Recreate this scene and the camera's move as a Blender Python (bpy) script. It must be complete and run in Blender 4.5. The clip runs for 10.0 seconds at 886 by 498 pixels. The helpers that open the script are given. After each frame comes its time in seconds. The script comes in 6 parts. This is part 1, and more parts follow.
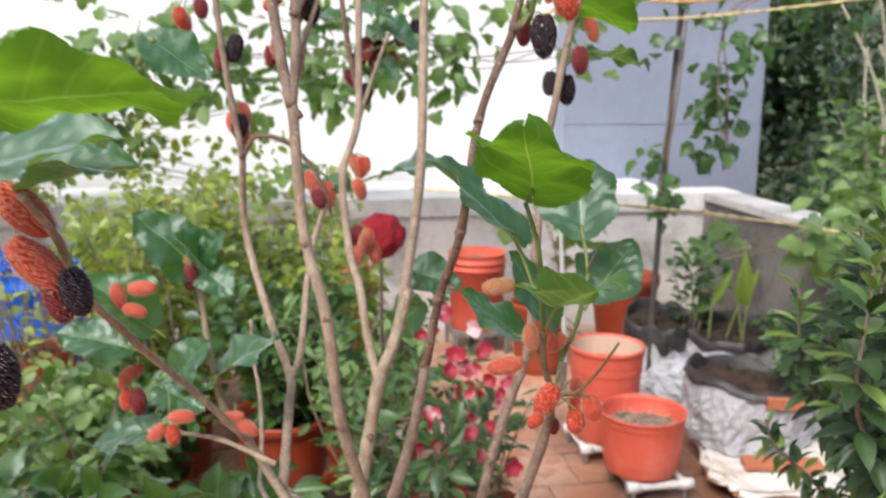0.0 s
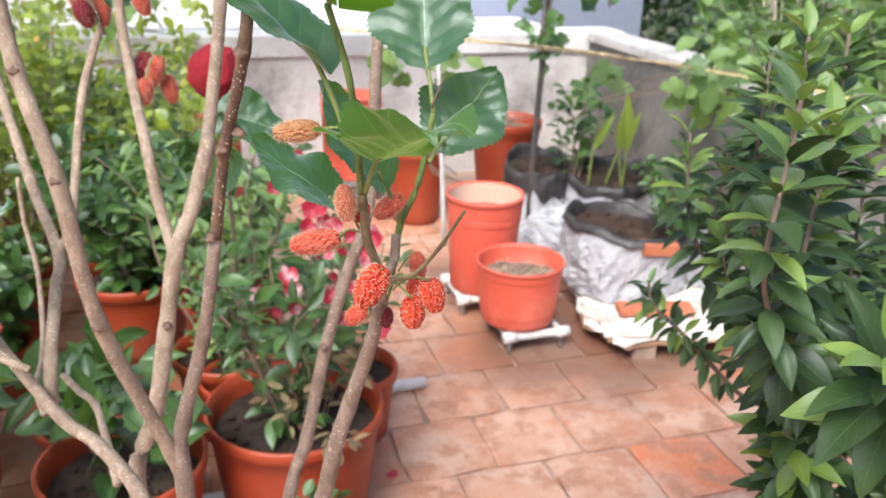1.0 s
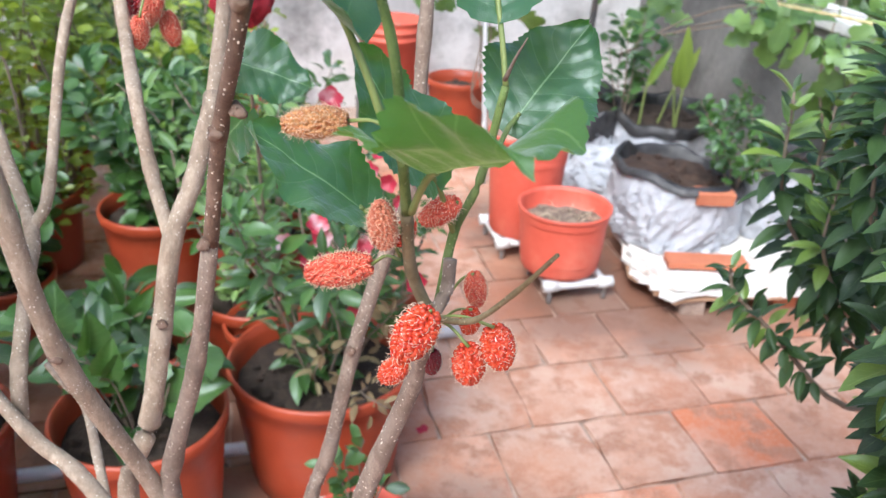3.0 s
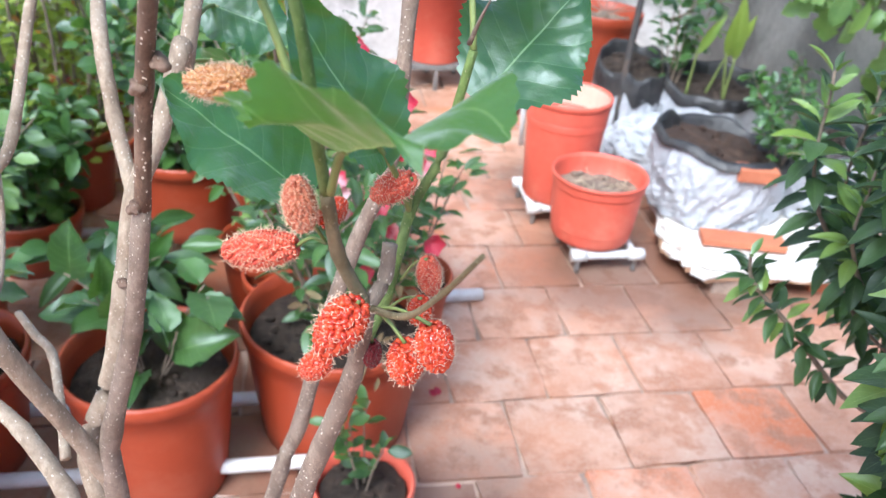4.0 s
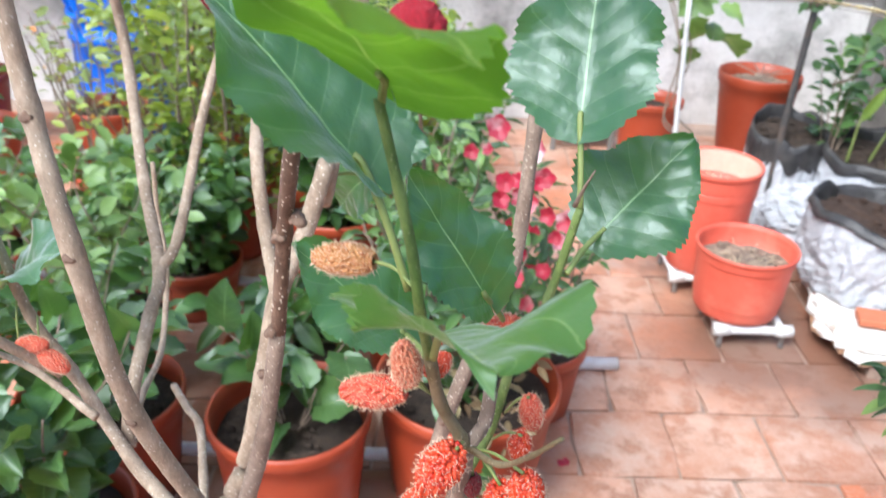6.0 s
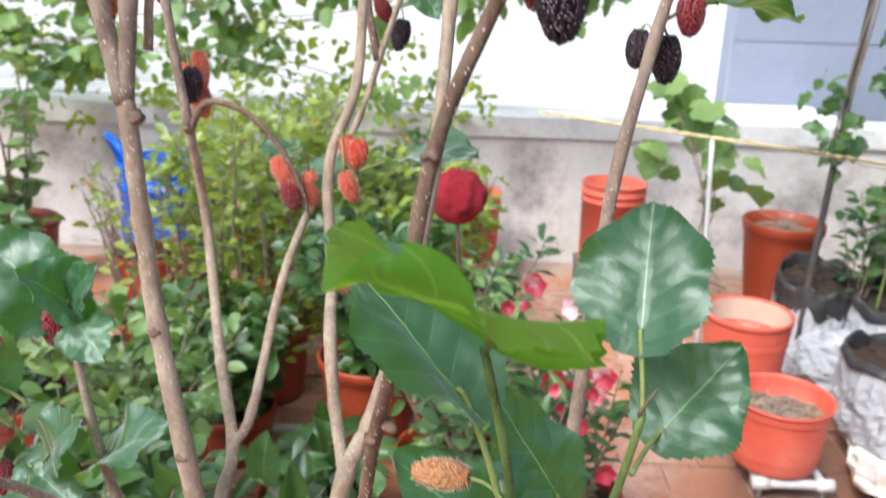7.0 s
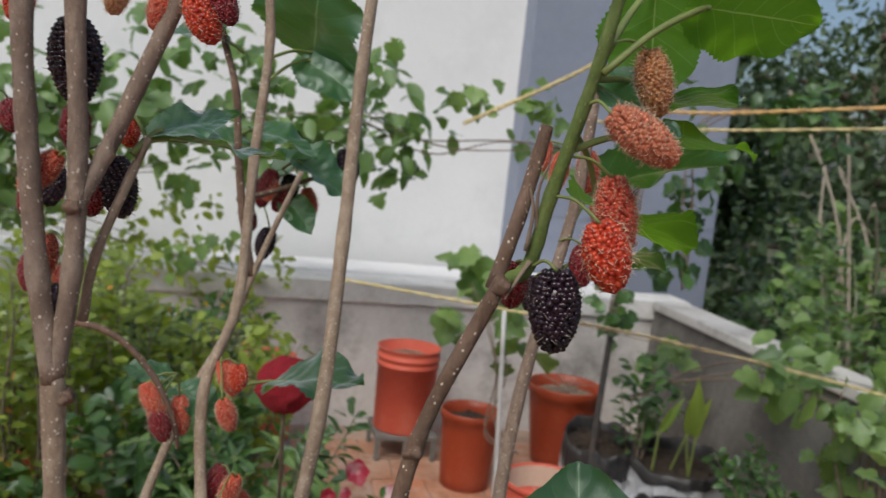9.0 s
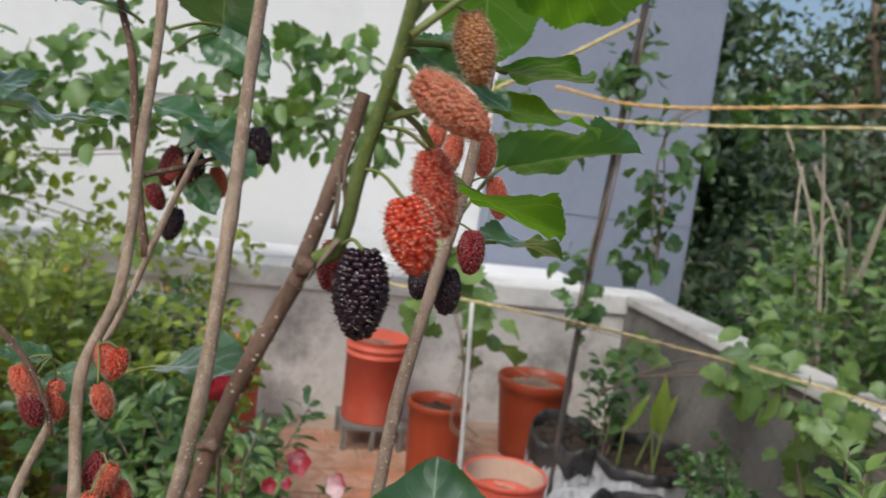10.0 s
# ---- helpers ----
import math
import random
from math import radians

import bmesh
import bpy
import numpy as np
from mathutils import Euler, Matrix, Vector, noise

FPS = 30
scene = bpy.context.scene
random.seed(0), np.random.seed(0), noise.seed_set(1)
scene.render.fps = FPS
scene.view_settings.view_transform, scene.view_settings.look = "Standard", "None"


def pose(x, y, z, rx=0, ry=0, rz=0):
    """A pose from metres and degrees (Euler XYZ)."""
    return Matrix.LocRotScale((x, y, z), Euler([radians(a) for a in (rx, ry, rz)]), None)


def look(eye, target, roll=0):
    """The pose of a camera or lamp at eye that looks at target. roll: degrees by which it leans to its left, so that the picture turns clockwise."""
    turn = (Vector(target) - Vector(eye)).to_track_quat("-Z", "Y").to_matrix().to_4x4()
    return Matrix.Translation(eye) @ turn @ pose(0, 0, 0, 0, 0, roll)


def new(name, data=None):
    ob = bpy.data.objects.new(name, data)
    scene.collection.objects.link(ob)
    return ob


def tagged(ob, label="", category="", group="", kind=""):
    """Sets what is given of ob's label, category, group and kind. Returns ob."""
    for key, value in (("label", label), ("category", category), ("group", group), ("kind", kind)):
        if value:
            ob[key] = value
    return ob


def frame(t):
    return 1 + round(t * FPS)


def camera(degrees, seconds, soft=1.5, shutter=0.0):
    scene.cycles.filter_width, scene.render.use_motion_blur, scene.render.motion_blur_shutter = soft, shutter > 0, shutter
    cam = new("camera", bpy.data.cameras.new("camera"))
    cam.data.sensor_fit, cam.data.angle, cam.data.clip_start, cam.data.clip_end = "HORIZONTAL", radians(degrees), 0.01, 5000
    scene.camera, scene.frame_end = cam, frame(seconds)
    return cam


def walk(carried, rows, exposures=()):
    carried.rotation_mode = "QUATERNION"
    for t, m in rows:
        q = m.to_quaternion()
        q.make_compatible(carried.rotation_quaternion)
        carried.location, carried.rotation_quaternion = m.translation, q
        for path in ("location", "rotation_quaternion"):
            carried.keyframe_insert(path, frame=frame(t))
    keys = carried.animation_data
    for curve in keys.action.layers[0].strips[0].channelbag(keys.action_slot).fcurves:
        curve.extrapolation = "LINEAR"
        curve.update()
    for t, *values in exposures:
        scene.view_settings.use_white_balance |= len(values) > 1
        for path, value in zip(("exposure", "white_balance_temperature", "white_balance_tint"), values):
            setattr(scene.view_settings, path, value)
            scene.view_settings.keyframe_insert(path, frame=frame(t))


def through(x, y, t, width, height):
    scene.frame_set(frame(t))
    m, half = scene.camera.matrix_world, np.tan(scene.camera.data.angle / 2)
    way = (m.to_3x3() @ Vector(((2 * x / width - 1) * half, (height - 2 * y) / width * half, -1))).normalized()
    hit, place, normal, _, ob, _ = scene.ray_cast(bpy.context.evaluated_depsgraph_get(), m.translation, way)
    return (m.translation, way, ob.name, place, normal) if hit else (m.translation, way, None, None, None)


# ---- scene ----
cam = camera(56.0, 10.0, soft=1.3, shutter=0.3)
cam.data.dof.use_dof, cam.data.dof.focus_distance, cam.data.dof.aperture_fstop = True, 0.38, 18.0
PATH = [
    (0, (0.1993, 0.6085, 1.2705), (-0.0896, 2.5484, 0.8787), 0.07),
    (0.5, (0.2198, 0.6837, 1.2481), (0.0524, 2.5927, 0.6758), 0.58),
    (1, (0.2306, 0.7910, 1.2261), (0.2226, 2.6492, 0.4863), 1.67),
    (1.5, (0.2256, 0.8416, 1.2162), (0.1845, 2.6757, 0.4196), 1.20),
    (2, (0.2156, 0.8627, 1.2181), (0.1592, 2.6791, 0.3829), 1.59),
    (2.5, (0.2035, 0.8993, 1.2183), (0.1433, 2.7006, 0.3514), 2.28),
    (4, (0.2473, 0.9765, 1.2114), (0.0805, 2.6980, 0.2071), 5.15),
    (4.5, (0.2570, 0.9896, 1.2078), (-0.0095, 2.6717, 0.1591), 5.62),
    (5, (0.2593, 0.9882, 1.2195), (-0.0929, 2.6398, 0.1480), 5.18),
    (6.5, (0.2608, 0.9617, 1.2845), (-0.3242, 2.7045, 0.4969), 1.53),
    (7, (0.2437, 0.9407, 1.3113), (-0.3785, 2.7345, 0.6828), 1.84),
    (7.5, (0.2352, 0.9231, 1.3527), (-0.2552, 2.8168, 0.9360), 2.96),
    (8, (0.2271, 0.9227, 1.3658), (-0.1194, 2.8673, 1.0521), 4.09),
    (8.5, (0.2015, 0.9324, 1.3651), (-0.0720, 2.8946, 1.0911), 4.98),
    (9, (0.1588, 0.9355, 1.3611), (0.0067, 2.9148, 1.1174), 6.01),
    (9.5, (0.1727, 0.9565, 1.3599), (0.1042, 2.9409, 1.1207), 6.94),
    (10, (0.2225, 0.9655, 1.3608), (0.1035, 2.9449, 1.1004), 7.45),
]
walk(cam, [(t, look(eye, target, roll)) for t, eye, target, roll in PATH],
     exposures=[(0, 0.95, 6400, 10), (1, 1.38, 6250, 10), (1.5, 1.22, 6050, 8), (2.5, 1.34, 5800, 7), (4, 1.66, 5420, 5), (4.5, 1.78, 5320, 4), (5, 1.83, 5220, 4), (6.5, 1.42, 5950, 7), (7.5, 1.02, 6150, 8), (8, 0.63, 6380, 7), (8.5, 0.29, 6380, 7), (9, 0.04, 6380, 7), (9.5, 0.06, 6350, 7), (10, 0.28, 6350, 7)])

# ---- exposure, world and sun ----
world = bpy.data.worlds.new("overcast_sky")
scene.world = world
world.use_nodes = True
wn = world.node_tree
sky = wn.nodes.new("ShaderNodeTexSky")
sky.sky_type, sky.sun_disc = 'NISHITA', False
sky.sun_elevation, sky.sun_rotation = radians(52), radians(200)
sky.air_density, sky.dust_density, sky.ozone_density = 1.0, 4.0, 1.0
wn.links.new(sky.outputs[0], wn.nodes["Background"].inputs[0])
wn.nodes["Background"].inputs[1].default_value = 0.11
sun = new("sun", bpy.data.lights.new("sun", 'SUN'))
sun.data.energy, sun.data.angle, sun.data.color = 1.5, radians(22), (1.0, 0.96, 0.9)
sun.matrix_world = look((-2, -4, 7), (0, 2, 0))

# ---- materials ----
def nodes_of(name):
    m = bpy.data.materials.new(name)
    m.use_nodes = True
    nt = m.node_tree
    return m, nt, nt.nodes["Principled BSDF"]


def mk(nt, kind, **kw):
    n = nt.nodes.new(kind)
    for k, v in kw.items():
        if k in n.inputs:
            n.inputs[k].default_value = v
    return n


def rgba(c):
    return (c[0], c[1], c[2], 1.0)


def ramp(nt, src, stops):
    r = nt.nodes.new("ShaderNodeValToRGB")
    el = r.color_ramp.elements
    while len(el) < len(stops):
        el.new(0.5)
    for e, (p, c) in zip(el, stops):
        e.position, e.color = p, rgba(c)
    nt.links.new(src, r.inputs[0])
    return r.outputs[0]


def mixc(nt, fac, a, b, mode='MIX'):
    m = nt.nodes.new("ShaderNodeMix")
    m.data_type, m.blend_type = 'RGBA', mode
    for sock, v in ((m.inputs[0], fac), (m.inputs[6], a), (m.inputs[7], b)):
        if isinstance(v, (int, float)):
            sock.default_value = v
        elif isinstance(v, tuple):
            sock.default_value = rgba(v)
        else:
            nt.links.new(v, sock)
    return m.outputs[2]


def surface(name, a, b, scale=8.0, fine=60.0, rough=0.6, bump=0.15, spots=None, spot_scale=3.0, vary=0.12, metallic=0.0, dist=0.01):
    """Two colours mixed by broad and fine noise, with stains, relief and a shift from object to object."""
    m, nt, p = nodes_of(name)
    co = nt.nodes.new("ShaderNodeTexCoord").outputs["Object"]
    n1, n2 = mk(nt, "ShaderNodeTexNoise", Scale=scale, Detail=6.0, Roughness=0.65), mk(nt, "ShaderNodeTexNoise", Scale=fine, Detail=4.0, Roughness=0.7)
    info = nt.nodes.new("ShaderNodeObjectInfo")
    for n in (n1, n2):
        nt.links.new(co, n.inputs["Vector"])
    both = nt.nodes.new("ShaderNodeMath")
    both.operation = 'MULTIPLY_ADD'
    nt.links.new(n2.outputs[0], both.inputs[0])
    both.inputs[1].default_value = 0.45
    nt.links.new(n1.outputs[0], both.inputs[2])
    col = ramp(nt, both.outputs[0], [(0.45, a), (0.95, b)])
    if spots:
        n3 = mk(nt, "ShaderNodeTexNoise", Scale=spot_scale, Detail=8.0, Roughness=0.7)
        nt.links.new(co, n3.inputs["Vector"])
        f = ramp(nt, n3.outputs[0], [(0.5, (0, 0, 0)), (0.72, (1, 1, 1))])
        col = mixc(nt, f, col, spots)
    hs = nt.nodes.new("ShaderNodeHueSaturation")
    mr = mk(nt, "ShaderNodeMapRange")
    nt.links.new(info.outputs["Random"], mr.inputs[0])
    mr.inputs[3].default_value, mr.inputs[4].default_value = 1 - vary, 1 + vary
    nt.links.new(mr.outputs[0], hs.inputs["Value"])
    nt.links.new(col, hs.inputs["Color"])
    nt.links.new(hs.outputs[0], p.inputs["Base Color"])
    rr = mk(nt, "ShaderNodeMapRange")
    nt.links.new(both.outputs[0], rr.inputs[0])
    rr.inputs[3].default_value, rr.inputs[4].default_value = max(0.05, rough - 0.15), min(1.0, rough + 0.12)
    nt.links.new(rr.outputs[0], p.inputs["Roughness"])
    p.inputs["Metallic"].default_value = metallic
    bp = mk(nt, "ShaderNodeBump", Strength=bump, Distance=dist)
    nt.links.new(both.outputs[0], bp.inputs["Height"])
    nt.links.new(bp.outputs[0], p.inputs["Normal"])
    return m


def leaf_material(name, dark, light, vein, rough=0.35, through=0.35, glow=(0.25, 0.42, 0.03), pairs=7.0, blotch=None, crinkle=38.0, gloss=0.45, side_vein=0.42, quilt=0.0):
    """A leaf: veins along the midrib and to both sides by its own u, v, some light coming through, each leaf a little different."""
    m, nt, p = nodes_of(name)
    uv = nt.nodes.new("ShaderNodeTexCoord").outputs["UV"]
    sep = nt.nodes.new("ShaderNodeSeparateXYZ")
    nt.links.new(uv, sep.inputs[0])

    def math_node(op, x, y=None):
        n = nt.nodes.new("ShaderNodeMath")
        n.operation = op
        for i, v in enumerate((x, y)):
            if v is None:
                continue
            if isinstance(v, (int, float)):
                n.inputs[i].default_value = v
            else:
                nt.links.new(v, n.inputs[i])
        return n.outputs[0]
    u = math_node('ABSOLUTE', math_node('SUBTRACT', sep.outputs[0], 0.5))
    slant = math_node('SUBTRACT', sep.outputs[1], math_node('MULTIPLY', u, 0.55))
    saw = math_node('ABSOLUTE', math_node('SUBTRACT', math_node('FRACT', math_node('MULTIPLY', slant, pairs)), 0.5))
    side = math_node('LESS_THAN', saw, 0.030)
    mid = math_node('LESS_THAN', u, 0.0085)
    veins = math_node('MAXIMUM', mid, math_node('MULTIPLY', side, side_vein))
    co = nt.nodes.new("ShaderNodeTexCoord").outputs["Object"]
    n1 = mk(nt, "ShaderNodeTexNoise", Scale=crinkle, Detail=5.0)
    nt.links.new(co, n1.inputs["Vector"])
    geo = nt.nodes.new("ShaderNodeNewGeometry")
    info = nt.nodes.new("ShaderNodeObjectInfo")
    rnd = math_node('FRACT', math_node('ADD', geo.outputs["Random Per Island"], info.outputs["Random"]))
    col = ramp(nt, math_node('ADD', math_node('MULTIPLY', n1.outputs[0], 0.45), math_node('MULTIPLY', rnd, 0.55)), [(0.15, dark), (0.85, light)])
    if blotch:
        n2 = mk(nt, "ShaderNodeTexNoise", Scale=17.0, Detail=3.0)
        nt.links.new(co, n2.inputs["Vector"])
        col = mixc(nt, ramp(nt, n2.outputs[0], [(0.52, (0, 0, 0)), (0.66, (1, 1, 1))]), col, blotch)
    col = mixc(nt, veins, col, vein)
    nt.links.new(col, p.inputs["Base Color"])
    p.inputs["Roughness"].default_value = rough
    n3 = mk(nt, "ShaderNodeTexNoise", Scale=crinkle * 4.5, Detail=3.0)
    nt.links.new(co, n3.inputs["Vector"])
    bp = mk(nt, "ShaderNodeBump", Strength=0.28, Distance=0.0016)
    relief = math_node('ADD', math_node('MULTIPLY', n1.outputs[0], 1.1), math_node('MULTIPLY', n3.outputs[0], 0.22))
    if quilt:
        # swollen fields between the side veins, broken by cross veins
        relief = math_node('ADD', math_node('MULTIPLY', relief, 1.25), math_node('MULTIPLY', math_node('POWER', saw, 0.5), quilt))
        bp.inputs["Strength"].default_value = 0.36
    nt.links.new(math_node('SUBTRACT', relief, math_node('MULTIPLY', veins, 0.35)), bp.inputs["Height"])
    nt.links.new(bp.outputs[0], p.inputs["Normal"])
    tr = nt.nodes.new("ShaderNodeBsdfTranslucent")
    nt.links.new(mixc(nt, 0.75, col, glow), tr.inputs[0])
    ms = nt.nodes.new("ShaderNodeMixShader")
    ms.inputs[0].default_value = through
    out = nt.nodes["Material Output"]
    nt.links.new(p.outputs[0], ms.inputs[1])
    nt.links.new(tr.outputs[0], ms.inputs[2])
    fre = mk(nt, "ShaderNodeLayerWeight", Blend=0.5)
    glo = mk(nt, "ShaderNodeBsdfGlossy", Roughness=rough)
    glo.inputs["Color"].default_value = (0.86, 0.94, 0.97, 1.0)
    nt.links.new(bp.outputs[0], fre.inputs["Normal"])
    nt.links.new(bp.outputs[0], glo.inputs["Normal"])
    shine = nt.nodes.new("ShaderNodeMixShader")
    nt.links.new(math_node('MULTIPLY_ADD', math_node('POWER', fre.outputs["Facing"], 3.6), gloss), shine.inputs[0])
    shine.inputs[0].links[0].from_node.inputs[2].default_value = 0.10 * gloss
    nt.links.new(ms.outputs[0], shine.inputs[1])
    nt.links.new(glo.outputs[0], shine.inputs[2])
    p.inputs["Specular IOR Level"].default_value = 0.0
    nt.links.new(shine.outputs[0], out.inputs[0])
    return m


def bark_material(name, a, b, dots, dot_scale=260.0, cut=0.2):
    """Young bark: long grain, pale lenticels as raised dots, darker rings."""
    m, nt, p = nodes_of(name)
    co = nt.nodes.new("ShaderNodeTexCoord").outputs["Object"]
    mp = nt.nodes.new("ShaderNodeMapping")
    mp.inputs["Scale"].default_value = (1, 1, 0.5)
    nt.links.new(co, mp.inputs[0])
    n1 = mk(nt, "ShaderNodeTexNoise", Scale=95.0, Detail=9.0, Roughness=0.78)
    nt.links.new(mp.outputs[0], n1.inputs["Vector"])
    vo = mk(nt, "ShaderNodeTexVoronoi", Scale=dot_scale, Randomness=1.0)
    nt.links.new(mp.outputs[0], vo.inputs["Vector"])
    n2 = mk(nt, "ShaderNodeTexNoise", Scale=34.0, Detail=6.0, Roughness=0.7)
    nt.links.new(co, n2.inputs["Vector"])
    f = ramp(nt, vo.outputs["Distance"], [(cut - 0.06, (1, 1, 1)), (cut + 0.06, (0, 0, 0))])
    f = mixc(nt, ramp(nt, n2.outputs[0], [(0.36, (0.45, 0.45, 0.45)), (0.58, (1.0, 1.0, 1.0))]), (0, 0, 0), f)
    col = ramp(nt, n1.outputs[0], [(0.32, tuple(0.72 * c for c in a)), (0.48, a), (0.68, b)])
    # grey weathered patches along the stem
    col = mixc(nt, ramp(nt, n2.outputs[0], [(0.47, (0, 0, 0)), (0.63, (0.38, 0.38, 0.38))]), col, tuple(0.85 * c + 0.05 for c in b))
    nt.links.new(mixc(nt, f, col, dots), p.inputs["Base Color"])
    p.inputs["Roughness"].default_value = 0.72
    ad = nt.nodes.new("ShaderNodeMath")
    ad.operation = 'MULTIPLY_ADD'
    nt.links.new(f, ad.inputs[0])
    ad.inputs[1].default_value = 0.6
    nt.links.new(n1.outputs[0], ad.inputs[2])
    bp = mk(nt, "ShaderNodeBump", Strength=1.0, Distance=0.002)
    nt.links.new(ad.outputs[0], bp.inputs["Height"])
    nt.links.new(bp.outputs[0], p.inputs["Normal"])
    return m


def berry_material(name, a, b, rough=0.28):
    m, nt, p = nodes_of(name)
    geo = nt.nodes.new("ShaderNodeNewGeometry")
    co = nt.nodes.new("ShaderNodeTexCoord").outputs["Object"]
    n1 = mk(nt, "ShaderNodeTexNoise", Scale=90.0, Detail=3.0)
    nt.links.new(co, n1.inputs["Vector"])
    ad = nt.nodes.new("ShaderNodeMath")
    ad.operation = 'MULTIPLY_ADD'
    nt.links.new(geo.outputs["Random Per Island"], ad.inputs[0])
    ad.inputs[1].default_value = 0.6
    nt.links.new(n1.outputs[0], ad.inputs[2])
    nt.links.new(ramp(nt, ad.outputs[0], [(0.35, a), (1.0, b)]), p.inputs["Base Color"])
    p.inputs["Roughness"].default_value = rough
    p.inputs["Subsurface Weight"].default_value = 0.12
    p.inputs["Subsurface Radius"].default_value = (0.004, 0.001, 0.0006)
    return m


def tile_material():
    """Worn terracotta: each tile its own tint, dusty patches across tiles, damp stains and painted shade with a gloss.
    """
    m, nt, p = nodes_of("terracotta_tile")
    pos = nt.nodes.new("ShaderNodeNewGeometry").outputs["Position"]
    info = nt.nodes.new("ShaderNodeObjectInfo")
    ns = []
    for sc, de in ((4.6, 8.0), (13.0, 8.0), (150.0, 5.0), (1.15, 6.0), (6.5, 9.0)):
        n = mk(nt, "ShaderNodeTexNoise", Scale=sc, Detail=de, Roughness=0.66)
        nt.links.new(pos, n.inputs["Vector"])
        ns.append(n.outputs[0])
    tint = ramp(nt, info.outputs["Random"], [(0.0, (0.45, 0.235, 0.15)), (0.3, (0.49, 0.28, 0.19)), (0.55, (0.47, 0.22, 0.13)), (0.64, (0.40, 0.19, 0.115)), (0.74, (0.51, 0.195, 0.095)), (1.0, (0.54, 0.17, 0.07))])
    col = mixc(nt, ramp(nt, ns[0], [(0.42, (0, 0, 0)), (0.66, (0.75, 0.75, 0.75))]), tint, (0.57, 0.445, 0.36))
    col = mixc(nt, ramp(nt, ns[1], [(0.48, (0, 0, 0)), (0.60, (0.9, 0.9, 0.9))]), col, (0.31, 0.145, 0.085))
    col = mixc(nt, ramp(nt, ns[2], [(0.45, (0, 0, 0)), (0.75, (0.35, 0.35, 0.35))]), col, (0.58, 0.46, 0.39))
    # the worn face shows the raw clay
    col = mixc(nt, ramp(nt, ns[4], [(0.50, (0, 0, 0)), (0.62, (0.42, 0.42, 0.42))]), col, (0.54, 0.25, 0.145))
    # damp and painted shade: under the pot stand, along the board, by the small pot
    damp_shade = ramp(nt, ns[3], [(0.58, (0, 0, 0)), (0.72, (0.4, 0.4, 0.4))])
    # these circles also darken the tiles where pots, plants and board shade them
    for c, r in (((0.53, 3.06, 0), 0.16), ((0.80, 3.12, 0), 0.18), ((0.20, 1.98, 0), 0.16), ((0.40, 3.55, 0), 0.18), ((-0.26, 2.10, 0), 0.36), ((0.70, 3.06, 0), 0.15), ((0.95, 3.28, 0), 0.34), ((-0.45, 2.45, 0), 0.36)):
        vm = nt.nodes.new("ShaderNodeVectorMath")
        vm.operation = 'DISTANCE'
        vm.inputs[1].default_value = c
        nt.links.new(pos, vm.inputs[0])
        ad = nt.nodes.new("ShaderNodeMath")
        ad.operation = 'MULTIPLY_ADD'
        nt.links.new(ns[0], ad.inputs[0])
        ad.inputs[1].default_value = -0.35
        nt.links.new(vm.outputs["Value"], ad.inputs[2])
        damp_shade = mixc(nt, 1.0, damp_shade, ramp(nt, ad.outputs[0], [(0.0, (0.72, 0.72, 0.72)), (r + 0.04, (0, 0, 0))]), 'LIGHTEN')
    col = mixc(nt, damp_shade, col, (0.125, 0.066, 0.046))
    nt.links.new(col, p.inputs["Base Color"])
    bw = nt.nodes.new("ShaderNodeMapRange")
    nt.links.new(damp_shade, bw.inputs[0])
    bw.inputs[3].default_value, bw.inputs[4].default_value = 0.55, 0.22
    nt.links.new(bw.outputs[0], p.inputs["Roughness"])
    bp = mk(nt, "ShaderNodeBump", Strength=0.3, Distance=0.003)
    nt.links.new(ns[1], bp.inputs["Height"])
    nt.links.new(bp.outputs[0], p.inputs["Normal"])
    return m


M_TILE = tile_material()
M_GROUT = surface("worn_grout", (0.15, 0.105, 0.08), (0.50, 0.37, 0.295), 3.2, 150.0, 0.7, 0.3)
M_PLASTER = surface("weathered_plaster", (0.47, 0.455, 0.44), (0.72, 0.705, 0.69), 2.2, 40.0, 0.85, 0.3, (0.25, 0.24, 0.225), 3.2, 0.05)
M_PLASTER_DARK = surface("dark_plaster", (0.10, 0.095, 0.088), (0.25, 0.24, 0.225), 2.5, 35.0, 0.85, 0.4, (0.06, 0.058, 0.05), 3.0, 0.05)
M_COPING = surface("whitewashed_coping", (0.55, 0.55, 0.54), (0.8, 0.8, 0.79), 4.0, 60.0, 0.8, 0.2, (0.42, 0.41, 0.40), 3.5, 0.03)
M_WHITE = surface("white_wall_paint", (0.76, 0.77, 0.79), (0.84, 0.84, 0.85), 1.2, 30.0, 0.75, 0.06, (0.70, 0.71, 0.73), 1.5, 0.02)
M_BLUEGREY = surface("blue_grey_paint", (0.20, 0.225, 0.30), (0.27, 0.30, 0.385), 1.5, 25.0, 0.7, 0.08, (0.24, 0.265, 0.33), 1.8, 0.03)
M_GROUND = surface("far_ground", (0.04, 0.05, 0.02), (0.12, 0.11, 0.06), 0.2, 3.0, 0.95, 0.2)
M_POT = surface("coral_plastic", (0.54, 0.082, 0.048), (0.64, 0.125, 0.078), 7.0, 50.0, 0.5, 0.05, (0.64, 0.19, 0.13), 5.0, 0.06)
M_POT_RED = surface("brick_red_plastic", (0.265, 0.037, 0.012), (0.345, 0.058, 0.021), 6.0, 40.0, 0.42, 0.05, (0.34, 0.085, 0.045), 5.0, 0.08)
M_POT_INNER = surface("dusty_pot_inside", (0.50, 0.33, 0.25), (0.62, 0.45, 0.35), 9.0, 60.0, 0.8, 0.1)
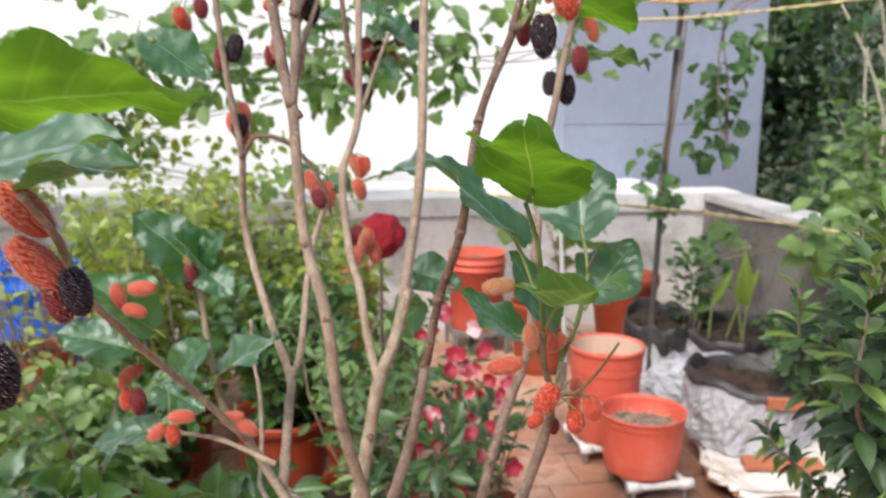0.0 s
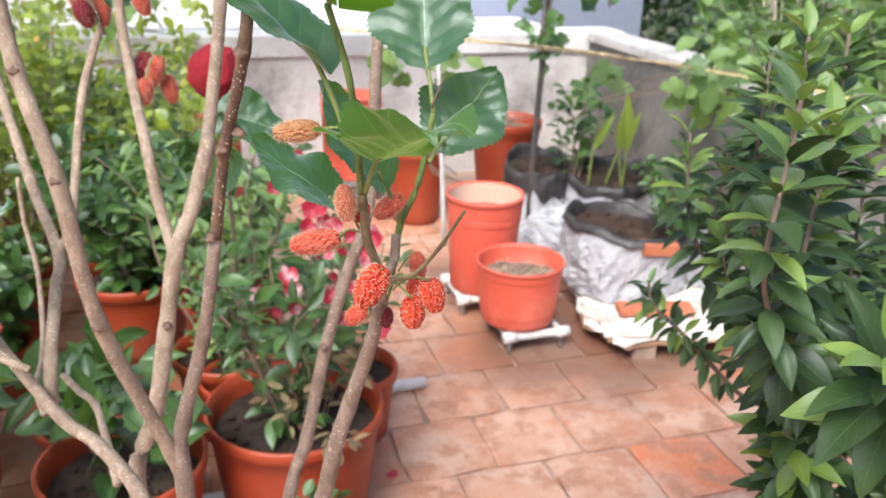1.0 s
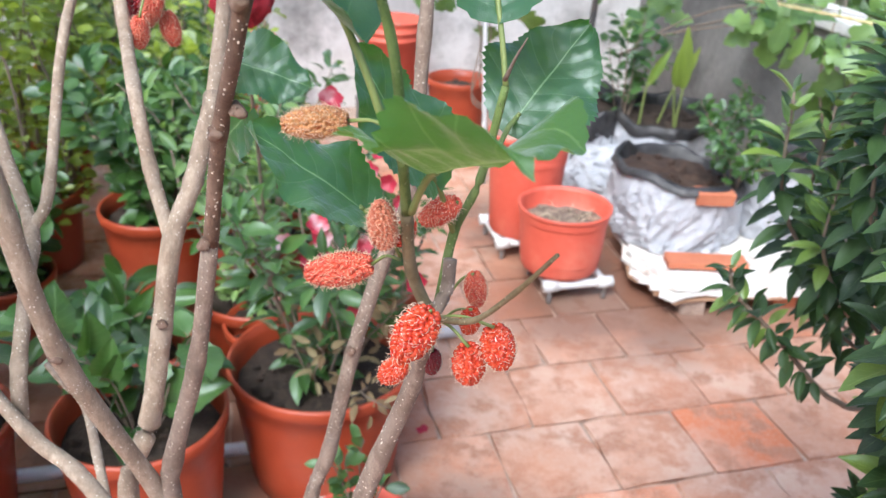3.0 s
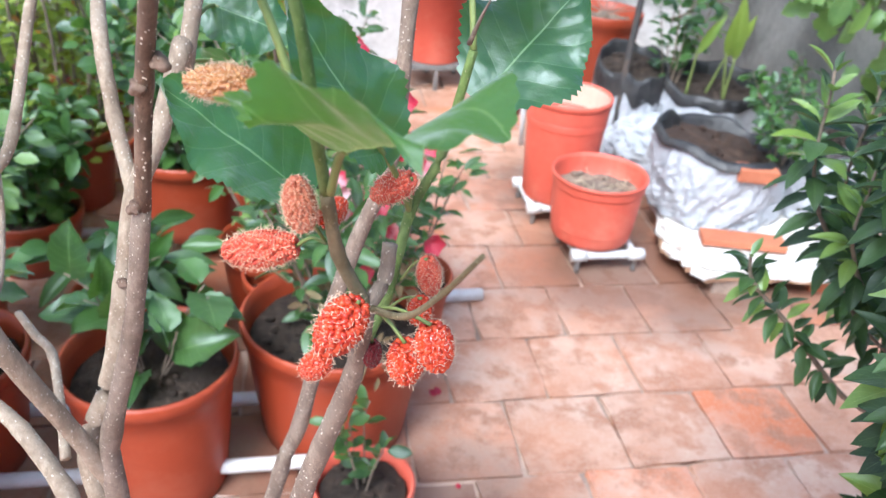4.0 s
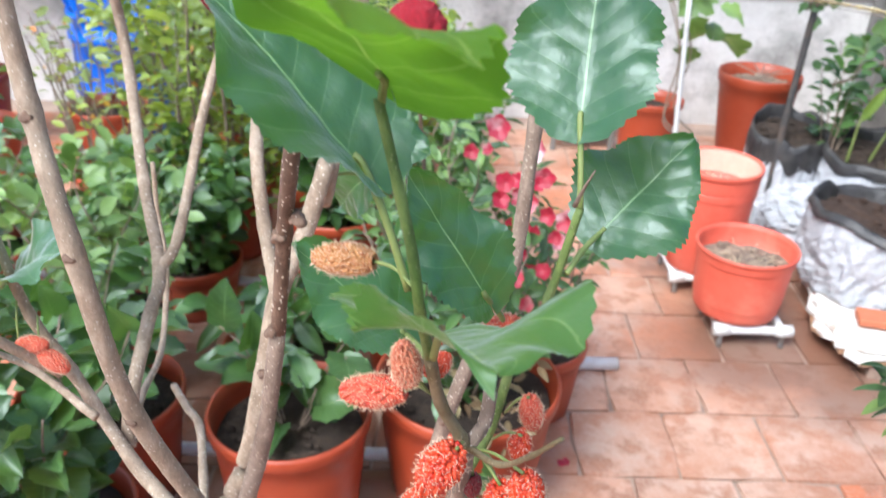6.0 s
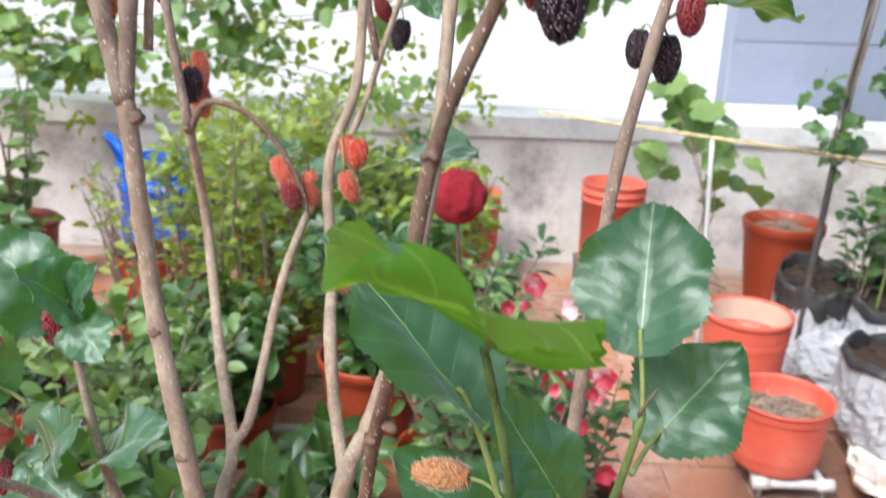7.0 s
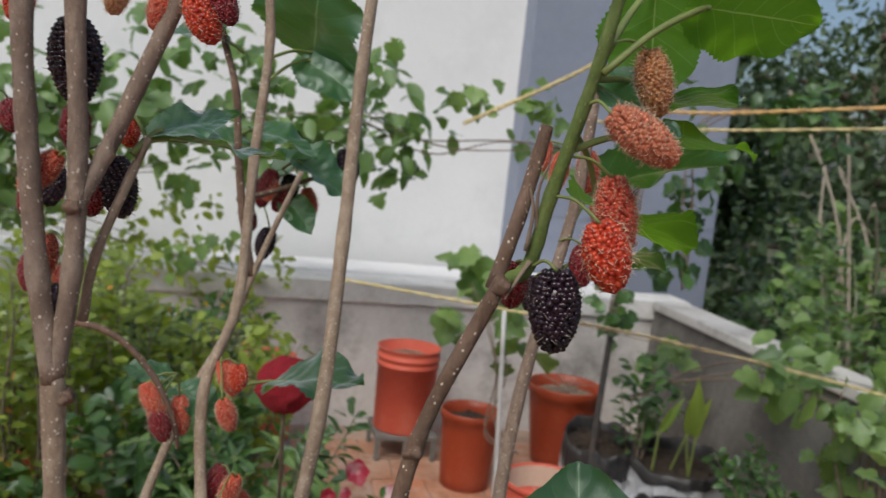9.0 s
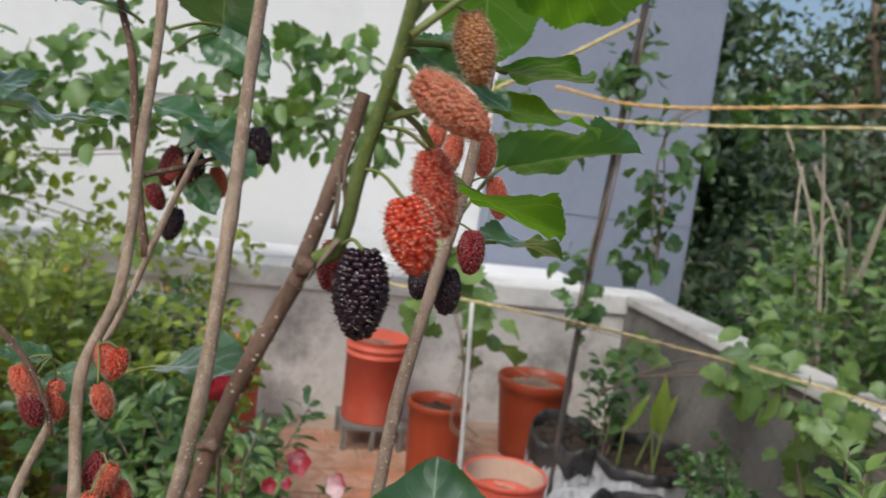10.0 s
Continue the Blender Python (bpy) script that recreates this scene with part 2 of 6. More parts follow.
M_SOIL = surface("garden_soil", (0.014, 0.009, 0.006), (0.055, 0.036, 0.025), 60.0, 250.0, 0.95, 1.0, (0.09, 0.06, 0.042), 40.0, 0.1, 0.0, 0.01)
M_FLECK = leaf_material("orange_bud", (0.50, 0.10, 0.03), (0.62, 0.42, 0.04), (0.6, 0.4, 0.1), 0.5, 0.3, (0.7, 0.4, 0.05), 4.0)
M_SOIL_BROWN = surface("brown_moist_soil", (0.020, 0.010, 0.006), (0.07, 0.038, 0.024), 50.0, 220.0, 0.95, 1.0, (0.10, 0.06, 0.04), 30.0, 0.1, 0.0, 0.01)
M_SOIL_DRY = surface("dry_soil", (0.13, 0.09, 0.065), (0.38, 0.29, 0.215), 60.0, 250.0, 0.95, 1.0, (0.42, 0.33, 0.25), 45.0, 0.1, 0.0, 0.01)
M_SACK = surface("white_woven_sack", (0.31, 0.32, 0.345), (0.50, 0.51, 0.54), 12.0, 45.0, 0.42, 0.9, (0.26, 0.265, 0.28), 6.0, 0.05, 0.0, 0.02)
M_SACK_IN = surface("black_plastic_lining", (0.010, 0.009, 0.010), (0.034, 0.032, 0.033), 14.0, 60.0, 0.34, 0.7, (0.06, 0.054, 0.05), 9.0)
M_PVC = surface("white_pvc", (0.54, 0.54, 0.54), (0.68, 0.68, 0.67), 10.0, 70.0, 0.4, 0.05, (0.5, 0.48, 0.45), 12.0)
M_STEEL = surface("grey_steel", (0.22, 0.22, 0.22), (0.36, 0.36, 0.36), 20.0, 90.0, 0.5, 0.1, (0.15, 0.10, 0.07), 15.0, 0.1, 0.7)
M_FOAM = surface("torn_white_board", (0.62, 0.58, 0.52), (0.82, 0.80, 0.77), 10.0, 80.0, 0.85, 0.3, (0.38, 0.27, 0.2), 7.0)
M_CARD = surface("wet_cardboard", (0.25, 0.14, 0.08), (0.42, 0.26, 0.16), 9.0, 70.0, 0.85, 0.3)
M_BRICK = surface("fired_brick", (0.38, 0.115, 0.055), (0.5, 0.18, 0.09), 14.0, 120.0, 0.85, 0.5)
M_BLUE = surface("blue_plastic", (0.0, 0.09, 0.58), (0.006, 0.15, 0.76), 5.0, 40.0, 0.35, 0.05)
M_ROPE = surface("yellow_rope", (0.50, 0.41, 0.18), (0.70, 0.60, 0.33), 30.0, 300.0, 0.8, 0.6)
M_ROPE2 = surface("orange_rope", (0.55, 0.33, 0.12), (0.72, 0.5, 0.22), 30.0, 300.0, 0.8, 0.6)
M_POLE = surface("dark_iron_pole", (0.025, 0.025, 0.027), (0.07, 0.066, 0.062), 12.0, 80.0, 0.6, 0.2, (0.12, 0.07, 0.045), 12.0)
M_BARK = bark_material("mulberry_bark", (0.205, 0.145, 0.108), (0.38, 0.29, 0.225), (0.66, 0.57, 0.46), 420.0, 0.10)
M_BARK_PALE = bark_material("pale_mulberry_bark", (0.29, 0.215, 0.152), (0.50, 0.40, 0.30), (0.68, 0.61, 0.51), 420.0, 0.10)
M_BARK_DARK = bark_material("dark_mulberry_bark", (0.12, 0.070, 0.046), (0.25, 0.155, 0.105), (0.50, 0.43, 0.36), 420.0, 0.10)
M_LENTICEL = surface("corky_lenticel", (0.50, 0.42, 0.33), (0.72, 0.64, 0.54), 40.0, 300.0, 0.8, 0.1)
M_SHOOT = bark_material("green_shoot", (0.10, 0.15, 0.030), (0.20, 0.26, 0.060), (0.38, 0.37, 0.19), 420.0, 0.12)
M_SHOOT_BROWN = bark_material("brown_green_shoot", (0.15, 0.115, 0.055), (0.27, 0.215, 0.11), (0.45, 0.39, 0.25), 420.0, 0.14)
M_PETIOLE = surface("yellow_green_petiole", (0.12, 0.165, 0.04), (0.22, 0.26, 0.08), 60.0, 300.0, 0.5, 0.1)
M_STRAW = surface("dry_straw", (0.42, 0.32, 0.20), (0.62, 0.52, 0.38), 60.0, 300.0, 0.85, 0.2)
M_TWIG = surface("dry_twig", (0.13, 0.095, 0.07), (0.26, 0.2, 0.15), 40.0, 200.0, 0.85, 0.4)
M_BRANCH = surface("bare_grey_branch", (0.24, 0.20, 0.155), (0.42, 0.37, 0.30), 40.0, 200.0, 0.85, 0.4)
M_STALK = surface("pale_green_twig", (0.22, 0.22, 0.15), (0.38, 0.37, 0.28), 40.0, 200.0, 0.8, 0.3)
M_LEAF = leaf_material("mulberry_leaf", (0.008, 0.056, 0.016), (0.034, 0.128, 0.042), (0.20, 0.34, 0.15), 0.44, 0.36, (0.20, 0.52, 0.02), 6.0, crinkle=9.0, gloss=0.70, side_vein=0.2, quilt=0.45)
M_LEAF_SOFT = leaf_material("soft_mulberry_leaf", (0.030, 0.105, 0.018), (0.060, 0.165, 0.034), (0.26, 0.40, 0.13), 0.52, 0.52, (0.22, 0.52, 0.015), 6.0, crinkle=12.0, gloss=0.45, side_vein=0.4, quilt=0.6)
# backlit copy of the leaf: yellow-green of light shining through, put into the colour
M_LEAF_BACKLIT = leaf_material("backlit_mulberry_leaf", (0.040, 0.130, 0.020), (0.095, 0.225, 0.035), (0.34, 0.46, 0.15), 0.55, 0.58, (0.26, 0.52, 0.015), 6.0, crinkle=22.0, gloss=0.06, side_vein=0.35)
M_LEAF_DRY = leaf_material("withered_leaf", (0.10, 0.060, 0.032), (0.30, 0.26, 0.14), (0.30, 0.20, 0.12), 0.7, 0.3, (0.5, 0.25, 0.12), 6.0, gloss=0.1)
M_LEAF_LANCE = leaf_material("glossy_lance_leaf", (0.007, 0.019, 0.006), (0.056, 0.106, 0.031), (0.08, 0.13, 0.045), 0.42, 0.08, (0.16, 0.32, 0.03), 8.0, gloss=0.28)
M_LEAF_YOUNG = leaf_material("young_lance_leaf", (0.06, 0.14, 0.022), (0.20, 0.31, 0.055), (0.30, 0.40, 0.12), 0.40, 0.30, (0.34, 0.48, 0.06), 8.0)
M_LEAF_YELLOW = leaf_material("yellow_green_leaf", (0.022, 0.075, 0.010), (0.38, 0.48, 0.06), (0.36, 0.42, 0.10), 0.42, 0.5, (0.52, 0.62, 0.05), 6.0)
M_LEAF_GREEN = leaf_material("garden_leaf", (0.009, 0.034, 0.007), (0.078, 0.170, 0.032), (0.15, 0.26, 0.08), 0.42, 0.3, (0.20, 0.38, 0.04), 7.0)
M_LEAF_VINE = leaf_material("vine_leaf", (0.024, 0.078, 0.015), (0.27, 0.41, 0.11), (0.24, 0.36, 0.12), 0.5, 0.4, (0.28, 0.46, 0.05), 5.0)
M_LEAF_GOURD = leaf_material("climber_leaf", (0.024, 0.072, 0.012), (0.19, 0.31, 0.075), (0.16, 0.27, 0.09), 0.5, 0.4, (0.24, 0.44, 0.05), 5.0)
M_LEAF_FAR = leaf_material("dark_tree_leaf", (0.012, 0.030, 0.010), (0.155, 0.225, 0.088), (0.10, 0.17, 0.08), 0.5, 0.32, (0.12, 0.22, 0.04), 5.0)
M_LEAF_CANNA = leaf_material("turmeric_leaf", (0.10, 0.20, 0.03), (0.28, 0.36, 0.06), (0.40, 0.44, 0.14), 0.4, 0.4, (0.42, 0.50, 0.05), 14.0)
M_PETAL = leaf_material("crimson_petal", (0.36, 0.004, 0.022), (0.52, 0.018, 0.06), (0.6, 0.12, 0.16), 0.5, 0.35, (0.7, 0.04, 0.1), 6.0, (0.80, 0.62, 0.64))
M_CELOSIA = surface("velvet_crimson", (0.27, 0.004, 0.014), (0.54, 0.015, 0.036), 160.0, 600.0, 0.8, 1.0)
M_BERRY_BLACK = berry_material("ripe_berry", (0.004, 0.003, 0.006), (0.022, 0.008, 0.016), 0.2)
M_BERRY_RED = berry_material("red_berry", (0.33, 0.013, 0.007), (0.52, 0.060, 0.020), 0.26)
M_BERRY_ORANGE = berry_material("orange_berry", (0.41, 0.032, 0.018), (0.56, 0.105, 0.052), 0.42)
M_BERRY_TAN = berry_material("unripe_berry", (0.27, 0.085, 0.028), (0.42, 0.20, 0.075), 0.5)
M_BERRY_BLUSH = berry_material("blushing_berry", (0.34, 0.075, 0.035), (0.50, 0.17, 0.09), 0.45)
M_BERRY_WINE = berry_material("wine_berry", (0.10, 0.006, 0.012), (0.22, 0.015, 0.02), 0.25)
M_STYLE = surface("berry_style", (0.52, 0.33, 0.20), (0.74, 0.56, 0.42), 50.0, 300.0, 0.6, 0.0)
M_STYLE_DARK = surface("dry_berry_style", (0.16, 0.12, 0.10), (0.34, 0.28, 0.24), 50.0, 300.0, 0.6, 0.0)


# ---- mesh helpers ----
def mesh_of(name, bm, smooth=True):
    me = bpy.data.meshes.new(name)
    bm.to_mesh(me)
    bm.free()
    if smooth:
        me.polygons.foreach_set("use_smooth", [True] * len(me.polygons))
    return me


def part(name, bm, material, parent=None, label="", smooth=True):
    """One mesh object out of a bmesh (or a ready mesh) under a thing or a part."""
    me = bm if isinstance(bm, bpy.types.Mesh) else mesh_of(name, bm, smooth)
    if material is not None and not me.materials:
        for mm in (material if isinstance(material, (list, tuple)) else (material,)):
            me.materials.append(mm)
    ob = new(name, me)
    if parent is not None:
        ob.parent = parent
    return tagged(ob, label)


def thing(name, x, y, z, label, category, group="", kind=""):
    ob = new(name)
    ob.empty_display_size = 0.05
    ob.location = (x, y, z)
    return tagged(ob, label, category, group, kind)


def add_box(bm, c, s, rz=0.0, bevel=0.0, m=None):
    m = (m if m is not None else Matrix.Identity(4)) @ Matrix.Translation(c) @ Matrix.Rotation(rz, 4, 'Z') @ Matrix.Diagonal((s[0], s[1], s[2], 1))
    g = bmesh.ops.create_cube(bm, size=1.0, matrix=m)
    if bevel:
        es = {e for v in g["verts"] for e in v.link_edges}
        bmesh.ops.bevel(bm, geom=list(es), offset=bevel, segments=2, affect='EDGES', profile=0.6)


def add_lathe(bm, profile, seg=32, wob=0.0, squash=1.0):
    """Turns (radius, height) pairs round z."""
    rings = []
    for r, z in profile:
        if r < 1e-5:
            rings.append([bm.verts.new((0, 0, z))])
        else:
            rings.append([bm.verts.new((r * math.cos(2 * math.pi * i / seg) * (1 + wob * noise.noise((3 * math.cos(2 * math.pi * i / seg), 3 * math.sin(2 * math.pi * i / seg), z * 9))),
                                        squash * r * math.sin(2 * math.pi * i / seg) * (1 + wob * noise.noise((3 * math.cos(2 * math.pi * i / seg), 3 * math.sin(2 * math.pi * i / seg), z * 9 + 4))), z)) for i in range(seg)])
    for a, b in zip(rings, rings[1:]):
        for i in range(seg):
            j = (i + 1) % seg
            if len(a) == 1 and len(b) == 1:
                continue
            if len(a) == 1:
                bm.faces.new((a[0], b[j], b[i]))
            elif len(b) == 1:
                bm.faces.new((a[i], a[j], b[0]))
            else:
                bm.faces.new((a[i], a[j], b[j], b[i]))


def smooth_path(pts, n):
    """Catmull-Rom through points of any width."""
    p = [Vector(q) for q in pts]
    p = [p[0] * 2 - p[1]] + p + [p[-1] * 2 - p[-2]]
    out = []
    for i in range(1, len(p) - 2):
        for k in range(n):
            t = k / n
            out.append(0.5 * ((2 * p[i]) + (p[i + 1] - p[i - 1]) * t + (2 * p[i - 1] - 5 * p[i] + 4 * p[i + 1] - p[i + 2]) * t * t + (3 * p[i] - p[i - 1] - 3 * p[i + 1] + p[i + 2]) * t ** 3))
    out.append(p[-2])
    return out


def add_tube(bm, pts, r0, r1, seg=8, n=5, knots=0.0, seed=0, cap=True):
    """A tapering tube along points, with slight swellings where knots is set."""
    path = smooth_path(pts, n)
    rings, up = [], Vector((0.31, 0.17, 0.93))
    rnd = random.Random(seed)
    for i, q in enumerate(path):
        d = (path[min(i + 1, len(path) - 1)] - path[max(i - 1, 0)]).normalized()
        a = d.cross(up)
        a = a.normalized() if a.length > 1e-4 else Vector((1, 0, 0))
        b = d.cross(a)
        t = i / (len(path) - 1)
        r = r0 + (r1 - r0) * t
        if knots and i % n == 0 and 0 < i < len(path) - 1:
            r *= 1 + knots
        r *= 1 + 0.05 * rnd.uniform(-1, 1)
        rings.append([bm.verts.new(q + r * (math.cos(2 * math.pi * k / seg) * a + math.sin(2 * math.pi * k / seg) * b)) for k in range(seg)])
    for x, y in zip(rings, rings[1:]):
        for k in range(seg):
            j = (k + 1) % seg
            bm.faces.new((x[k], x[j], y[j], y[k]))
    if cap:
        bm.faces.new(rings[0][::-1])
        bm.faces.new(rings[-1])


def tube_part(name, parent, pts, r0, r1, material, seg=8, n=5, knots=0.0, label="", seed=0):
    """A tube given in world coordinates, hung under a thing that stands unturned."""
    o = parent_origin(parent)
    bm = bmesh.new()
    local = [Vector(p) - o for p in pts]
    add_tube(bm, local, r0, r1, seg, n, knots, seed)
    if material in (M_BARK, M_BARK_PALE, M_BARK_DARK):
        add_lenticels(bm, local, r0, r1, n, len(pts) + int(1000 * abs(pts[0][0])))
        material = (material, M_LENTICEL)
    return part(name, bm, material, parent, label)


def add_lenticels(bm, pts, r0, r1, n, seed):
    """Pale corky dots, a little longer than wide, scattered over the upper part of a stem."""
    rnd = random.Random(seed)
    path = smooth_path(pts, n)
    first = len(bm.faces)
    last = len(path) - 1
    for i in range(last):
        a, b = path[i], path[i + 1]
        d = b - a
        r = r0 + (r1 - r0) * (i + 0.5) / last
        if a.z < 0.35 and pts[0].z < 0.4:
            continue
        d.normalize()
        u = d.orthogonal().normalized()
        v = d.cross(u)
        for _ in range(int((b - a).length * r * 2 * math.pi / 0.0052 ** 2 + rnd.random())):
            g = rnd.uniform(0, 6.283)
            out = u * math.cos(g) + v * math.sin(g)
            c = a.lerp(b, rnd.random()) + out * r * 0.985
            s = rnd.uniform(0.00028, 0.00062)
            side = d.cross(out)
            ring = [bm.verts.new(c + (d * math.cos(k * 1.2566) * 1.35 + side * math.sin(k * 1.2566)) * s) for k in range(5)]
            top = bm.verts.new(c + out * s * 0.75)
            for k in range(5):
                bm.faces.new((ring[k], ring[(k + 1) % 5], top))
    bm.faces.ensure_lookup_table()
    for f in bm.faces[first:]:
        f.material_index = 1


def parent_origin(ob):
    v = Vector((0, 0, 0))
    while ob is not None:
        v += ob.location
        ob = ob.parent
    return v


# ---- leaves ----
def leaf_arrays(length=1.0, width=0.8, shape="ovate", teeth=0, fold=0.25, curl=0.25, wave=0.06, rows=10, cols=3, seed=0):
    """Vertices, faces and u, v of one leaf: base at the origin, tip along +y, face up +z."""
    rnd = random.Random(seed)
    ph = rnd.uniform(0, 6)
    verts, uvs, faces = [], [], []
    for i in range(rows + 1):
        t = i / rows
        if shape == "ovate":
            w = (math.sin(math.pi * t ** 0.60) ** 0.72) * (1 - 0.10 * t) + 0.015
        elif shape == "lance":
            w = math.sin(math.pi * t ** 0.85) ** 0.9 + 0.01
        elif shape == "lobed":
            w = (math.sin(math.pi * t ** 0.6) ** 0.8) * (0.72 + 0.42 * abs(math.cos(2.5 * math.pi * t))) + 0.02
        else:
            w = math.sin(math.pi * t) ** 0.6 + 0.02
        for j in range(-cols, cols + 1):
            s = j / cols
            edge = abs(j) == cols
            ww = w * (1 + ((rnd.uniform(0.02, 0.06) if rows > 14 else 0.06) * (1 if i % 2 else -1) if teeth and edge and 0 < i < rows else 0))
            if rows > 40:
                ww *= 1 + abs(s) * (0.045 * math.sin(11 * t + ph + 2 * (s > 0)) + 0.03 * math.sin(21 * t + 2 * ph))
            x = s * ww * width / 2
            back = -0.16 * abs(s) ** 1.6 * (1 - t) ** 3 * length if shape in ("ovate", "lobed") else 0.0
            y = t * length + back
            z = fold * abs(x) + 0.35 * wave * length * math.sin(23 * t + 5 * abs(s)) * abs(s) - curl * length * t * t * 0.6 + wave * length * math.sin(7 * t + 2.4 * s + ph) * abs(s)
            if rows > 40:
                lift = 0.5 + 0.5 * math.sin(5.2 * t + 2.2 * ph + 2.6 * (s > 0))
                z += length * (0.055 * lift - 0.085 * (1 - lift)) * abs(s) ** 3 * min(1.0, 4 * t)
                z += 0.007 * length * math.cos(2 * math.pi * 6 * (t - 0.27 * abs(s))) * min(1.0, 3 * abs(s)) * (1 - abs(s) ** 4)
                y += 0.012 * length * math.sin(17 * t + 3 * s + ph) * abs(s)
            verts.append((x, y, z))
            uvs.append((0.5 + 0.5 * s, t))
    c = 2 * cols + 1
    for i in range(rows):
        for j in range(c - 1):
            a = i * c + j
            faces.append((a, a + 1, a + c + 1, a + c))
    return np.array(verts), faces, uvs


def mulberry_arrays(width=0.95, fold=0.2, curl=0.1, wave=0.05, seed=0, rows=72, cols=8):
    """A broad heart-shaped leaf with a sharp-toothed, uneven rim, blade quilted between its veins, base at the origin, tip along +y."""
    rnd = random.Random(900 + seed)
    ph = [rnd.uniform(0, 6.28) for _ in range(8)]
    verts, uvs, faces = [], [], []
    depth = [rnd.uniform(0.45, 1.25) for _ in range(2 * rows)]
    for i in range(rows + 1):
        t = i / rows
        w = (1 - (1 - t / 0.36) ** 2) ** 0.5 if t < 0.36 else max(0.0, 1 - ((t - 0.36) / 0.64) ** 1.75) ** 0.80
        w = max(w, 0.012)
        tooth = (i % 3) / 2.0 - 0.5
        for j in range(-cols, cols + 1):
            s = j / cols
            k = int(s > 0)
            a = abs(s)
            lobe = 1 + a * (0.085 * math.sin(7.5 * t + ph[k]) + 0.05 * math.sin(17 * t + ph[2 + k]))
            if abs(j) == cols and 1 < i < rows - 1:
                lobe += 0.065 * tooth * depth[i // 3 + k * rows]
            x = s * w * lobe * width / 2
            y = t - 0.15 * a ** 1.5 * (1 - t) ** 4 - (0.016 * tooth if abs(j) == cols else 0.0)
            rib = math.cos(2 * math.pi * 6.0 * (t - 0.27 * a))
            z = fold * abs(x) - curl * 0.6 * t * t
            z += 0.0035 * rib * min(1.0, 3 * a) * (1 - 0.5 * a ** 3) * min(1.0, 5 * (1 - t))
            z += 1.35 * wave * a ** 2.2 * (math.sin(9 * t + ph[4 + k]) + 0.45 * math.sin(22 * t + ph[6 + k])) * min(1.0, 3 * t + 0.3)
            z += 0.045 * noise.noise((3.0 * x + seed, 3.0 * t, 0.7 * seed)) + 0.010 * noise.noise((9 * x, 9 * t + seed, seed))
            verts.append((x, y, z))
            uvs.append((0.5 + 0.5 * s, t))
    c = 2 * cols + 1
    for i in range(rows):
        for j in range(c - 1):
            q = i * c + j
            faces.append((q, q + 1, q + c + 1, q + c))
    return np.array(verts), faces, uvs


def arrays_mesh(name, v, f, uv, material):
    me = bpy.data.meshes.new(name)
    me.from_pydata([tuple(q) for q in v], [], [tuple(q) for q in f])
    lay = me.uv_layers.new(name="UVMap")
    vi = np.zeros(len(me.loops), dtype=np.int32)
    me.loops.foreach_get("vertex_index", vi)
    lay.data.foreach_set("uv", np.asarray(uv, dtype=np.float32)[vi].ravel())
    me.polygons.foreach_set("use_smooth", [True] * len(me.polygons))
    for mm in (material if isinstance(material, (list, tuple)) else (material,)):
        me.materials.append(mm)
    return me


def leaf_frame(base, tip, hint, scale):
    """The pose that lays a unit leaf from base towards tip, its face turned towards hint."""
    b, t = Vector(base), Vector(tip)
    y = (t - b).normalized()
    z = Vector(hint) - y * Vector(hint).dot(y)
    z = z.normalized() if z.length > 1e-4 else y.orthogonal().normalized()
    x = y.cross(z)
    s = scale
    return Matrix(((x.x * s, y.x * s, z.x * s, b.x), (x.y * s, y.y * s, z.y * s, b.y), (x.z * s, y.z * s, z.z * s, b.z), (0, 0, 0, 1)))


def foliage(name, templates, frames, material):
    """Many leaves joined into one mesh: templates are leaf arrays, frames are poses."""
    vs, fs, us, off = [], [], [], 0
    for k, m in enumerate(frames):
        v, f, u = templates[k % len(templates)]
        a = np.array(m)
        vs.append(v @ a[:3, :3].T + a[:3, 3])
        fs.append(np.array(f) + off)
        us.extend(u)
        off += len(v)
    return arrays_mesh(name, np.concatenate(vs), np.concatenate(fs).tolist(), us, material)


# ---- the terrace: floor, parapet walls, coping ----
TURN = radians(18.0)
UX, UY = math.cos(TURN), math.sin(TURN)


def on_plan(u, v, z=0.0):
    """From terrace axes (u along the far wall, v towards it, from their corner) to the world."""
    return Vector((0.93 + u * UX - v * UY, 5.20 + u * UY + v * UX, z))


def plan_box(name, u0, u1, v0, v1, z0, z1, material, label, bevel=0.0, kind="structure", category="wall"):
    c = on_plan((u0 + u1) / 2, (v0 + v1) / 2, (z0 + z1) / 2)
    bm = bmesh.new()
    add_box(bm, (0, 0, 0), (u1 - u0, v1 - v0, z1 - z0), 0, bevel)
    ob = part(name, bm, material, None, label, smooth=False)
    ob.location, ob.rotation_euler = c, (0, 0, TURN)
    return tagged(ob, label, category, "", kind)


ground = plan_box("ground", -400, 400, -300, 500, -3.6, -3.4, M_GROUND, "earth and scrub ground far below the terrace", category="ground")
floor = plan_box("floor", -7.0, 0.0, -8.0, 0.0, -0.30, -0.006, M_GROUT, "wet mortar bed of the terracotta-tiled terrace floor", category="floor")
wall_north = plan_box("wall_north", -7.0, 0.2, 0.0, 0.16, -3.4, 0.60, M_PLASTER, "weathered grey plaster parapet wall with damp stains", 0.004)
wall_east = plan_box("wall_east", 0.0, 0.15, -8.0, -0.004, -3.4, 0.655, M_PLASTER_DARK, "dark plaster parapet wall along the side", 0.004)
wall_west = plan_box("wall_west", -7.15, -7.0, -8.0, 0.16, -3.4, 0.70, M_PLASTER, "plain grey plaster parapet wall", 0.004)
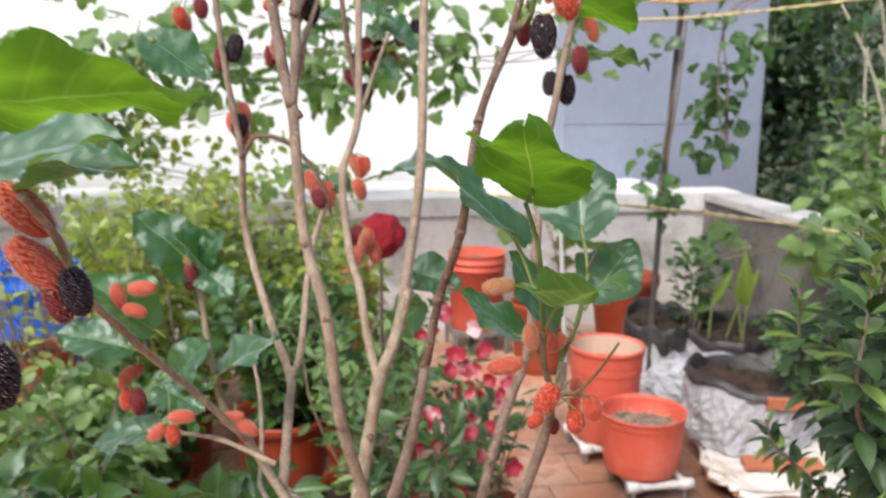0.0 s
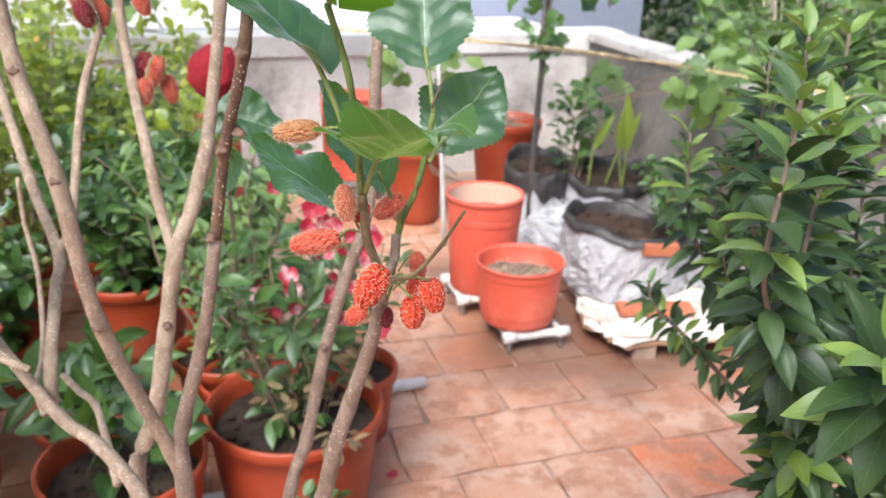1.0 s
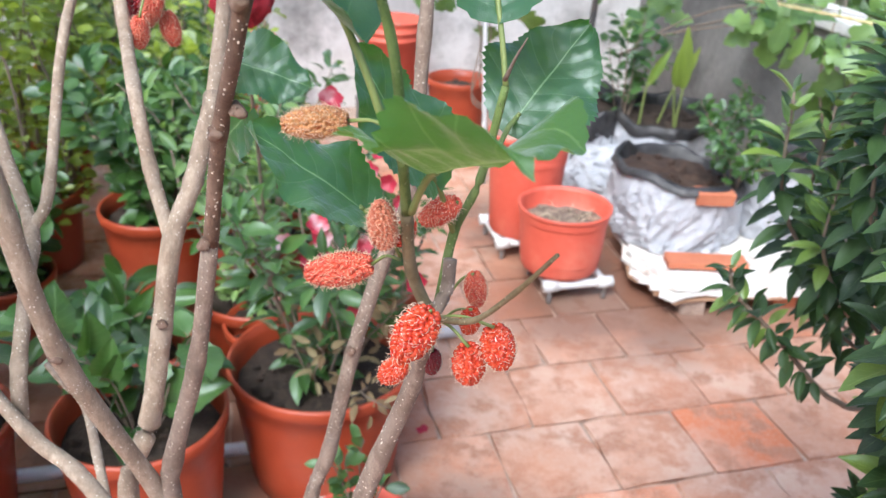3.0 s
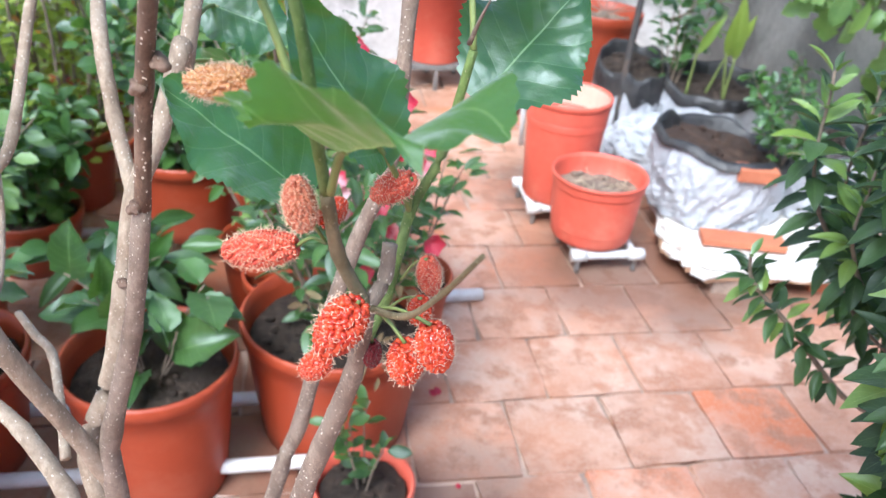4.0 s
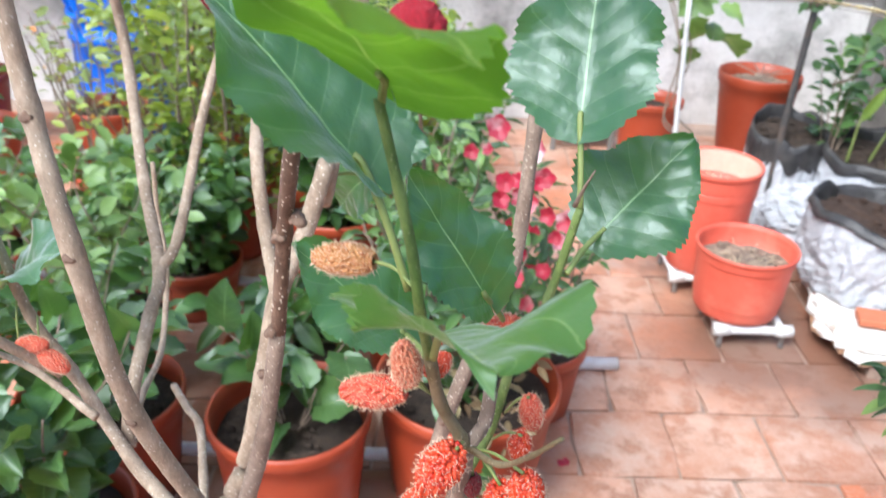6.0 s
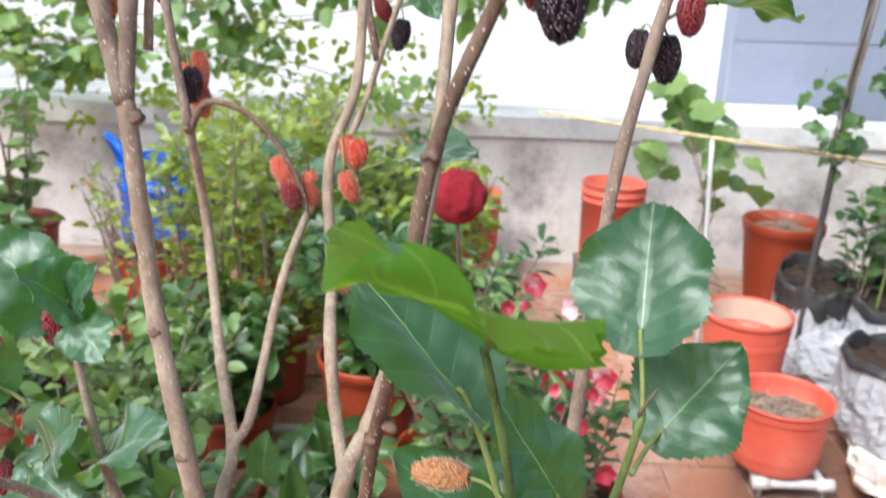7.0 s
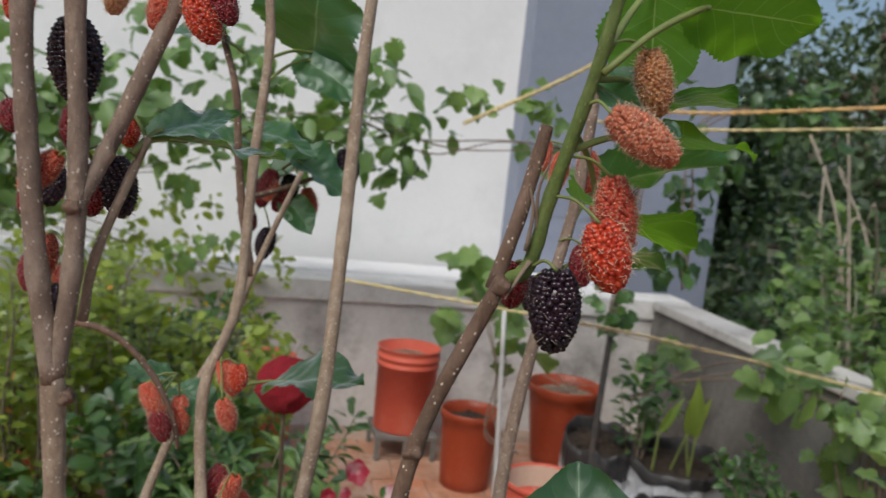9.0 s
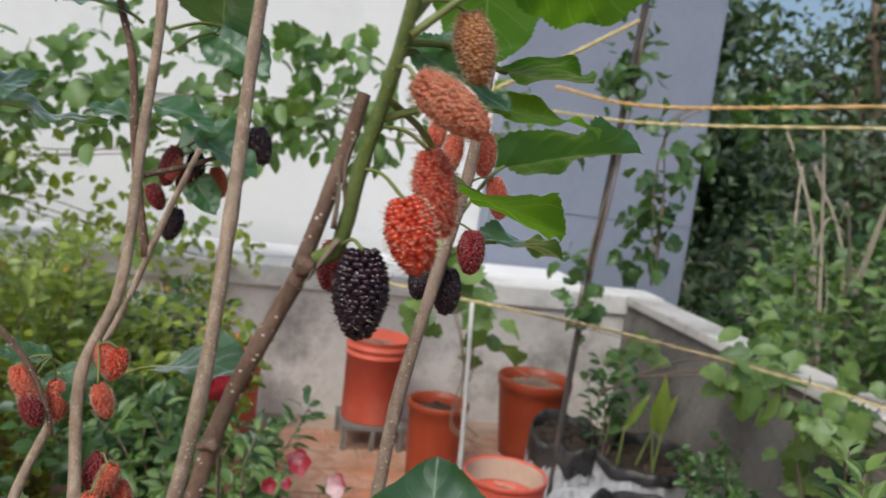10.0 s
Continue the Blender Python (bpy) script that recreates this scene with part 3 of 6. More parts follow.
wall_south = plan_box("wall_south", -7.0, 0.15, -8.2, -8.0, -3.4, 2.6, M_WHITE, "plain white house wall closing the terrace", 0.004)
coping_north = plan_box("trim", -7.0, 0.2, -0.02, 0.20, 0.60, 0.70, M_COPING, "whitewashed coping with drips on the parapet", 0.008, category="coping")
coping_east = plan_box("trim", -0.02, 0.17, -8.0, -0.03, 0.655, 0.70, M_PLASTER, "grey cement coping of the side parapet", 0.008, category="coping")

# ---- the neighbour's building beyond the parapet ----
house = thing("apartment_building", *on_plan(-2.0, 0.75, -3.4), "white-painted neighbouring house with a blue-grey pier", "building", "", "")
house.rotation_euler = (0, 0, TURN)
bm = bmesh.new()
add_box(bm, (-3.4, 2.0, 4.4), (10.0, 4.0, 8.8), 0, 0.02)
part("wall", bm, M_WHITE, house, "smooth white painted wall", smooth=False)
bm = bmesh.new()
add_box(bm, (2.02, 0.35, 4.4), (1.265, 1.0, 8.8), 0, 0.015)
part("pier", bm, M_BLUEGREY, house, "blue-grey painted pier", smooth=False)
bm = bmesh.new()
add_box(bm, (2.02, -0.151, 4.435), (1.262, 0.008, 0.006))
part("joint", bm, M_BLUEGREY, house, "thin raised paint joint", smooth=False)
bm = bmesh.new()
add_box(bm, (-1.45, -0.33, 4.05), (6.6, 0.34, 0.12), 0, 0.02)
part("ledge", bm, M_WHITE, house, "sunlit whitewashed ledge", smooth=False)


# ---- pots, bags and stands ----
def pot_bm(r, h, taper=0.8, rim=0.035, rim_out=0.012, ribs=0, wall=0.006, seg=40):
    bm = bmesh.new()
    rb = r * taper
    prof = [(0.0, 0.004), (rb * 0.9, 0.0), (rb, 0.006)]
    n = 6
    for i in range(1, n):
        t = i / n
        prof.append((rb + (r - rim_out - rb) * t, 0.006 + (h - rim - 0.01) * t))
    prof += [(r - rim_out, h - rim), (r - 0.002, h - rim + 0.006), (r, h - 0.006), (r - 0.003, h), (r - wall - 0.002, h - 0.001), (r - wall - 0.004, h - rim), (rb * 0.98 - wall, h * 0.35), (0.0, h * 0.35)]
    add_lathe(bm, prof, seg)
    if ribs:
        bm.verts.ensure_lookup_table()
        for v in bm.verts:
            rr = math.hypot(v.co.x, v.co.y)
            if rr > rb * 0.97 and 0.15 * h < v.co.z < h - rim - 0.005:
                a = math.atan2(v.co.y, v.co.x)
                k = 1 + 0.012 * (1 if int(round(a * seg / (2 * math.pi))) % 2 else -1)
                v.co.x, v.co.y = v.co.x * k, v.co.y * k
    return bm


def soil_bm(r, seed=0, lumps=0.012, seg=26):
    """A lumpy disc of soil with clods."""
    bm = bmesh.new()
    rnd = random.Random(seed)
    rings = [[bm.verts.new((0, 0, lumps * 0.6))]]
    for k in range(1, 7):
        q = r * k / 6
        rings.append([bm.verts.new((q * math.cos(2 * math.pi * i / seg), q * math.sin(2 * math.pi * i / seg), lumps * (noise.noise((q * 60 + seed, i * 0.9, 3.1)) + 0.4 - 0.4 * (k / 6) ** 2))) for i in range(seg)])
    for i in range(seg):
        bm.faces.new((rings[0][0], rings[1][i], rings[1][(i + 1) % seg]))
    for a, b in zip(rings[1:], rings[2:]):
        for i in range(seg):
            j = (i + 1) % seg
            bm.faces.new((a[i], b[i], b[j], a[j]))
    for _ in range(26):
        a, q, s = rnd.uniform(0, 6.28), r * 0.85 * rnd.random() ** 0.5, rnd.uniform(0.004, 0.012)
        m = Matrix.Translation((q * math.cos(a), q * math.sin(a), lumps * 0.5)) @ Matrix.Rotation(rnd.uniform(0, 3), 4, 'X') @ Matrix.Diagonal((s * 1.3, s, s * 0.7, 1))
        bmesh.ops.create_icosphere(bm, subdivisions=1, radius=1.0, matrix=m)
    return bm


def plant_pot(name, x, y, z, r, h, label, material=None, taper=0.8, rim=0.035, ribs=0, soil=M_SOIL, fill=0.8, category="plant pot", group=""):
    t = thing(name, x, y, z, label, category, group)
    part("pot", pot_bm(r, h, taper, rim, 0.01, ribs), material or M_POT_RED, t)
    s = part("soil", soil_bm((taper + (1 - taper) * fill) * r - 0.012, int(x * 100) % 50), soil, t, "dark crumbly soil")
    s.location = (0, 0, h * fill)
    return t


def grow_stand(name, x, y, rz, w, d, h, label, tip=True):
    t = thing(name, x, y, 0, label, "pot stand")
    t.rotation_euler = (0, 0, rz)
    for sx in (-1, 1):
        for sy in (-1, 1):
            bm = bmesh.new()
            add_tube(bm, [(sx * w / 2, sy * d / 2, 0.0), (sx * w / 2, sy * d / 2, h * 0.5), (sx * w / 2, sy * d / 2, h)], 0.0075, 0.0075, 10, 2)
            part("leg", bm, M_STEEL, t)
    for sy in (-1, 1):
        bm = bmesh.new()
        add_tube(bm, [(-w / 2 - 0.012, sy * d / 2, h), (0, sy * d / 2, h), (w / 2 + 0.012, sy * d / 2, h)], 0.013, 0.013, 12, 2)
        part("rail", bm, M_PVC, t, "white plastic pipe rail")
        for sx in (-1, 1):
            bm = bmesh.new()
            add_tube(bm, [(sx * w / 2 - 0.022, sy * d / 2, h), (sx * w / 2, sy * d / 2, h), (sx * w / 2 + 0.022, sy * d / 2, h)], 0.0175, 0.0175, 12, 1)
            part("elbow", bm, M_PVC, t, "thicker white pipe fitting")
    for sx in (-1, 1):
        bm = bmesh.new()
        add_tube(bm, [(sx * w / 2, -d / 2, h - 0.004), (sx * w / 2, 0, h - 0.004), (sx * w / 2, d / 2, h - 0.004)], 0.011, 0.011, 10, 1)
        part("rail", bm, M_PVC, t)
    return t


# the two coral pots on their stand
grow_stand("pot_stand", 0.485, 3.135, TURN, 0.17, 0.17, 0.055, "white pipe pot stand with steel legs under a coral pot")
rp = thing("plant_pot", 0.457, 3.135, 0.069, "round coral plastic pot of dry soil on a pipe stand", "plant pot")
bm = bmesh.new()
add_lathe(bm, [(0, 0.004), (0.098, 0), (0.108, 0.006), (0.1145, 0.018), (0.1160, 0.040), (0.1162, 0.042), (0.1185, 0.043), (0.1187, 0.046), (0.1225, 0.100), (0.1262, 0.163), (0.1264, 0.165), (0.1295, 0.166), (0.1297, 0.168), (0.1315, 0.188), (0.1318, 0.190), (0.1350, 0.191), (0.1355, 0.198), (0.1335, 0.200), (0.1285, 0.199), (0.1265, 0.185), (0.118, 0.08), (0, 0.08)], 48)
part("pot", bm, M_POT, rp)
sl = part("soil", soil_bm(0.121, 6, 0.016), M_SOIL_DRY, rp, "dry crumbly soil")
sl.location = (0, 0, 0.142)
grow_stand("pot_stand", 0.36, 3.40, TURN, 0.20, 0.18, 0.055, "white pipe pot stand under the taller coral pot")
tall = thing("plant_pot", 0.352, 3.385, 0.069, "tall coral plastic bucket pot with a dusty pale inside", "plant pot")
bm = bmesh.new()
add_lathe(bm, [(0, 0.004), (0.10, 0), (0.106, 0.008), (0.113, 0.14), (0.1188, 0.240), (0.1189, 0.2415), (0.1215, 0.2425), (0.1216, 0.244), (0.1222, 0.262), (0.1222, 0.2635), (0.1200, 0.2645), (0.1200, 0.2665), (0.1225, 0.2675), (0.1226, 0.269), (0.1250, 0.308), (0.1251, 0.3095), (0.128, 0.3105), (0.1285, 0.325), (0.126, 0.329), (0.121, 0.325), (0.116, 0.2), (0, 0.2)], 44)
part("pot", bm, M_POT, tall)
bm = bmesh.new()
add_lathe(bm, [(0.1195, 0.322), (0.1185, 0.30), (0.116, 0.255)], 44)
part("lining", bm, M_POT_INNER, tall, "pale dusty inside of the rim")
s = part("soil", soil_bm(0.114, 7, 0.014), M_SOIL_DRY, tall, "dry brown soil")
s.location = (0, 0, 0.235)


def bucket(x, y, z, r, h, label):
    t = thing("bucket", x, y, z, label, "bucket", "coral buckets by the far wall")
    bm = bmesh.new()
    add_lathe(bm, [(0, 0.004), (r * 0.89, 0), (r * 0.91, 0.008), (r * 0.95, h * 0.78), (r * 0.985, h * 0.785), (r * 0.985, h * 0.815), (r * 0.955, h * 0.82), (r * 0.96, h * 0.87), (r, h * 0.875), (r, h * 0.905), (r * 0.965, h * 0.91), (r * 0.97, h * 0.985), (r * 1.0, h * 0.99), (r * 1.0, h), (r * 0.95, h), (r * 0.92, h * 0.8), (0, h * 0.8)], 40)
    part("pot", bm, M_POT, t)
    s = part("soil", soil_bm(r * 0.92, 3), M_SOIL_DRY, t, "dry soil and weeds")
    s.location = (0, 0, h * 0.86)
    return t


def brick_support(x, y, rz, w, d, h, label):
    t = thing("pot_stand", x, y, 0, label, "pot stand")
    t.rotation_euler = (0, 0, rz)
    bm = bmesh.new()
    add_box(bm, (0, 0, h - 0.012), (w, d, 0.024), 0, 0.004)
    part("tray", bm, M_PLASTER_DARK, t, "dark tray", smooth=False)
    for sx in (-1, 0, 1):
        for sy in (-1, 1):
            bm = bmesh.new()
            add_box(bm, (sx * (w / 2 - 0.012), sy * (d / 2 - 0.012), (h - 0.024) / 2), (0.02, 0.02, h - 0.024), 0, 0.003)
            part("leg", bm, M_PLASTER_DARK if sx else M_STEEL, t, smooth=False)
    return t


brick_support(-0.215, 4.49, TURN, 0.27, 0.25, 0.115, "low dark stand under a coral bucket")
bucket(-0.215, 4.49, 0.115, 0.140, 0.365, "tall coral plastic bucket pot on a low dark stand")
brick_support(-0.80, 4.28, TURN, 0.27, 0.25, 0.06, "low dark stand under a coral bucket behind the flowers")
bucket(-0.80, 4.28, 0.06, 0.138, 0.36, "coral plastic bucket pot half hidden by foliage")
plant_pot("plant_pot", 0.49, 4.62, 0.0, 0.168, 0.365, "ribbed brick-orange pot with dry stalks by the wall", M_POT_RED, 0.72, 0.05, 1, M_SOIL_DRY, 0.86)
plant_pot("plant_pot", 0.09, 4.22, 0.0, 0.125, 0.32, "brick-orange pot with a seedling beside the bucket", M_POT_RED, 0.8, 0.035, 0, M_SOIL, 0.85)


def crease(p, seed):
    """Sharp folds of crumpled sheeting at three sizes."""
    q = Vector(p) + Vector((seed * 1.7, seed * 0.9, seed * 2.3))
    q = q + 0.5 * noise.noise_vector(q * 1.2)
    return (0.5 - abs(noise.noise(q * 1.9))) * 0.50 + (0.5 - abs(noise.noise(q * 4.6 + Vector((5, 1, 2))))) * 0.32 + (0.5 - abs(noise.noise(q * 10.5 + Vector((1, 7, 3))))) * 0.18


def sack_bag(name, x, y, z, r, h, label, seed, squash=0.85, tilt=(0.0, 0.0), fold=0.04, depth=0.05, soil=M_SOIL):
    """A woven grow bag: creased outside, dark lining folded out at the slanting mouth, soil inside."""
    t = thing(name, x, y, z, label, "grow bag", "grow bags on the board")
    seg, rows = 110, 26

    def rim(a):
        return h + r * (tilt[0] * math.cos(a) + tilt[1] * math.sin(a)) + 0.034 * noise.noise((1.9 * math.cos(a), 1.9 * math.sin(a), seed)) + 0.005 * noise.noise((3 * math.cos(a), 3 * math.sin(a), seed))

    def spot(a, f, grow=1.0, dz=0.0):
        c = crease((math.cos(a), math.sin(a), 0.7 * f), seed) - 0.32
        rr = r * grow * (1.04 - 0.04 * f + 0.05 * math.sin(math.pi * f) + 0.42 * c * (1 - 0.75 * f) + 0.10 * (1 - f) * noise.noise((1.3 * math.cos(a), 1.3 * math.sin(a), seed + 5.0)))
        return (rr * math.cos(a), squash * rr * math.sin(a), rim(a) * f + dz)

    def skin(levels):
        bm = bmesh.new()
        rings = [[bm.verts.new(spot(2 * math.pi * i / seg, *lv)) for i in range(seg)] for lv in levels]
        for a, b in zip(rings, rings[1:]):
            for i in range(seg):
                j = (i + 1) % seg
                bm.faces.new((a[i], a[j], b[j], b[i]))
        return bm, rings
    bm, rings = skin([(k / rows,) for k in range(rows + 1)])
    bm.faces.new(rings[0][::-1])
    part("bag", bm, M_SACK, t, "crumpled silvery white woven plastic", smooth=False)
    bm, rings = skin([(1.0, 1.075, -fold), (1.0, 1.07, -0.6 * fold), (1.0, 1.045, -0.2 * fold), (1.0, 1.01, 0.006), (1.0, 0.98, 0.008), (1.0, 0.95, -0.006), (1.0, 0.92, -0.6 * depth), (1.0, 0.88, -1.5 * depth)])
    for ring in rings[:2]:
        for i, v in enumerate(ring):
            v.co.z += 0.5 * fold * noise.noise((2.2 * math.cos(2 * math.pi * i / seg), 2.2 * math.sin(2 * math.pi * i / seg), seed))
    part("lining", bm, M_SACK_IN, t, "black plastic lining folded over the mouth")
    s = part("soil", soil_bm(r * 0.95, seed, 0.02, 40), soil, t, "moist brown soil with clods")
    s.location = (0, 0, h - depth)
    s.scale = (1, squash, 1)
    s.rotation_euler = (math.atan(tilt[1]), -math.atan(tilt[0]), 0)
    return t


sack_bag("grow_bag", 1.15, 3.45, 0.094, 0.115, 0.25, "pale blue-grey plastic grow bag behind the open one", 21, 0.95, (0.0, 0.05), 0.02, 0.03, M_SOIL)
sack_bag("grow_bag", 0.825, 3.42, 0.096, 0.195, 0.20, "crumpled white sack grow bag with brown soil and a black lining", 3, 1.05, (-0.12, -0.02), 0.016, 0.03, M_SOIL_BROWN)
sack_bag("grow_bag", 0.60, 4.12, 0.0, 0.135, 0.30, "black-lined grow bag of bare soil near the wall", 8, 0.95, (-0.05, 0.25), 0.09, 0.03, M_SOIL)
sack_bag("grow_bag", 0.90, 4.08, 0.0, 0.185, 0.27, "black-lined grow bag with turmeric shoots", 12, 0.9, (0.0, 0.12), 0.03, 0.04, M_SOIL)
sack = thing("sack", 0.70, 3.77, 0.0, "half-empty crumpled white woven sack between the bags", "sack")
bm = bmesh.new()
bmesh.ops.create_icosphere(bm, subdivisions=5, radius=1.0)
for v in bm.verts:
    n = v.co.normalized()
    k = 0.86 + 0.14 * noise.noise(n * 1.7) + 0.50 * (crease(n * 1.1, 2.0) - 0.25)
    v.co = Vector((n.x * 0.215 * k, n.y * 0.19 * k, max(0.0, 0.09 + n.z * 0.155 * k)))
part("bag", bm, M_SACK, sack, "creased white woven plastic", smooth=False)

board = thing("board", 0.92, 3.33, 0.0, "torn white board on bricks holding the grow bags", "board")
rb = random.Random(4)
SHEET = [(-0.25, -0.20), (-0.155, -0.345), (0.315, -0.26), (0.30, 0.30), (-0.26, 0.27)]
for k, (z, grow, mm) in enumerate(((0.056, 1.0, M_CARD), (0.069, 1.02, M_FOAM), (0.083, 0.975, M_FOAM))):
    bm = bmesh.new()
    loop = []
    for (ax, ay), (bx, by) in zip(SHEET, SHEET[1:] + SHEET[:1]):
        for f in range(9):
            f /= 9
            loop.append((grow * (ax + (bx - ax) * f) + 0.012 * rb.uniform(-1, 1), grow * (ay + (by - ay) * f) + 0.012 * rb.uniform(-1, 1)))
    n = len(loop)
    sag = [0.006 * math.sin(9 * x + k) + (0.008 * rb.uniform(-1, 0.4) if k else 0.0) for x, y in loop]
    lo = [bm.verts.new((x, y, z + q)) for (x, y), q in zip(loop, sag)]
    hi = [bm.verts.new((x, y, z + 0.009 + q)) for (x, y), q in zip(loop, sag)]
    bm.faces.new(hi)
    bm.faces.new(lo[::-1])
    for i in range(n):
        bm.faces.new((lo[i], lo[(i + 1) % n], hi[(i + 1) % n], hi[i]))
    part("sheet", bm, mm, board, "", smooth=False)
for sx, sy, mm in ((-0.085, -0.285, M_GROUT), (0.20, -0.20, M_BRICK), (-0.15, 0.20, M_BRICK), (0.20, 0.22, M_BRICK)):
    bm = bmesh.new()
    add_box(bm, (sx, sy, 0.025), (0.07, 0.06, 0.050), 0.1, 0.005)
    part("brick", bm, mm, board, "", smooth=False)
bm = bmesh.new()
add_box(bm, (0, 0, 0.02), (0.115, 0.05, 0.04), 0, 0.004)
bk = part("brick", bm, M_BRICK, None, smooth=False)
bk.location, bk.rotation_euler = (0.895, 3.235, 0.262), (0.12, 0.05, 0.2)
tagged(bk, "broken fired-clay brick lying on the soil of the grow bag", "brick")
bm = bmesh.new()
add_box(bm, (0, 0, 0.016), (0.235, 0.07, 0.022), 0, 0.004)
bk = part("brick", bm, M_BRICK, None, smooth=False)
bk.location, bk.rotation_euler = (0.885, 3.140, 0.097), (0.0, 0.0, 0.06)
tagged(bk, "flat terracotta brick lying on the white board", "brick")

# loose white pipe on the floor
pipe = thing("pipe", 0.06, 2.775, 0.0165, "short white plastic pipe lying on the tiles", "pipe")
pipe.rotation_euler = (0, 0, 0.35)
bm = bmesh.new()
add_lathe(bm, [(0.0135, -0.10), (0.0165, -0.10), (0.0165, 0.13), (0.0135, 0.13), (0.0135, -0.10)], 20)
bmesh.ops.rotate(bm, verts=bm.verts, cent=(0, 0, 0), matrix=Matrix.Rotation(radians(90), 3, 'Y'))
part("tube", bm, M_PVC, pipe)

# pots to the left, on white pipe rails
rack = thing("pot_rack", -0.30, 2.14, 0.0, "white pipe rack holding brick-red pots", "pot rack")
rack.rotation_euler = (0, 0, TURN)
for yy in (-0.10, 0.09, 0.80):
    bm = bmesh.new()
    add_tube(bm, [(-1.2, yy, 0.05), (0, yy, 0.05), (0.34, yy, 0.05)], 0.014, 0.014, 12, 2)
    part("rail", bm, M_PVC, rack, "white plastic pipe rail")
for xx in (-1.15, -0.55, 0.0, 0.32):
    for yy in (-0.10, 0.09, 0.80):
        bm = bmesh.new()
        add_tube(bm, [(xx, yy, 0.0), (xx, yy, 0.02), (xx, yy, 0.04)], 0.015, 0.015, 10, 1)
        part("leg", bm, M_PVC, rack)
BLUE = thing("drum", -2.05, 3.85, 0.0, "bright blue plastic drum beside the wall", "drum")
bm = bmesh.new()
add_lathe(bm, [(0, 0.01), (0.17, 0), (0.18, 0.02), (0.185, 0.18), (0.195, 0.19), (0.195, 0.21), (0.185, 0.22), (0.185, 0.40), (0.195, 0.41), (0.195, 0.43), (0.185, 0.44), (0.18, 0.49), (0.19, 0.495), (0.19, 0.52), (0.175, 0.52), (0.17, 0.3), (0, 0.3)], 40)
part("body", bm, M_BLUE, BLUE)
bm = bmesh.new()
add_tube(bm, [(-0.02, -0.18, 0.51), (-0.06, -0.19, 0.60), (-0.16, -0.14, 0.63), (-0.19, -0.08, 0.58), (-0.175, -0.05, 0.51)], 0.016, 0.016, 8, 6)
part("handle", bm, M_BLUE, BLUE)

# poles and ropes
pole = thing("pole", 0.57, 4.0, 0.0, "dark iron trellis pole wrapped in vine", "pole")
tube_part("shaft", pole, [(0.555, 4.0, 0.0), (0.575, 4.0, 0.76), (0.63, 4.0, 1.9), (0.66, 4.0, 2.5)], 0.0125, 0.011, M_POLE, 10, 6)
wp = thing("stake", 0.205, 3.9, 0.0, "thin white plastic plant stake", "stake")
tube_part("rod", wp, [(0.22, 3.9, 0.0), (0.20, 3.9, 0.4), (0.175, 3.9, 0.80)], 0.009, 0.008, M_PVC, 10, 3)


def rope(name, pts, r, material, label):
    p = Vector(pts[0])
    t = thing(name, p.x, p.y, p.z, label, "rope", "garden ropes")
    path = smooth_path(pts, 30)
    for s in (0.0, math.pi):
        bm = bmesh.new()
        twist = []
        for i, q in enumerate(path):
            a = i * 1.3 + s
            twist.append(q - p + Vector((0, math.cos(a), math.sin(a))) * r * 0.45)
        add_tube(bm, twist, r * 0.62, r * 0.62, 6, 1)
        part("strand", bm, material, t)
    return t


rope("rope", [(-0.4, 3.75, 0.87), (0.24, 3.66, 0.845), (0.66, 3.6, 0.825), (1.24, 3.58, 0.757), (1.62, 3.50, 0.70)], 0.006, M_ROPE, "sagging yellow rope carrying a vine")
rope("rope", [(0.36, 3.95, 1.59), (0.64, 3.6, 1.541), (1.26, 3.55, 1.615), (3.4, 3.4, 1.9)], 0.0066, M_ROPE2, "taut orange-brown garden rope")
rope("rope", [(0.36, 3.95, 1.505), (0.65, 3.6, 1.49), (1.27, 3.55, 1.553), (3.4, 3.4, 1.80)], 0.0055, M_ROPE, "taut pale yellow garden rope")
rope("rope", [(-0.05, 4.0, 1.45), (0.27, 4.0, 1.63), (0.573, 4.0, 1.824), (0.63, 4.0, 1.86)], 0.009, M_ROPE, "yellow rope tied slantwise to the pole")


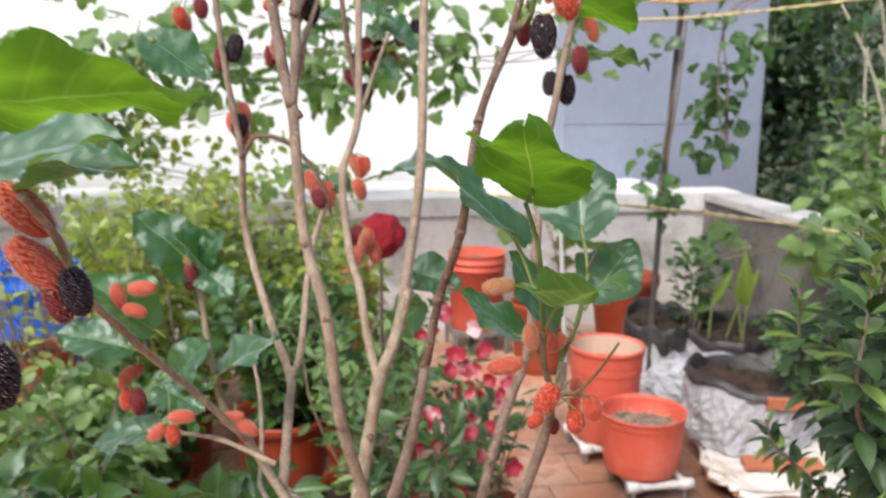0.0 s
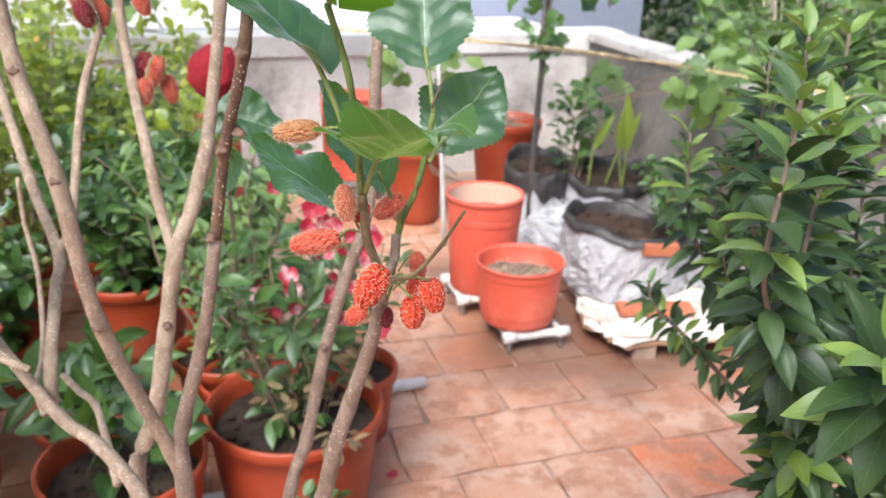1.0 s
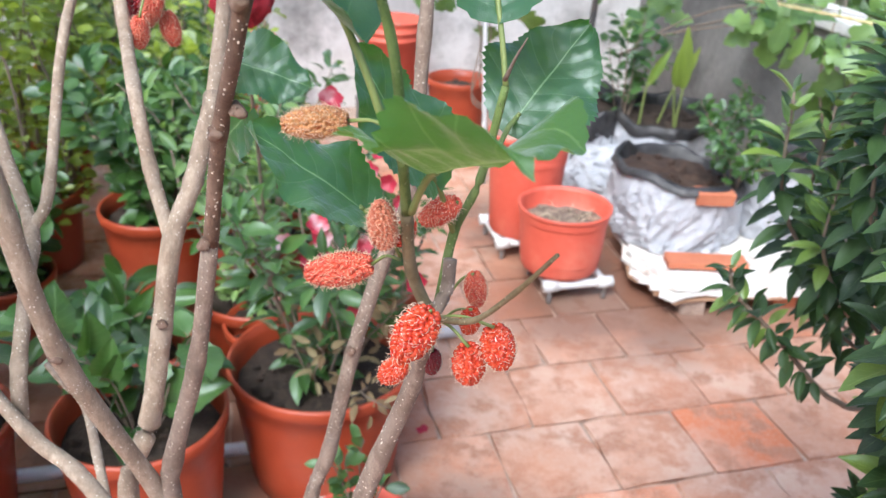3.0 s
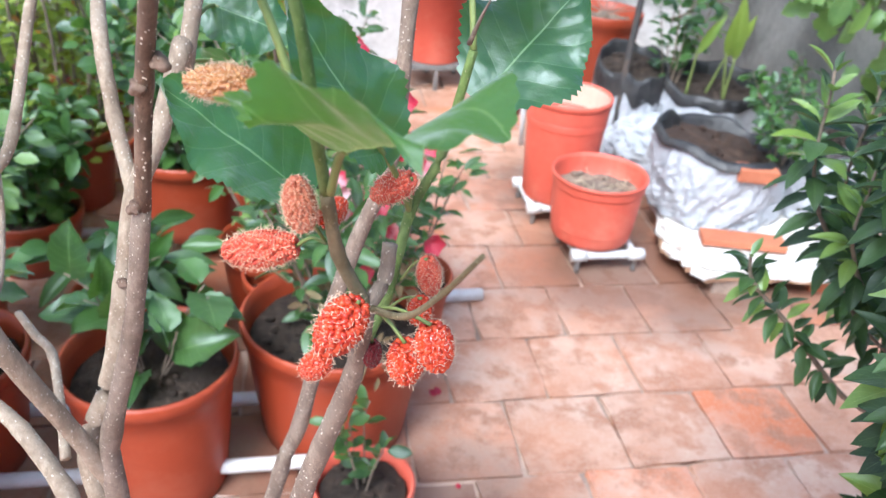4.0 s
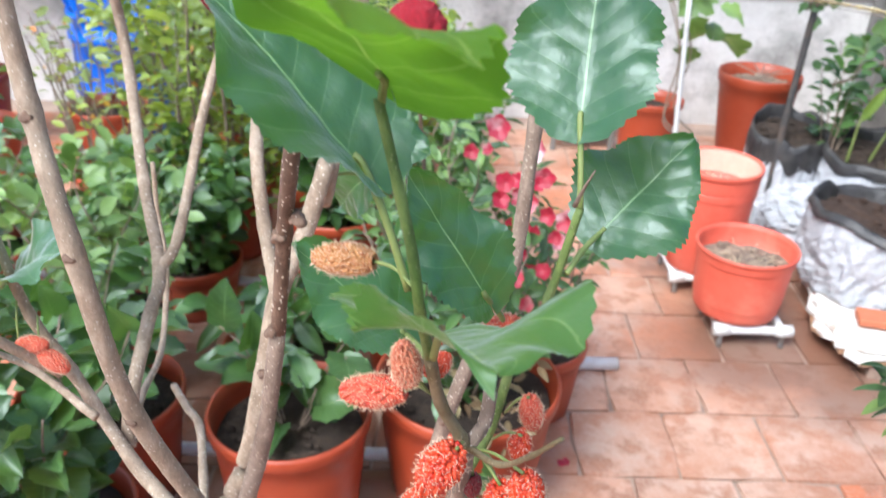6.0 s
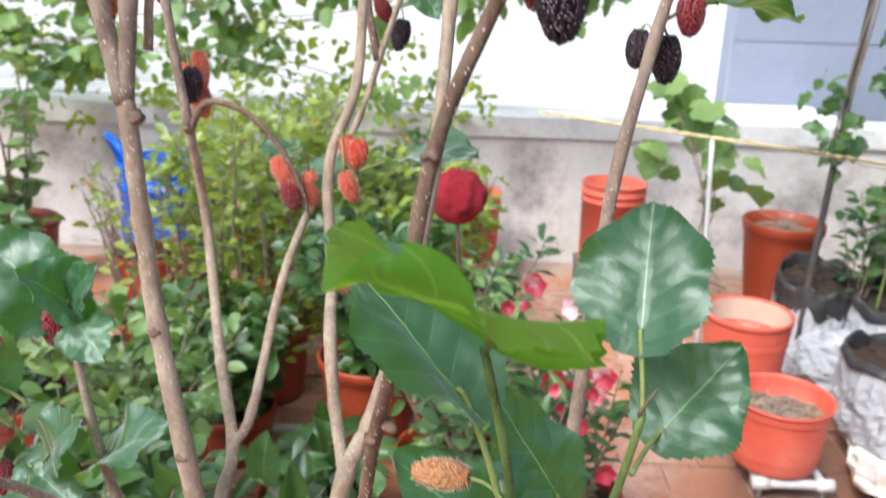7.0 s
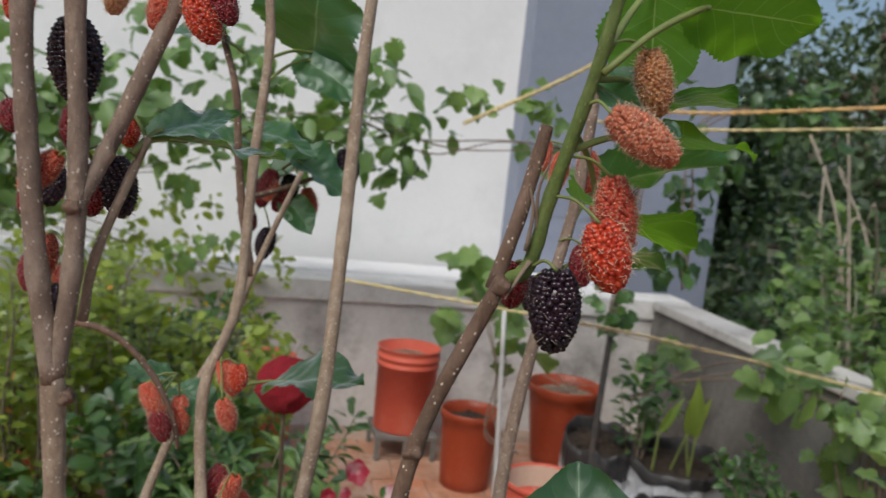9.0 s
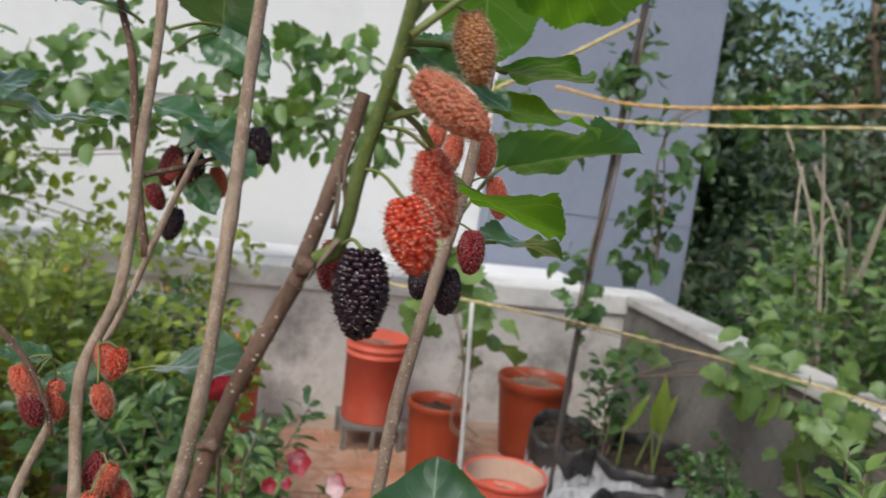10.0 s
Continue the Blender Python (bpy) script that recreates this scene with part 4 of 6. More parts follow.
# ---- the mulberry ----
def berry_mesh(name, length, radius, material, style, seed, hairs=1.0, sub=1, bumps=21):
    """A cluster fruit: drupelets in rings round a core, each with a curled style."""
    bm = bmesh.new()
    rnd = random.Random(seed)
    rows = max(6, int(length / radius * 6.0))
    spots = []
    for k in range(rows):
        t = (k + 0.5) / rows
        rr = radius * (math.sin(math.pi * (0.06 + 0.90 * t)) ** 0.55) * (1 - 0.12 * t)
        n = max(3, int(bumps * rr / radius + 0.5))
        for i in range(n):
            a = 2 * math.pi * (i + 0.5 * (k % 2)) / n + rnd.uniform(-0.15, 0.15)
            s = radius * 0.178 * rnd.uniform(0.85, 1.12)
            c = Vector((0.86 * rr * math.cos(a), 0.86 * rr * math.sin(a), -length * t))
            spots.append((c, a, s, t))
    spots.append((Vector((0, 0, -length * 0.97)), 0.0, radius * 0.33, 1.0))
    for c, a, s, t in spots:
        out = Vector((math.cos(a), math.sin(a), 0.9 * (0.5 - t))).normalized()
        m = Matrix.Translation(c) @ out.to_track_quat('Z', 'Y').to_matrix().to_4x4() @ Matrix.Diagonal((s, s * 0.95, s * 1.15, 1))
        bmesh.ops.create_icosphere(bm, subdivisions=sub, radius=1.0, matrix=m)
    bmesh.ops.create_icosphere(bm, subdivisions=2, radius=1.0, matrix=Matrix.Translation((0, 0, -length * 0.5)) @ Matrix.Diagonal((radius * 0.84, radius * 0.84, length * 0.49, 1)))
    nf = len(bm.faces)
    for c, a, s, t in spots:
        for _ in range(2):
            if rnd.random() > hairs:
                continue
            out = Vector((math.cos(a), math.sin(a), 0.9 * (0.5 - t))).normalized()
            side = Vector((rnd.uniform(-1, 1), rnd.uniform(-1, 1), rnd.uniform(-1, 1)))
            q = c + out * s * 1.05
            ll = radius * 0.27 * rnd.uniform(0.6, 1.3)
            add_tube(bm, [q, q + out * ll * 0.38 + side * ll * 0.25, q + out * ll * 0.34 + side * ll * 0.75], radius * 0.017, radius * 0.009, 3, 2, cap=False)
    bm.faces.ensure_lookup_table()
    for f in bm.faces[nf:]:
        f.material_index = 1
    me = mesh_of(name, bm)
    me.materials.append(material)
    me.materials.append(style)
    return me


BERRY = {
    "black": [berry_mesh("ripe_berry", 0.034, 0.0115, M_BERRY_BLACK, M_STYLE_DARK, 1, 0.12), berry_mesh("ripe_berry", 0.029, 0.0100, M_BERRY_BLACK, M_STYLE_DARK, 2, 0.10)],
    "red": [berry_mesh("red_berry", 0.026, 0.0095, M_BERRY_RED, M_STYLE, 3, 0.55), berry_mesh("red_berry", 0.022, 0.0088, M_BERRY_RED, M_STYLE, 4, 0.55)],
    "orange": [berry_mesh("orange_berry", 0.026, 0.0078, M_BERRY_ORANGE, M_STYLE, 5, 1.0), berry_mesh("orange_berry", 0.030, 0.0080, M_BERRY_ORANGE, M_STYLE, 6, 1.0)],
    "tan": [berry_mesh("unripe_berry", 0.028, 0.0072, M_BERRY_TAN, M_STYLE, 7, 1.0), berry_mesh("unripe_berry", 0.024, 0.0070, M_BERRY_TAN, M_STYLE, 8, 1.0)],
    "blush": [berry_mesh("unripe_berry", 0.027, 0.0074, M_BERRY_BLUSH, M_STYLE, 10, 1.0), berry_mesh("unripe_berry", 0.024, 0.0072, M_BERRY_BLUSH, M_STYLE, 11, 1.0)],
    "wine": [berry_mesh("wine_berry", 0.026, 0.0090, M_BERRY_WINE, M_STYLE_DARK, 9, 0.5)],
}
BERRY_LABEL = {"black": "ripe black mulberry", "red": "bright red half-ripe mulberry", "orange": "orange-red unripe mulberry", "tan": "tan unripe mulberry with dry styles", "blush": "pinkish tan unripe mulberry with dry styles", "wine": "dark wine-red mulberry"}
MUL_SHAPES = ((0.98, 0.22, 0.12, 0.060), (0.92, 0.15, 0.28, 0.050), (1.0, 0.45, 0.20, 0.055), (0.88, 0.6, 0.1, 0.05), (0.95, 0.10, 0.08, 0.045), (1.02, 0.22, 0.04, 0.040), (0.95, 0.50, 0.06, 0.045))
MUL_LEAVES = [arrays_mesh("mulberry_leaf", *mulberry_arrays(w, f, c, v, k), M_LEAF) for k, (w, f, c, v) in enumerate(MUL_SHAPES)]
SOFT_LEAF = arrays_mesh("mulberry_leaf", *mulberry_arrays(1.05, 0.42, 0.02, 0.085, 33), M_LEAF_SOFT)
FOLDED_LEAF = arrays_mesh("mulberry_leaf", *mulberry_arrays(1.0, 0.12, 0.10, 0.06, 41), M_LEAF_BACKLIT)
BACKLIT_LEAVES = [arrays_mesh("mulberry_leaf", *mulberry_arrays(w, f, c, v, 20 + k), M_LEAF_BACKLIT) for k, (w, f, c, v) in enumerate(MUL_SHAPES[4:7])]
MUL_TEMPLATES = [leaf_arrays(1.0, 0.88, "ovate", 1, f, 0.3, 0.06, 10, 2, k) for k, f in enumerate((0.2, 0.5, 0.8))]


def berry(plant, kind, c, d=(0, 0, -1), size=1.0, k=0, stalk=None):
    """A berry hung so that its middle is at c and its tip points along d."""
    o = parent_origin(plant)
    me = BERRY[kind][k % len(BERRY[kind])]
    ob = new("berry", me)
    ob.parent = plant
    tagged(ob, BERRY_LABEL[kind])
    dd = Vector(d).normalized()
    length = 0.013 * size
    q = dd.to_track_quat('-Z', 'Y')
    ob.matrix_basis = Matrix.Translation(Vector(c) - o - dd * length) @ q.to_matrix().to_4x4() @ Matrix.Rotation(k * 1.7 + c[0] * 90, 4, 'Z') @ Matrix.Diagonal((size, size, size, 1))
    if stalk is not None:
        top = Vector(c) - dd * length
        st = tube_part("stalk", plant, [Vector(stalk), (Vector(stalk) + top) / 2 + Vector((0, 0, 0.003)), top], 0.0006, 0.0008, M_PETIOLE, 6, 4)
        st.parent = ob
        st.matrix_parent_inverse = ob.matrix_basis.inverted()
    return ob


def mul_leaf(plant, base, tip, hint, k=0, wide=1.0, petiole=None, grow=1.0):
    o = parent_origin(plant)
    L = (Vector(tip) - Vector(base)).length * grow
    ob = new("leaf", BACKLIT_LEAVES[k - 7] if k > 6 else MUL_LEAVES[k])
    ob.parent = plant
    m = leaf_frame(Vector(base) - o, Vector(tip) - o, hint, L)
    ob.matrix_basis = m @ Matrix.Diagonal((wide, 1, 1, 1))
    if petiole is not None:
        a, b = Vector(petiole), Vector(base)
        st = tube_part("petiole", plant, [a, (a + b) / 2 + Vector((0, 0, 0.06 * (b - a).length)), b, b + (Vector(tip) - b) * 0.06], 0.0015, 0.0012, M_PETIOLE, 7, 4)
        st.parent = ob
        st.matrix_parent_inverse = ob.matrix_basis.inverted()
    return ob


mul = plant_pot("mulberry_plant", 0.05, 1.315, 0.0, 0.17, 0.32, "young mulberry with bare stems, big toothed leaves and berries", M_POT_RED, 0.8, category="mulberry")
ST = "pale grey-brown stem with light lenticels"
tube_part("stem", mul, [(0.046, 1.305, 0.28), (0.046, 1.3, 0.65), (0.044, 1.29, 0.82), (0.04, 1.285, 0.866), (0.018, 1.249, 0.986), (0.011, 1.236, 1.084), (-0.008, 1.247, 1.143), (-0.013, 1.248, 1.196), (-0.015, 1.247, 1.246), (-0.0165, 1.247, 1.254)], 0.0056, 0.0040, M_BARK_PALE, 12, 6, 0.12, ST)
tube_part("stem", mul, [(-0.016, 1.247, 1.251), (-0.024, 1.246, 1.295), (-0.031, 1.245, 1.357), (-0.034, 1.244, 1.399), (-0.037, 1.24, 1.515)], 0.0044, 0.0036, M_BARK, 12, 6, 0.12, "brown upper stem with light lenticels")
tube_part("stem", mul, [(-0.016, 1.247, 1.251), (-0.012, 1.25, 1.296), (-0.012, 1.25, 1.347), (-0.016, 1.25, 1.402), (-0.019, 1.25, 1.496)], 0.0040, 0.0034, M_BARK, 12, 6, 0.14, "brown upper stem with light lenticels")
tube_part("stem", mul, [(-0.012, 1.25, 1.323), (-0.004, 1.257, 1.345), (0.005, 1.26, 1.37), (0.019, 1.262, 1.407), (0.022, 1.262, 1.429)], 0.0036, 0.0034, M_BARK, 12, 6, 0.10, "dark side branch")
tube_part("stem", mul, [(-0.013, 1.262, 1.274), (-0.009, 1.262, 1.301), (0.002, 1.267, 1.336), (0.007, 1.27, 1.352)], 0.0022, 0.0018, M_BARK_PALE, 10, 5, 0.1, "cut grey twig")
tube_part("stem", mul, [(0.028, 1.315, 0.28), (0.024, 1.302, 0.68), (0.012, 1.295, 0.799), (0.005, 1.3, 0.823), (-0.027, 1.315, 0.851), (-0.057, 1.325, 0.867), (-0.099, 1.33, 0.929), (-0.123, 1.33, 0.965), (-0.131, 1.325, 1.018), (-0.136, 1.32, 1.088)], 0.0072, 0.0026, M_BARK_PALE, 12, 6, 0.1, ST)
tube_part("stem", mul, [(-0.096, 1.318, 0.936), (-0.124, 1.27, 1.002), (-0.13, 1.22, 1.046), (-0.113, 1.14, 1.099), (-0.087, 1.06, 1.145), (-0.062, 1, 1.191), (-0.044, 0.95, 1.22)], 0.0034, 0.0020, M_BARK_PALE, 11, 6, 0.1, "pale brown fruiting branch reaching forward")
tube_part("stem", mul, [(-0.064, 1.307, 0.918), (-0.128, 1.32, 0.934), (-0.199, 1.32, 0.938)], 0.0030, 0.0016, M_BARK_PALE, 9, 5, 0.1, ST)
tube_part("stem", mul, [(-0.042, 1.37, 0.771), (-0.06, 1.4, 0.788), (-0.08, 1.43, 0.81), (-0.098, 1.44, 0.818), (-0.116, 1.45, 0.829)], 0.0038, 0.003, M_BARK_PALE, 9, 5, 0.12, "broken pale stub")
tube_part("stem", mul, [(-0.095, 1.372, 0.838), (-0.125, 1.42, 0.835), (-0.142, 1.47, 0.838), (-0.152, 1.5, 0.87), (-0.161, 1.52, 0.908), (-0.171, 1.53, 0.944), (-0.173, 1.535, 0.989)], 0.003, 0.002, M_BARK_PALE, 9, 5, 0.12, "thin pale side stem leaning back")
tube_part("stem", mul, [(0.052, 1.3, 0.28), (0.05, 1.295, 0.65), (0.046, 1.287, 0.85), (0.05, 1.286, 0.892), (0.071, 1.283, 0.964), (0.085, 1.28, 1.036)], 0.0072, 0.004, M_BARK, 12, 6, 0.1, ST)
tube_part("stem", mul, [(0.085, 1.28, 1.034), (0.098, 1.268, 1.096), (0.119, 1.243, 1.157), (0.132, 1.248, 1.244), (0.158, 1.252, 1.312)], 0.0037, 0.0031, M_BARK_DARK, 12, 8, 0.16, "slender dark brown stem with knots")
for q in ((0.0835, 1.277, 1.036), (0.097, 1.265, 1.096), (0.108, 1.262, 1.108), (0.118, 1.24, 1.157), (0.132, 1.2455, 1.243), (0.158, 1.249, 1.312), (-0.011, 1.248, 1.246), (-0.012, 1.248, 1.323), (0.018, 1.246, 0.986), (0.011, 1.2335, 1.084), (-0.008, 1.2445, 1.143), (-0.15, 1.472, 1.193), (0.127, 1.43, 0.877), (0.007, 1.39, 0.914)):
    bm = bmesh.new()
    bmesh.ops.create_icosphere(bm, subdivisions=3, radius=0.0038)
    for v in bm.verts:
        v.co = v.co * (1 + 0.5 * noise.noise(v.co * 330 + Vector(q) * 50)) * (1.0 if v.co.z < 0 else 0.8)
    kb = part("knot", bm, M_BARK_DARK, mul, "rough knot of a pruned bud")
    kb.location = Vector(q) - parent_origin(mul)
tube_part("stem", mul, [(0.155, 1.256, 1.308), (0.162, 1.26, 1.337), (0.167, 1.265, 1.362), (0.169, 1.267, 1.373)], 0.0031, 0.0026, M_BARK_DARK, 11, 5, 0.05, "pruned brown stub")
tube_part("stem", mul, [(0.155, 1.257, 1.311), (0.166, 1.257, 1.316), (0.17, 1.256, 1.328), (0.173, 1.254, 1.347), (0.181, 1.25, 1.381), (0.186, 1.246, 1.406), (0.192, 1.243, 1.44)], 0.0031, 0.0022, M_SHOOT, 11, 6, 0.12, "green new shoot")
tube_part("stem", mul, [(0.03, 1.34, 0.28), (0, 1.36, 0.65), (-0.028, 1.375, 0.768), (-0.009, 1.385, 0.833), (0.004, 1.396, 0.907), (0.014, 1.405, 0.968), (0.027, 1.418, 1.006), (0.039, 1.435, 1.057), (0.028, 1.455, 1.027), (0.042, 1.49, 1.162), (0.041, 1.524, 1.29), (0.04, 1.542, 1.405), (0.047, 1.55, 1.56)], 0.008, 0.0042, M_BARK_PALE, 12, 6, 0.1, ST)
tube_part("stem", mul, [(0.014, 1.405, 0.968), (-0.001, 1.42, 1.012), (-0.012, 1.435, 1.06), (-0.036, 1.486, 1.09), (-0.047, 1.505, 1.169), (-0.035, 1.53, 1.23), (-0.037, 1.55, 1.336), (-0.035, 1.56, 1.429), (-0.045, 1.56, 1.5)], 0.0048, 0.0034, M_BARK_PALE, 11, 6, 0.1, ST)
tube_part("stem", mul, [(0.1, 1.345, 0.28), (0.125, 1.31, 0.7), (0.154, 1.275, 0.865), (0.169, 1.268, 0.922), (0.186, 1.255, 0.98), (0.194, 1.24, 1.027)], 0.0072, 0.0036, M_BARK, 12, 6, 0.1, ST)
tube_part("stem", mul, [(0.194, 1.24, 1.027), (0.2, 1.243, 1.039), (0.201, 1.246, 1.053)], 0.0032, 0.0029, M_BARK, 11, 5, 0.06, "pruned pale stub")
tube_part("stem", mul, [(0.194, 1.24, 1.027), (0.192, 1.236, 1.035), (0.186, 1.225, 1.059), (0.185, 1.212, 1.089)], 0.0029, 0.0024, M_SHOOT_BROWN, 10, 6, 0.12, "brown-green new shoot")
tube_part("stem", mul, [(0.185, 1.212, 1.089), (0.184, 1.203, 1.113), (0.183, 1.197, 1.137), (0.18, 1.193, 1.159), (0.1707, 1.198, 1.187)], 0.0021, 0.0016, M_SHOOT, 10, 6, 0.08, "green upper shoot")
tube_part("stem", mul, [(0.194, 1.24, 1.027), (0.212, 1.222, 1.038), (0.227, 1.203, 1.063), (0.239, 1.182, 1.091)], 0.0016, 0.0008, M_SHOOT_BROWN, 9, 5, 0.16, "leafless green twig")
tube_part("stem", mul, [(0.185, 1.262, 0.981), (0.194, 1.285, 1.003), (0.2, 1.3, 1.039), (0.211, 1.305, 1.066), (0.22, 1.312, 1.111)], 0.0027, 0.0019, M_SHOOT, 10, 6, 0.12, "green new shoot")
tube_part("stem", mul, [(0.09, 1.36, 0.28), (0.075, 1.4, 0.6), (0.094, 1.425, 0.732), (0.109, 1.43, 0.782), (0.127, 1.435, 0.871), (0.146, 1.44, 0.94), (0.165, 1.445, 1.001), (0.17, 1.455, 1.101), (0.176, 1.465, 1.193), (0.189, 1.48, 1.273), (0.201, 1.49, 1.342), (0.207, 1.5, 1.441)], 0.0066, 0.0034, M_BARK, 12, 6, 0.1, ST)
tube_part("stem", mul, [(-0.068, 1.335, 0.871), (-0.068, 1.345, 0.905), (-0.076, 1.385, 0.945), (-0.083, 1.411, 0.967), (-0.117, 1.45, 1.015), (-0.165, 1.51, 1.104), (-0.15, 1.474, 1.193)], 0.0052, 0.0038, M_BARK_PALE, 11, 6, 0.1, ST)
tube_part("stem", mul, [(-0.083, 1.411, 0.967), (-0.077, 1.43, 0.988), (-0.084, 1.5, 1.082), (-0.071, 1.56, 1.158), (-0.061, 1.588, 1.19), (-0.039, 1.595, 1.258), (-0.013, 1.6, 1.329)], 0.0042, 0.0022, M_BARK_PALE, 11, 6, 0.1, ST)
# dead stipules where shoots part
for pts in (((0.17, 1.256, 1.328), (0.168, 1.252, 1.347), (0.171, 1.25, 1.359)), ((0.168, 1.254, 1.321), (0.163, 1.25, 1.312), (0.16, 1.248, 1.306)), ((0.166, 1.253, 1.325), (0.167, 1.25, 1.34), (0.165, 1.25, 1.349)), ((0.219, 1.3, 1.117), (0.223, 1.294, 1.129), (0.227, 1.288, 1.139))):
    tube_part("stipule", mul, pts, 0.0011, 0.0003, M_TWIG, 6, 4, 0, "dry papery stipule")

mul_leaf(mul, (0.176, 1.190, 1.195), (0.174, 1.108, 1.249), (0.22, 0.53, 0.82), 9, 0.90, (0.1707, 1.2, 1.184)).data = FOLDED_LEAF
mul_leaf(mul, (0.195, 1.192, 1.113), (0.2295, 1.135, 1.145), (0.0, 0.24, 0.95), 0, 1.10, (0.187, 1.21, 1.09), 0.88).data = SOFT_LEAF
mul_leaf(mul, (0.162, 1.208, 1.16), (0.099, 1.215, 1.217), (0.2, -0.1, 0.97), 5, 0.66, (0.179, 1.205, 1.119))
mul_leaf(mul, (0.1654, 1.243, 1.074), (0.1205, 1.235, 1.112), (0.12, -0.25, 0.96), 4, 0.85, (0.184, 1.222, 1.075))
mul_leaf(mul, (0.2137, 1.325, 1.146), (0.209, 1.365, 1.205), (-0.12, -0.75, 0.65), 5, 0.95, (0.22, 1.312, 1.111))
mul_leaf(mul, (0.227, 1.342, 1.086), (0.262, 1.375, 1.13), (-0.1, -0.7, 0.7), 4, 1, (0.218, 1.308, 1.08))
mul_leaf(mul, (0.1900, 1.2750, 1.0790), (0.1570, 1.2620, 1.1390), (0.3, -0.6, 0.75), 4, 0.60, (0.2, 1.3, 1.039))
mul_leaf(mul, (0.206, 1.285, 1.434), (0.21, 1.29, 1.387), (0.15, 0.90, 0.25), 7, 0.95, (0.185, 1.247, 1.397))
mul_leaf(mul, (0.221, 1.262, 1.422), (0.267, 1.275, 1.423), (0.0, 0.80, 0.60), 7, 0.95, (0.186, 1.246, 1.393))
mul_leaf(mul, (0.223, 1.559, 1.348), (0.32, 1.597, 1.373), (-0.1, 0.55, 0.83), 5, 0.55, (0.198, 1.5, 1.313))
mul_leaf(mul, (0.217, 1.285, 1.374), (0.259, 1.305, 1.375), (0.0, -0.25, 1.0), 7, 1.0, (0.177, 1.252, 1.364))
mul_leaf(mul, (0.216, 1.3, 1.39), (0.255, 1.33, 1.394), (0.0, 0.1, 1.0), 4, 1.0, (0.183, 1.25, 1.391))
mul_leaf(mul, (0.201, 1.345, 1.338), (0.253, 1.42, 1.315), (0.05, -0.1, 1.0), 8, 0.65, (0.179, 1.26, 1.372))
mul_leaf(mul, (0.22, 1.5, 1.299), (0.275, 1.55, 1.292), (-0.05, -0.03, 1.0), 0, 0.7, (0.194, 1.485, 1.288))
mul_leaf(mul, (0.187, 1.262, 1.389), (0.223, 1.275, 1.376), (0.1, -0.55, 0.85), 0, 0.8, (0.183, 1.25, 1.387))
mul_leaf(mul, (-0.005, 1.56, 1.166), (0.064, 1.53, 1.185), (-0.1, -0.22, 1.0), 0, 0.9, (-0.047, 1.56, 1.152))
mul_leaf(mul, (-0.031, 1.678, 1.431), (-0.017, 1.62, 1.498), (0.0, -0.9, 0.5), 0, 1.25, (-0.053, 1.62, 1.418))
mul_leaf(mul, (-0.035, 1.67, 1.424), (0.019, 1.65, 1.399), (0.0, -0.8, 0.5), 1, 0.9, (-0.053, 1.62, 1.399))
mul_leaf(mul, (0.015, 1.285, 1.352), (0.054, 1.31, 1.349), (0.0, -0.1, 1.0), 4, 0.8, (0.005, 1.27, 1.35))
mul_leaf(mul, (0.009, 1.275, 1.355), (0.038, 1.29, 1.366), (0.0, -0.5, 0.9), 4, 0.8, (0.003, 1.265, 1.345))
mul_leaf(mul, (0.039, 1.5, 1.025), (-0, 1.52, 0.98), (0.1, -0.85, 0.4), 1, 0.8, (0.024, 1.465, 1.035))
mul_leaf(mul, (0.033, 1.5, 1.064), (0.088, 1.5, 1.05), (0.1, -0.75, 0.6), 0, 0.9, (0.034, 1.475, 1.065))

# the lower fruit cluster
NODE = (0.194, 1.24, 1.027)
berry(mul, "red", (0.189, 1.218, 1.032), (-0.45, -0.1, -0.8), 0.95, 0, NODE)
berry(mul, "red", (0.18, 1.214, 1.015), (-0.5, 0.1, -0.6), 0.62, 1)
berry(mul, "red", (0.212, 1.232, 1.008), (0.05, 0.1, -1.0), 0.88, 1, NODE)
berry(mul, "red", (0.224, 1.224, 1.023), (0.25, -0.1, -1.0), 0.86, 1, NODE)
berry(mul, "orange", (0.158, 1.229, 1.054), (-1.0, -0.1, -0.2), 0.90, 1, (0.182, 1.225, 1.062))
berry(mul, "blush", (0.176, 1.212, 1.084), (-0.12, -0.1, 1.0), 0.80, 1, (0.182, 1.222, 1.065))
berry(mul, "red", (0.183, 1.232, 1.072), (0.3, 0.6, 0.3), 0.55, 1)
berry(mul, "tan", (0.152, 1.214, 1.121), (-1.0, 0.0, -0.12), 0.84, 0, (0.184, 1.2, 1.122))
berry(mul, "orange", (0.193, 1.2916, 1.0542), (-0.6, 0.2, -0.5), 0.85, 0, (0.2, 1.3, 1.039))
berry(mul, "orange", (0.2128, 1.283, 1.018), (0.15, 0.1, -1.0), 0.72, 0, (0.2, 1.285, 1.013))
berry(mul, "red", (0.211, 1.27, 1.007), (-0.1, 0.1, -1.0), 0.62, 1, (0.197, 1.275, 1.004))
berry(mul, "wine", (0.195, 1.25, 0.997), (0.0, 0.1, -1.0), 0.5, 0, NODE)

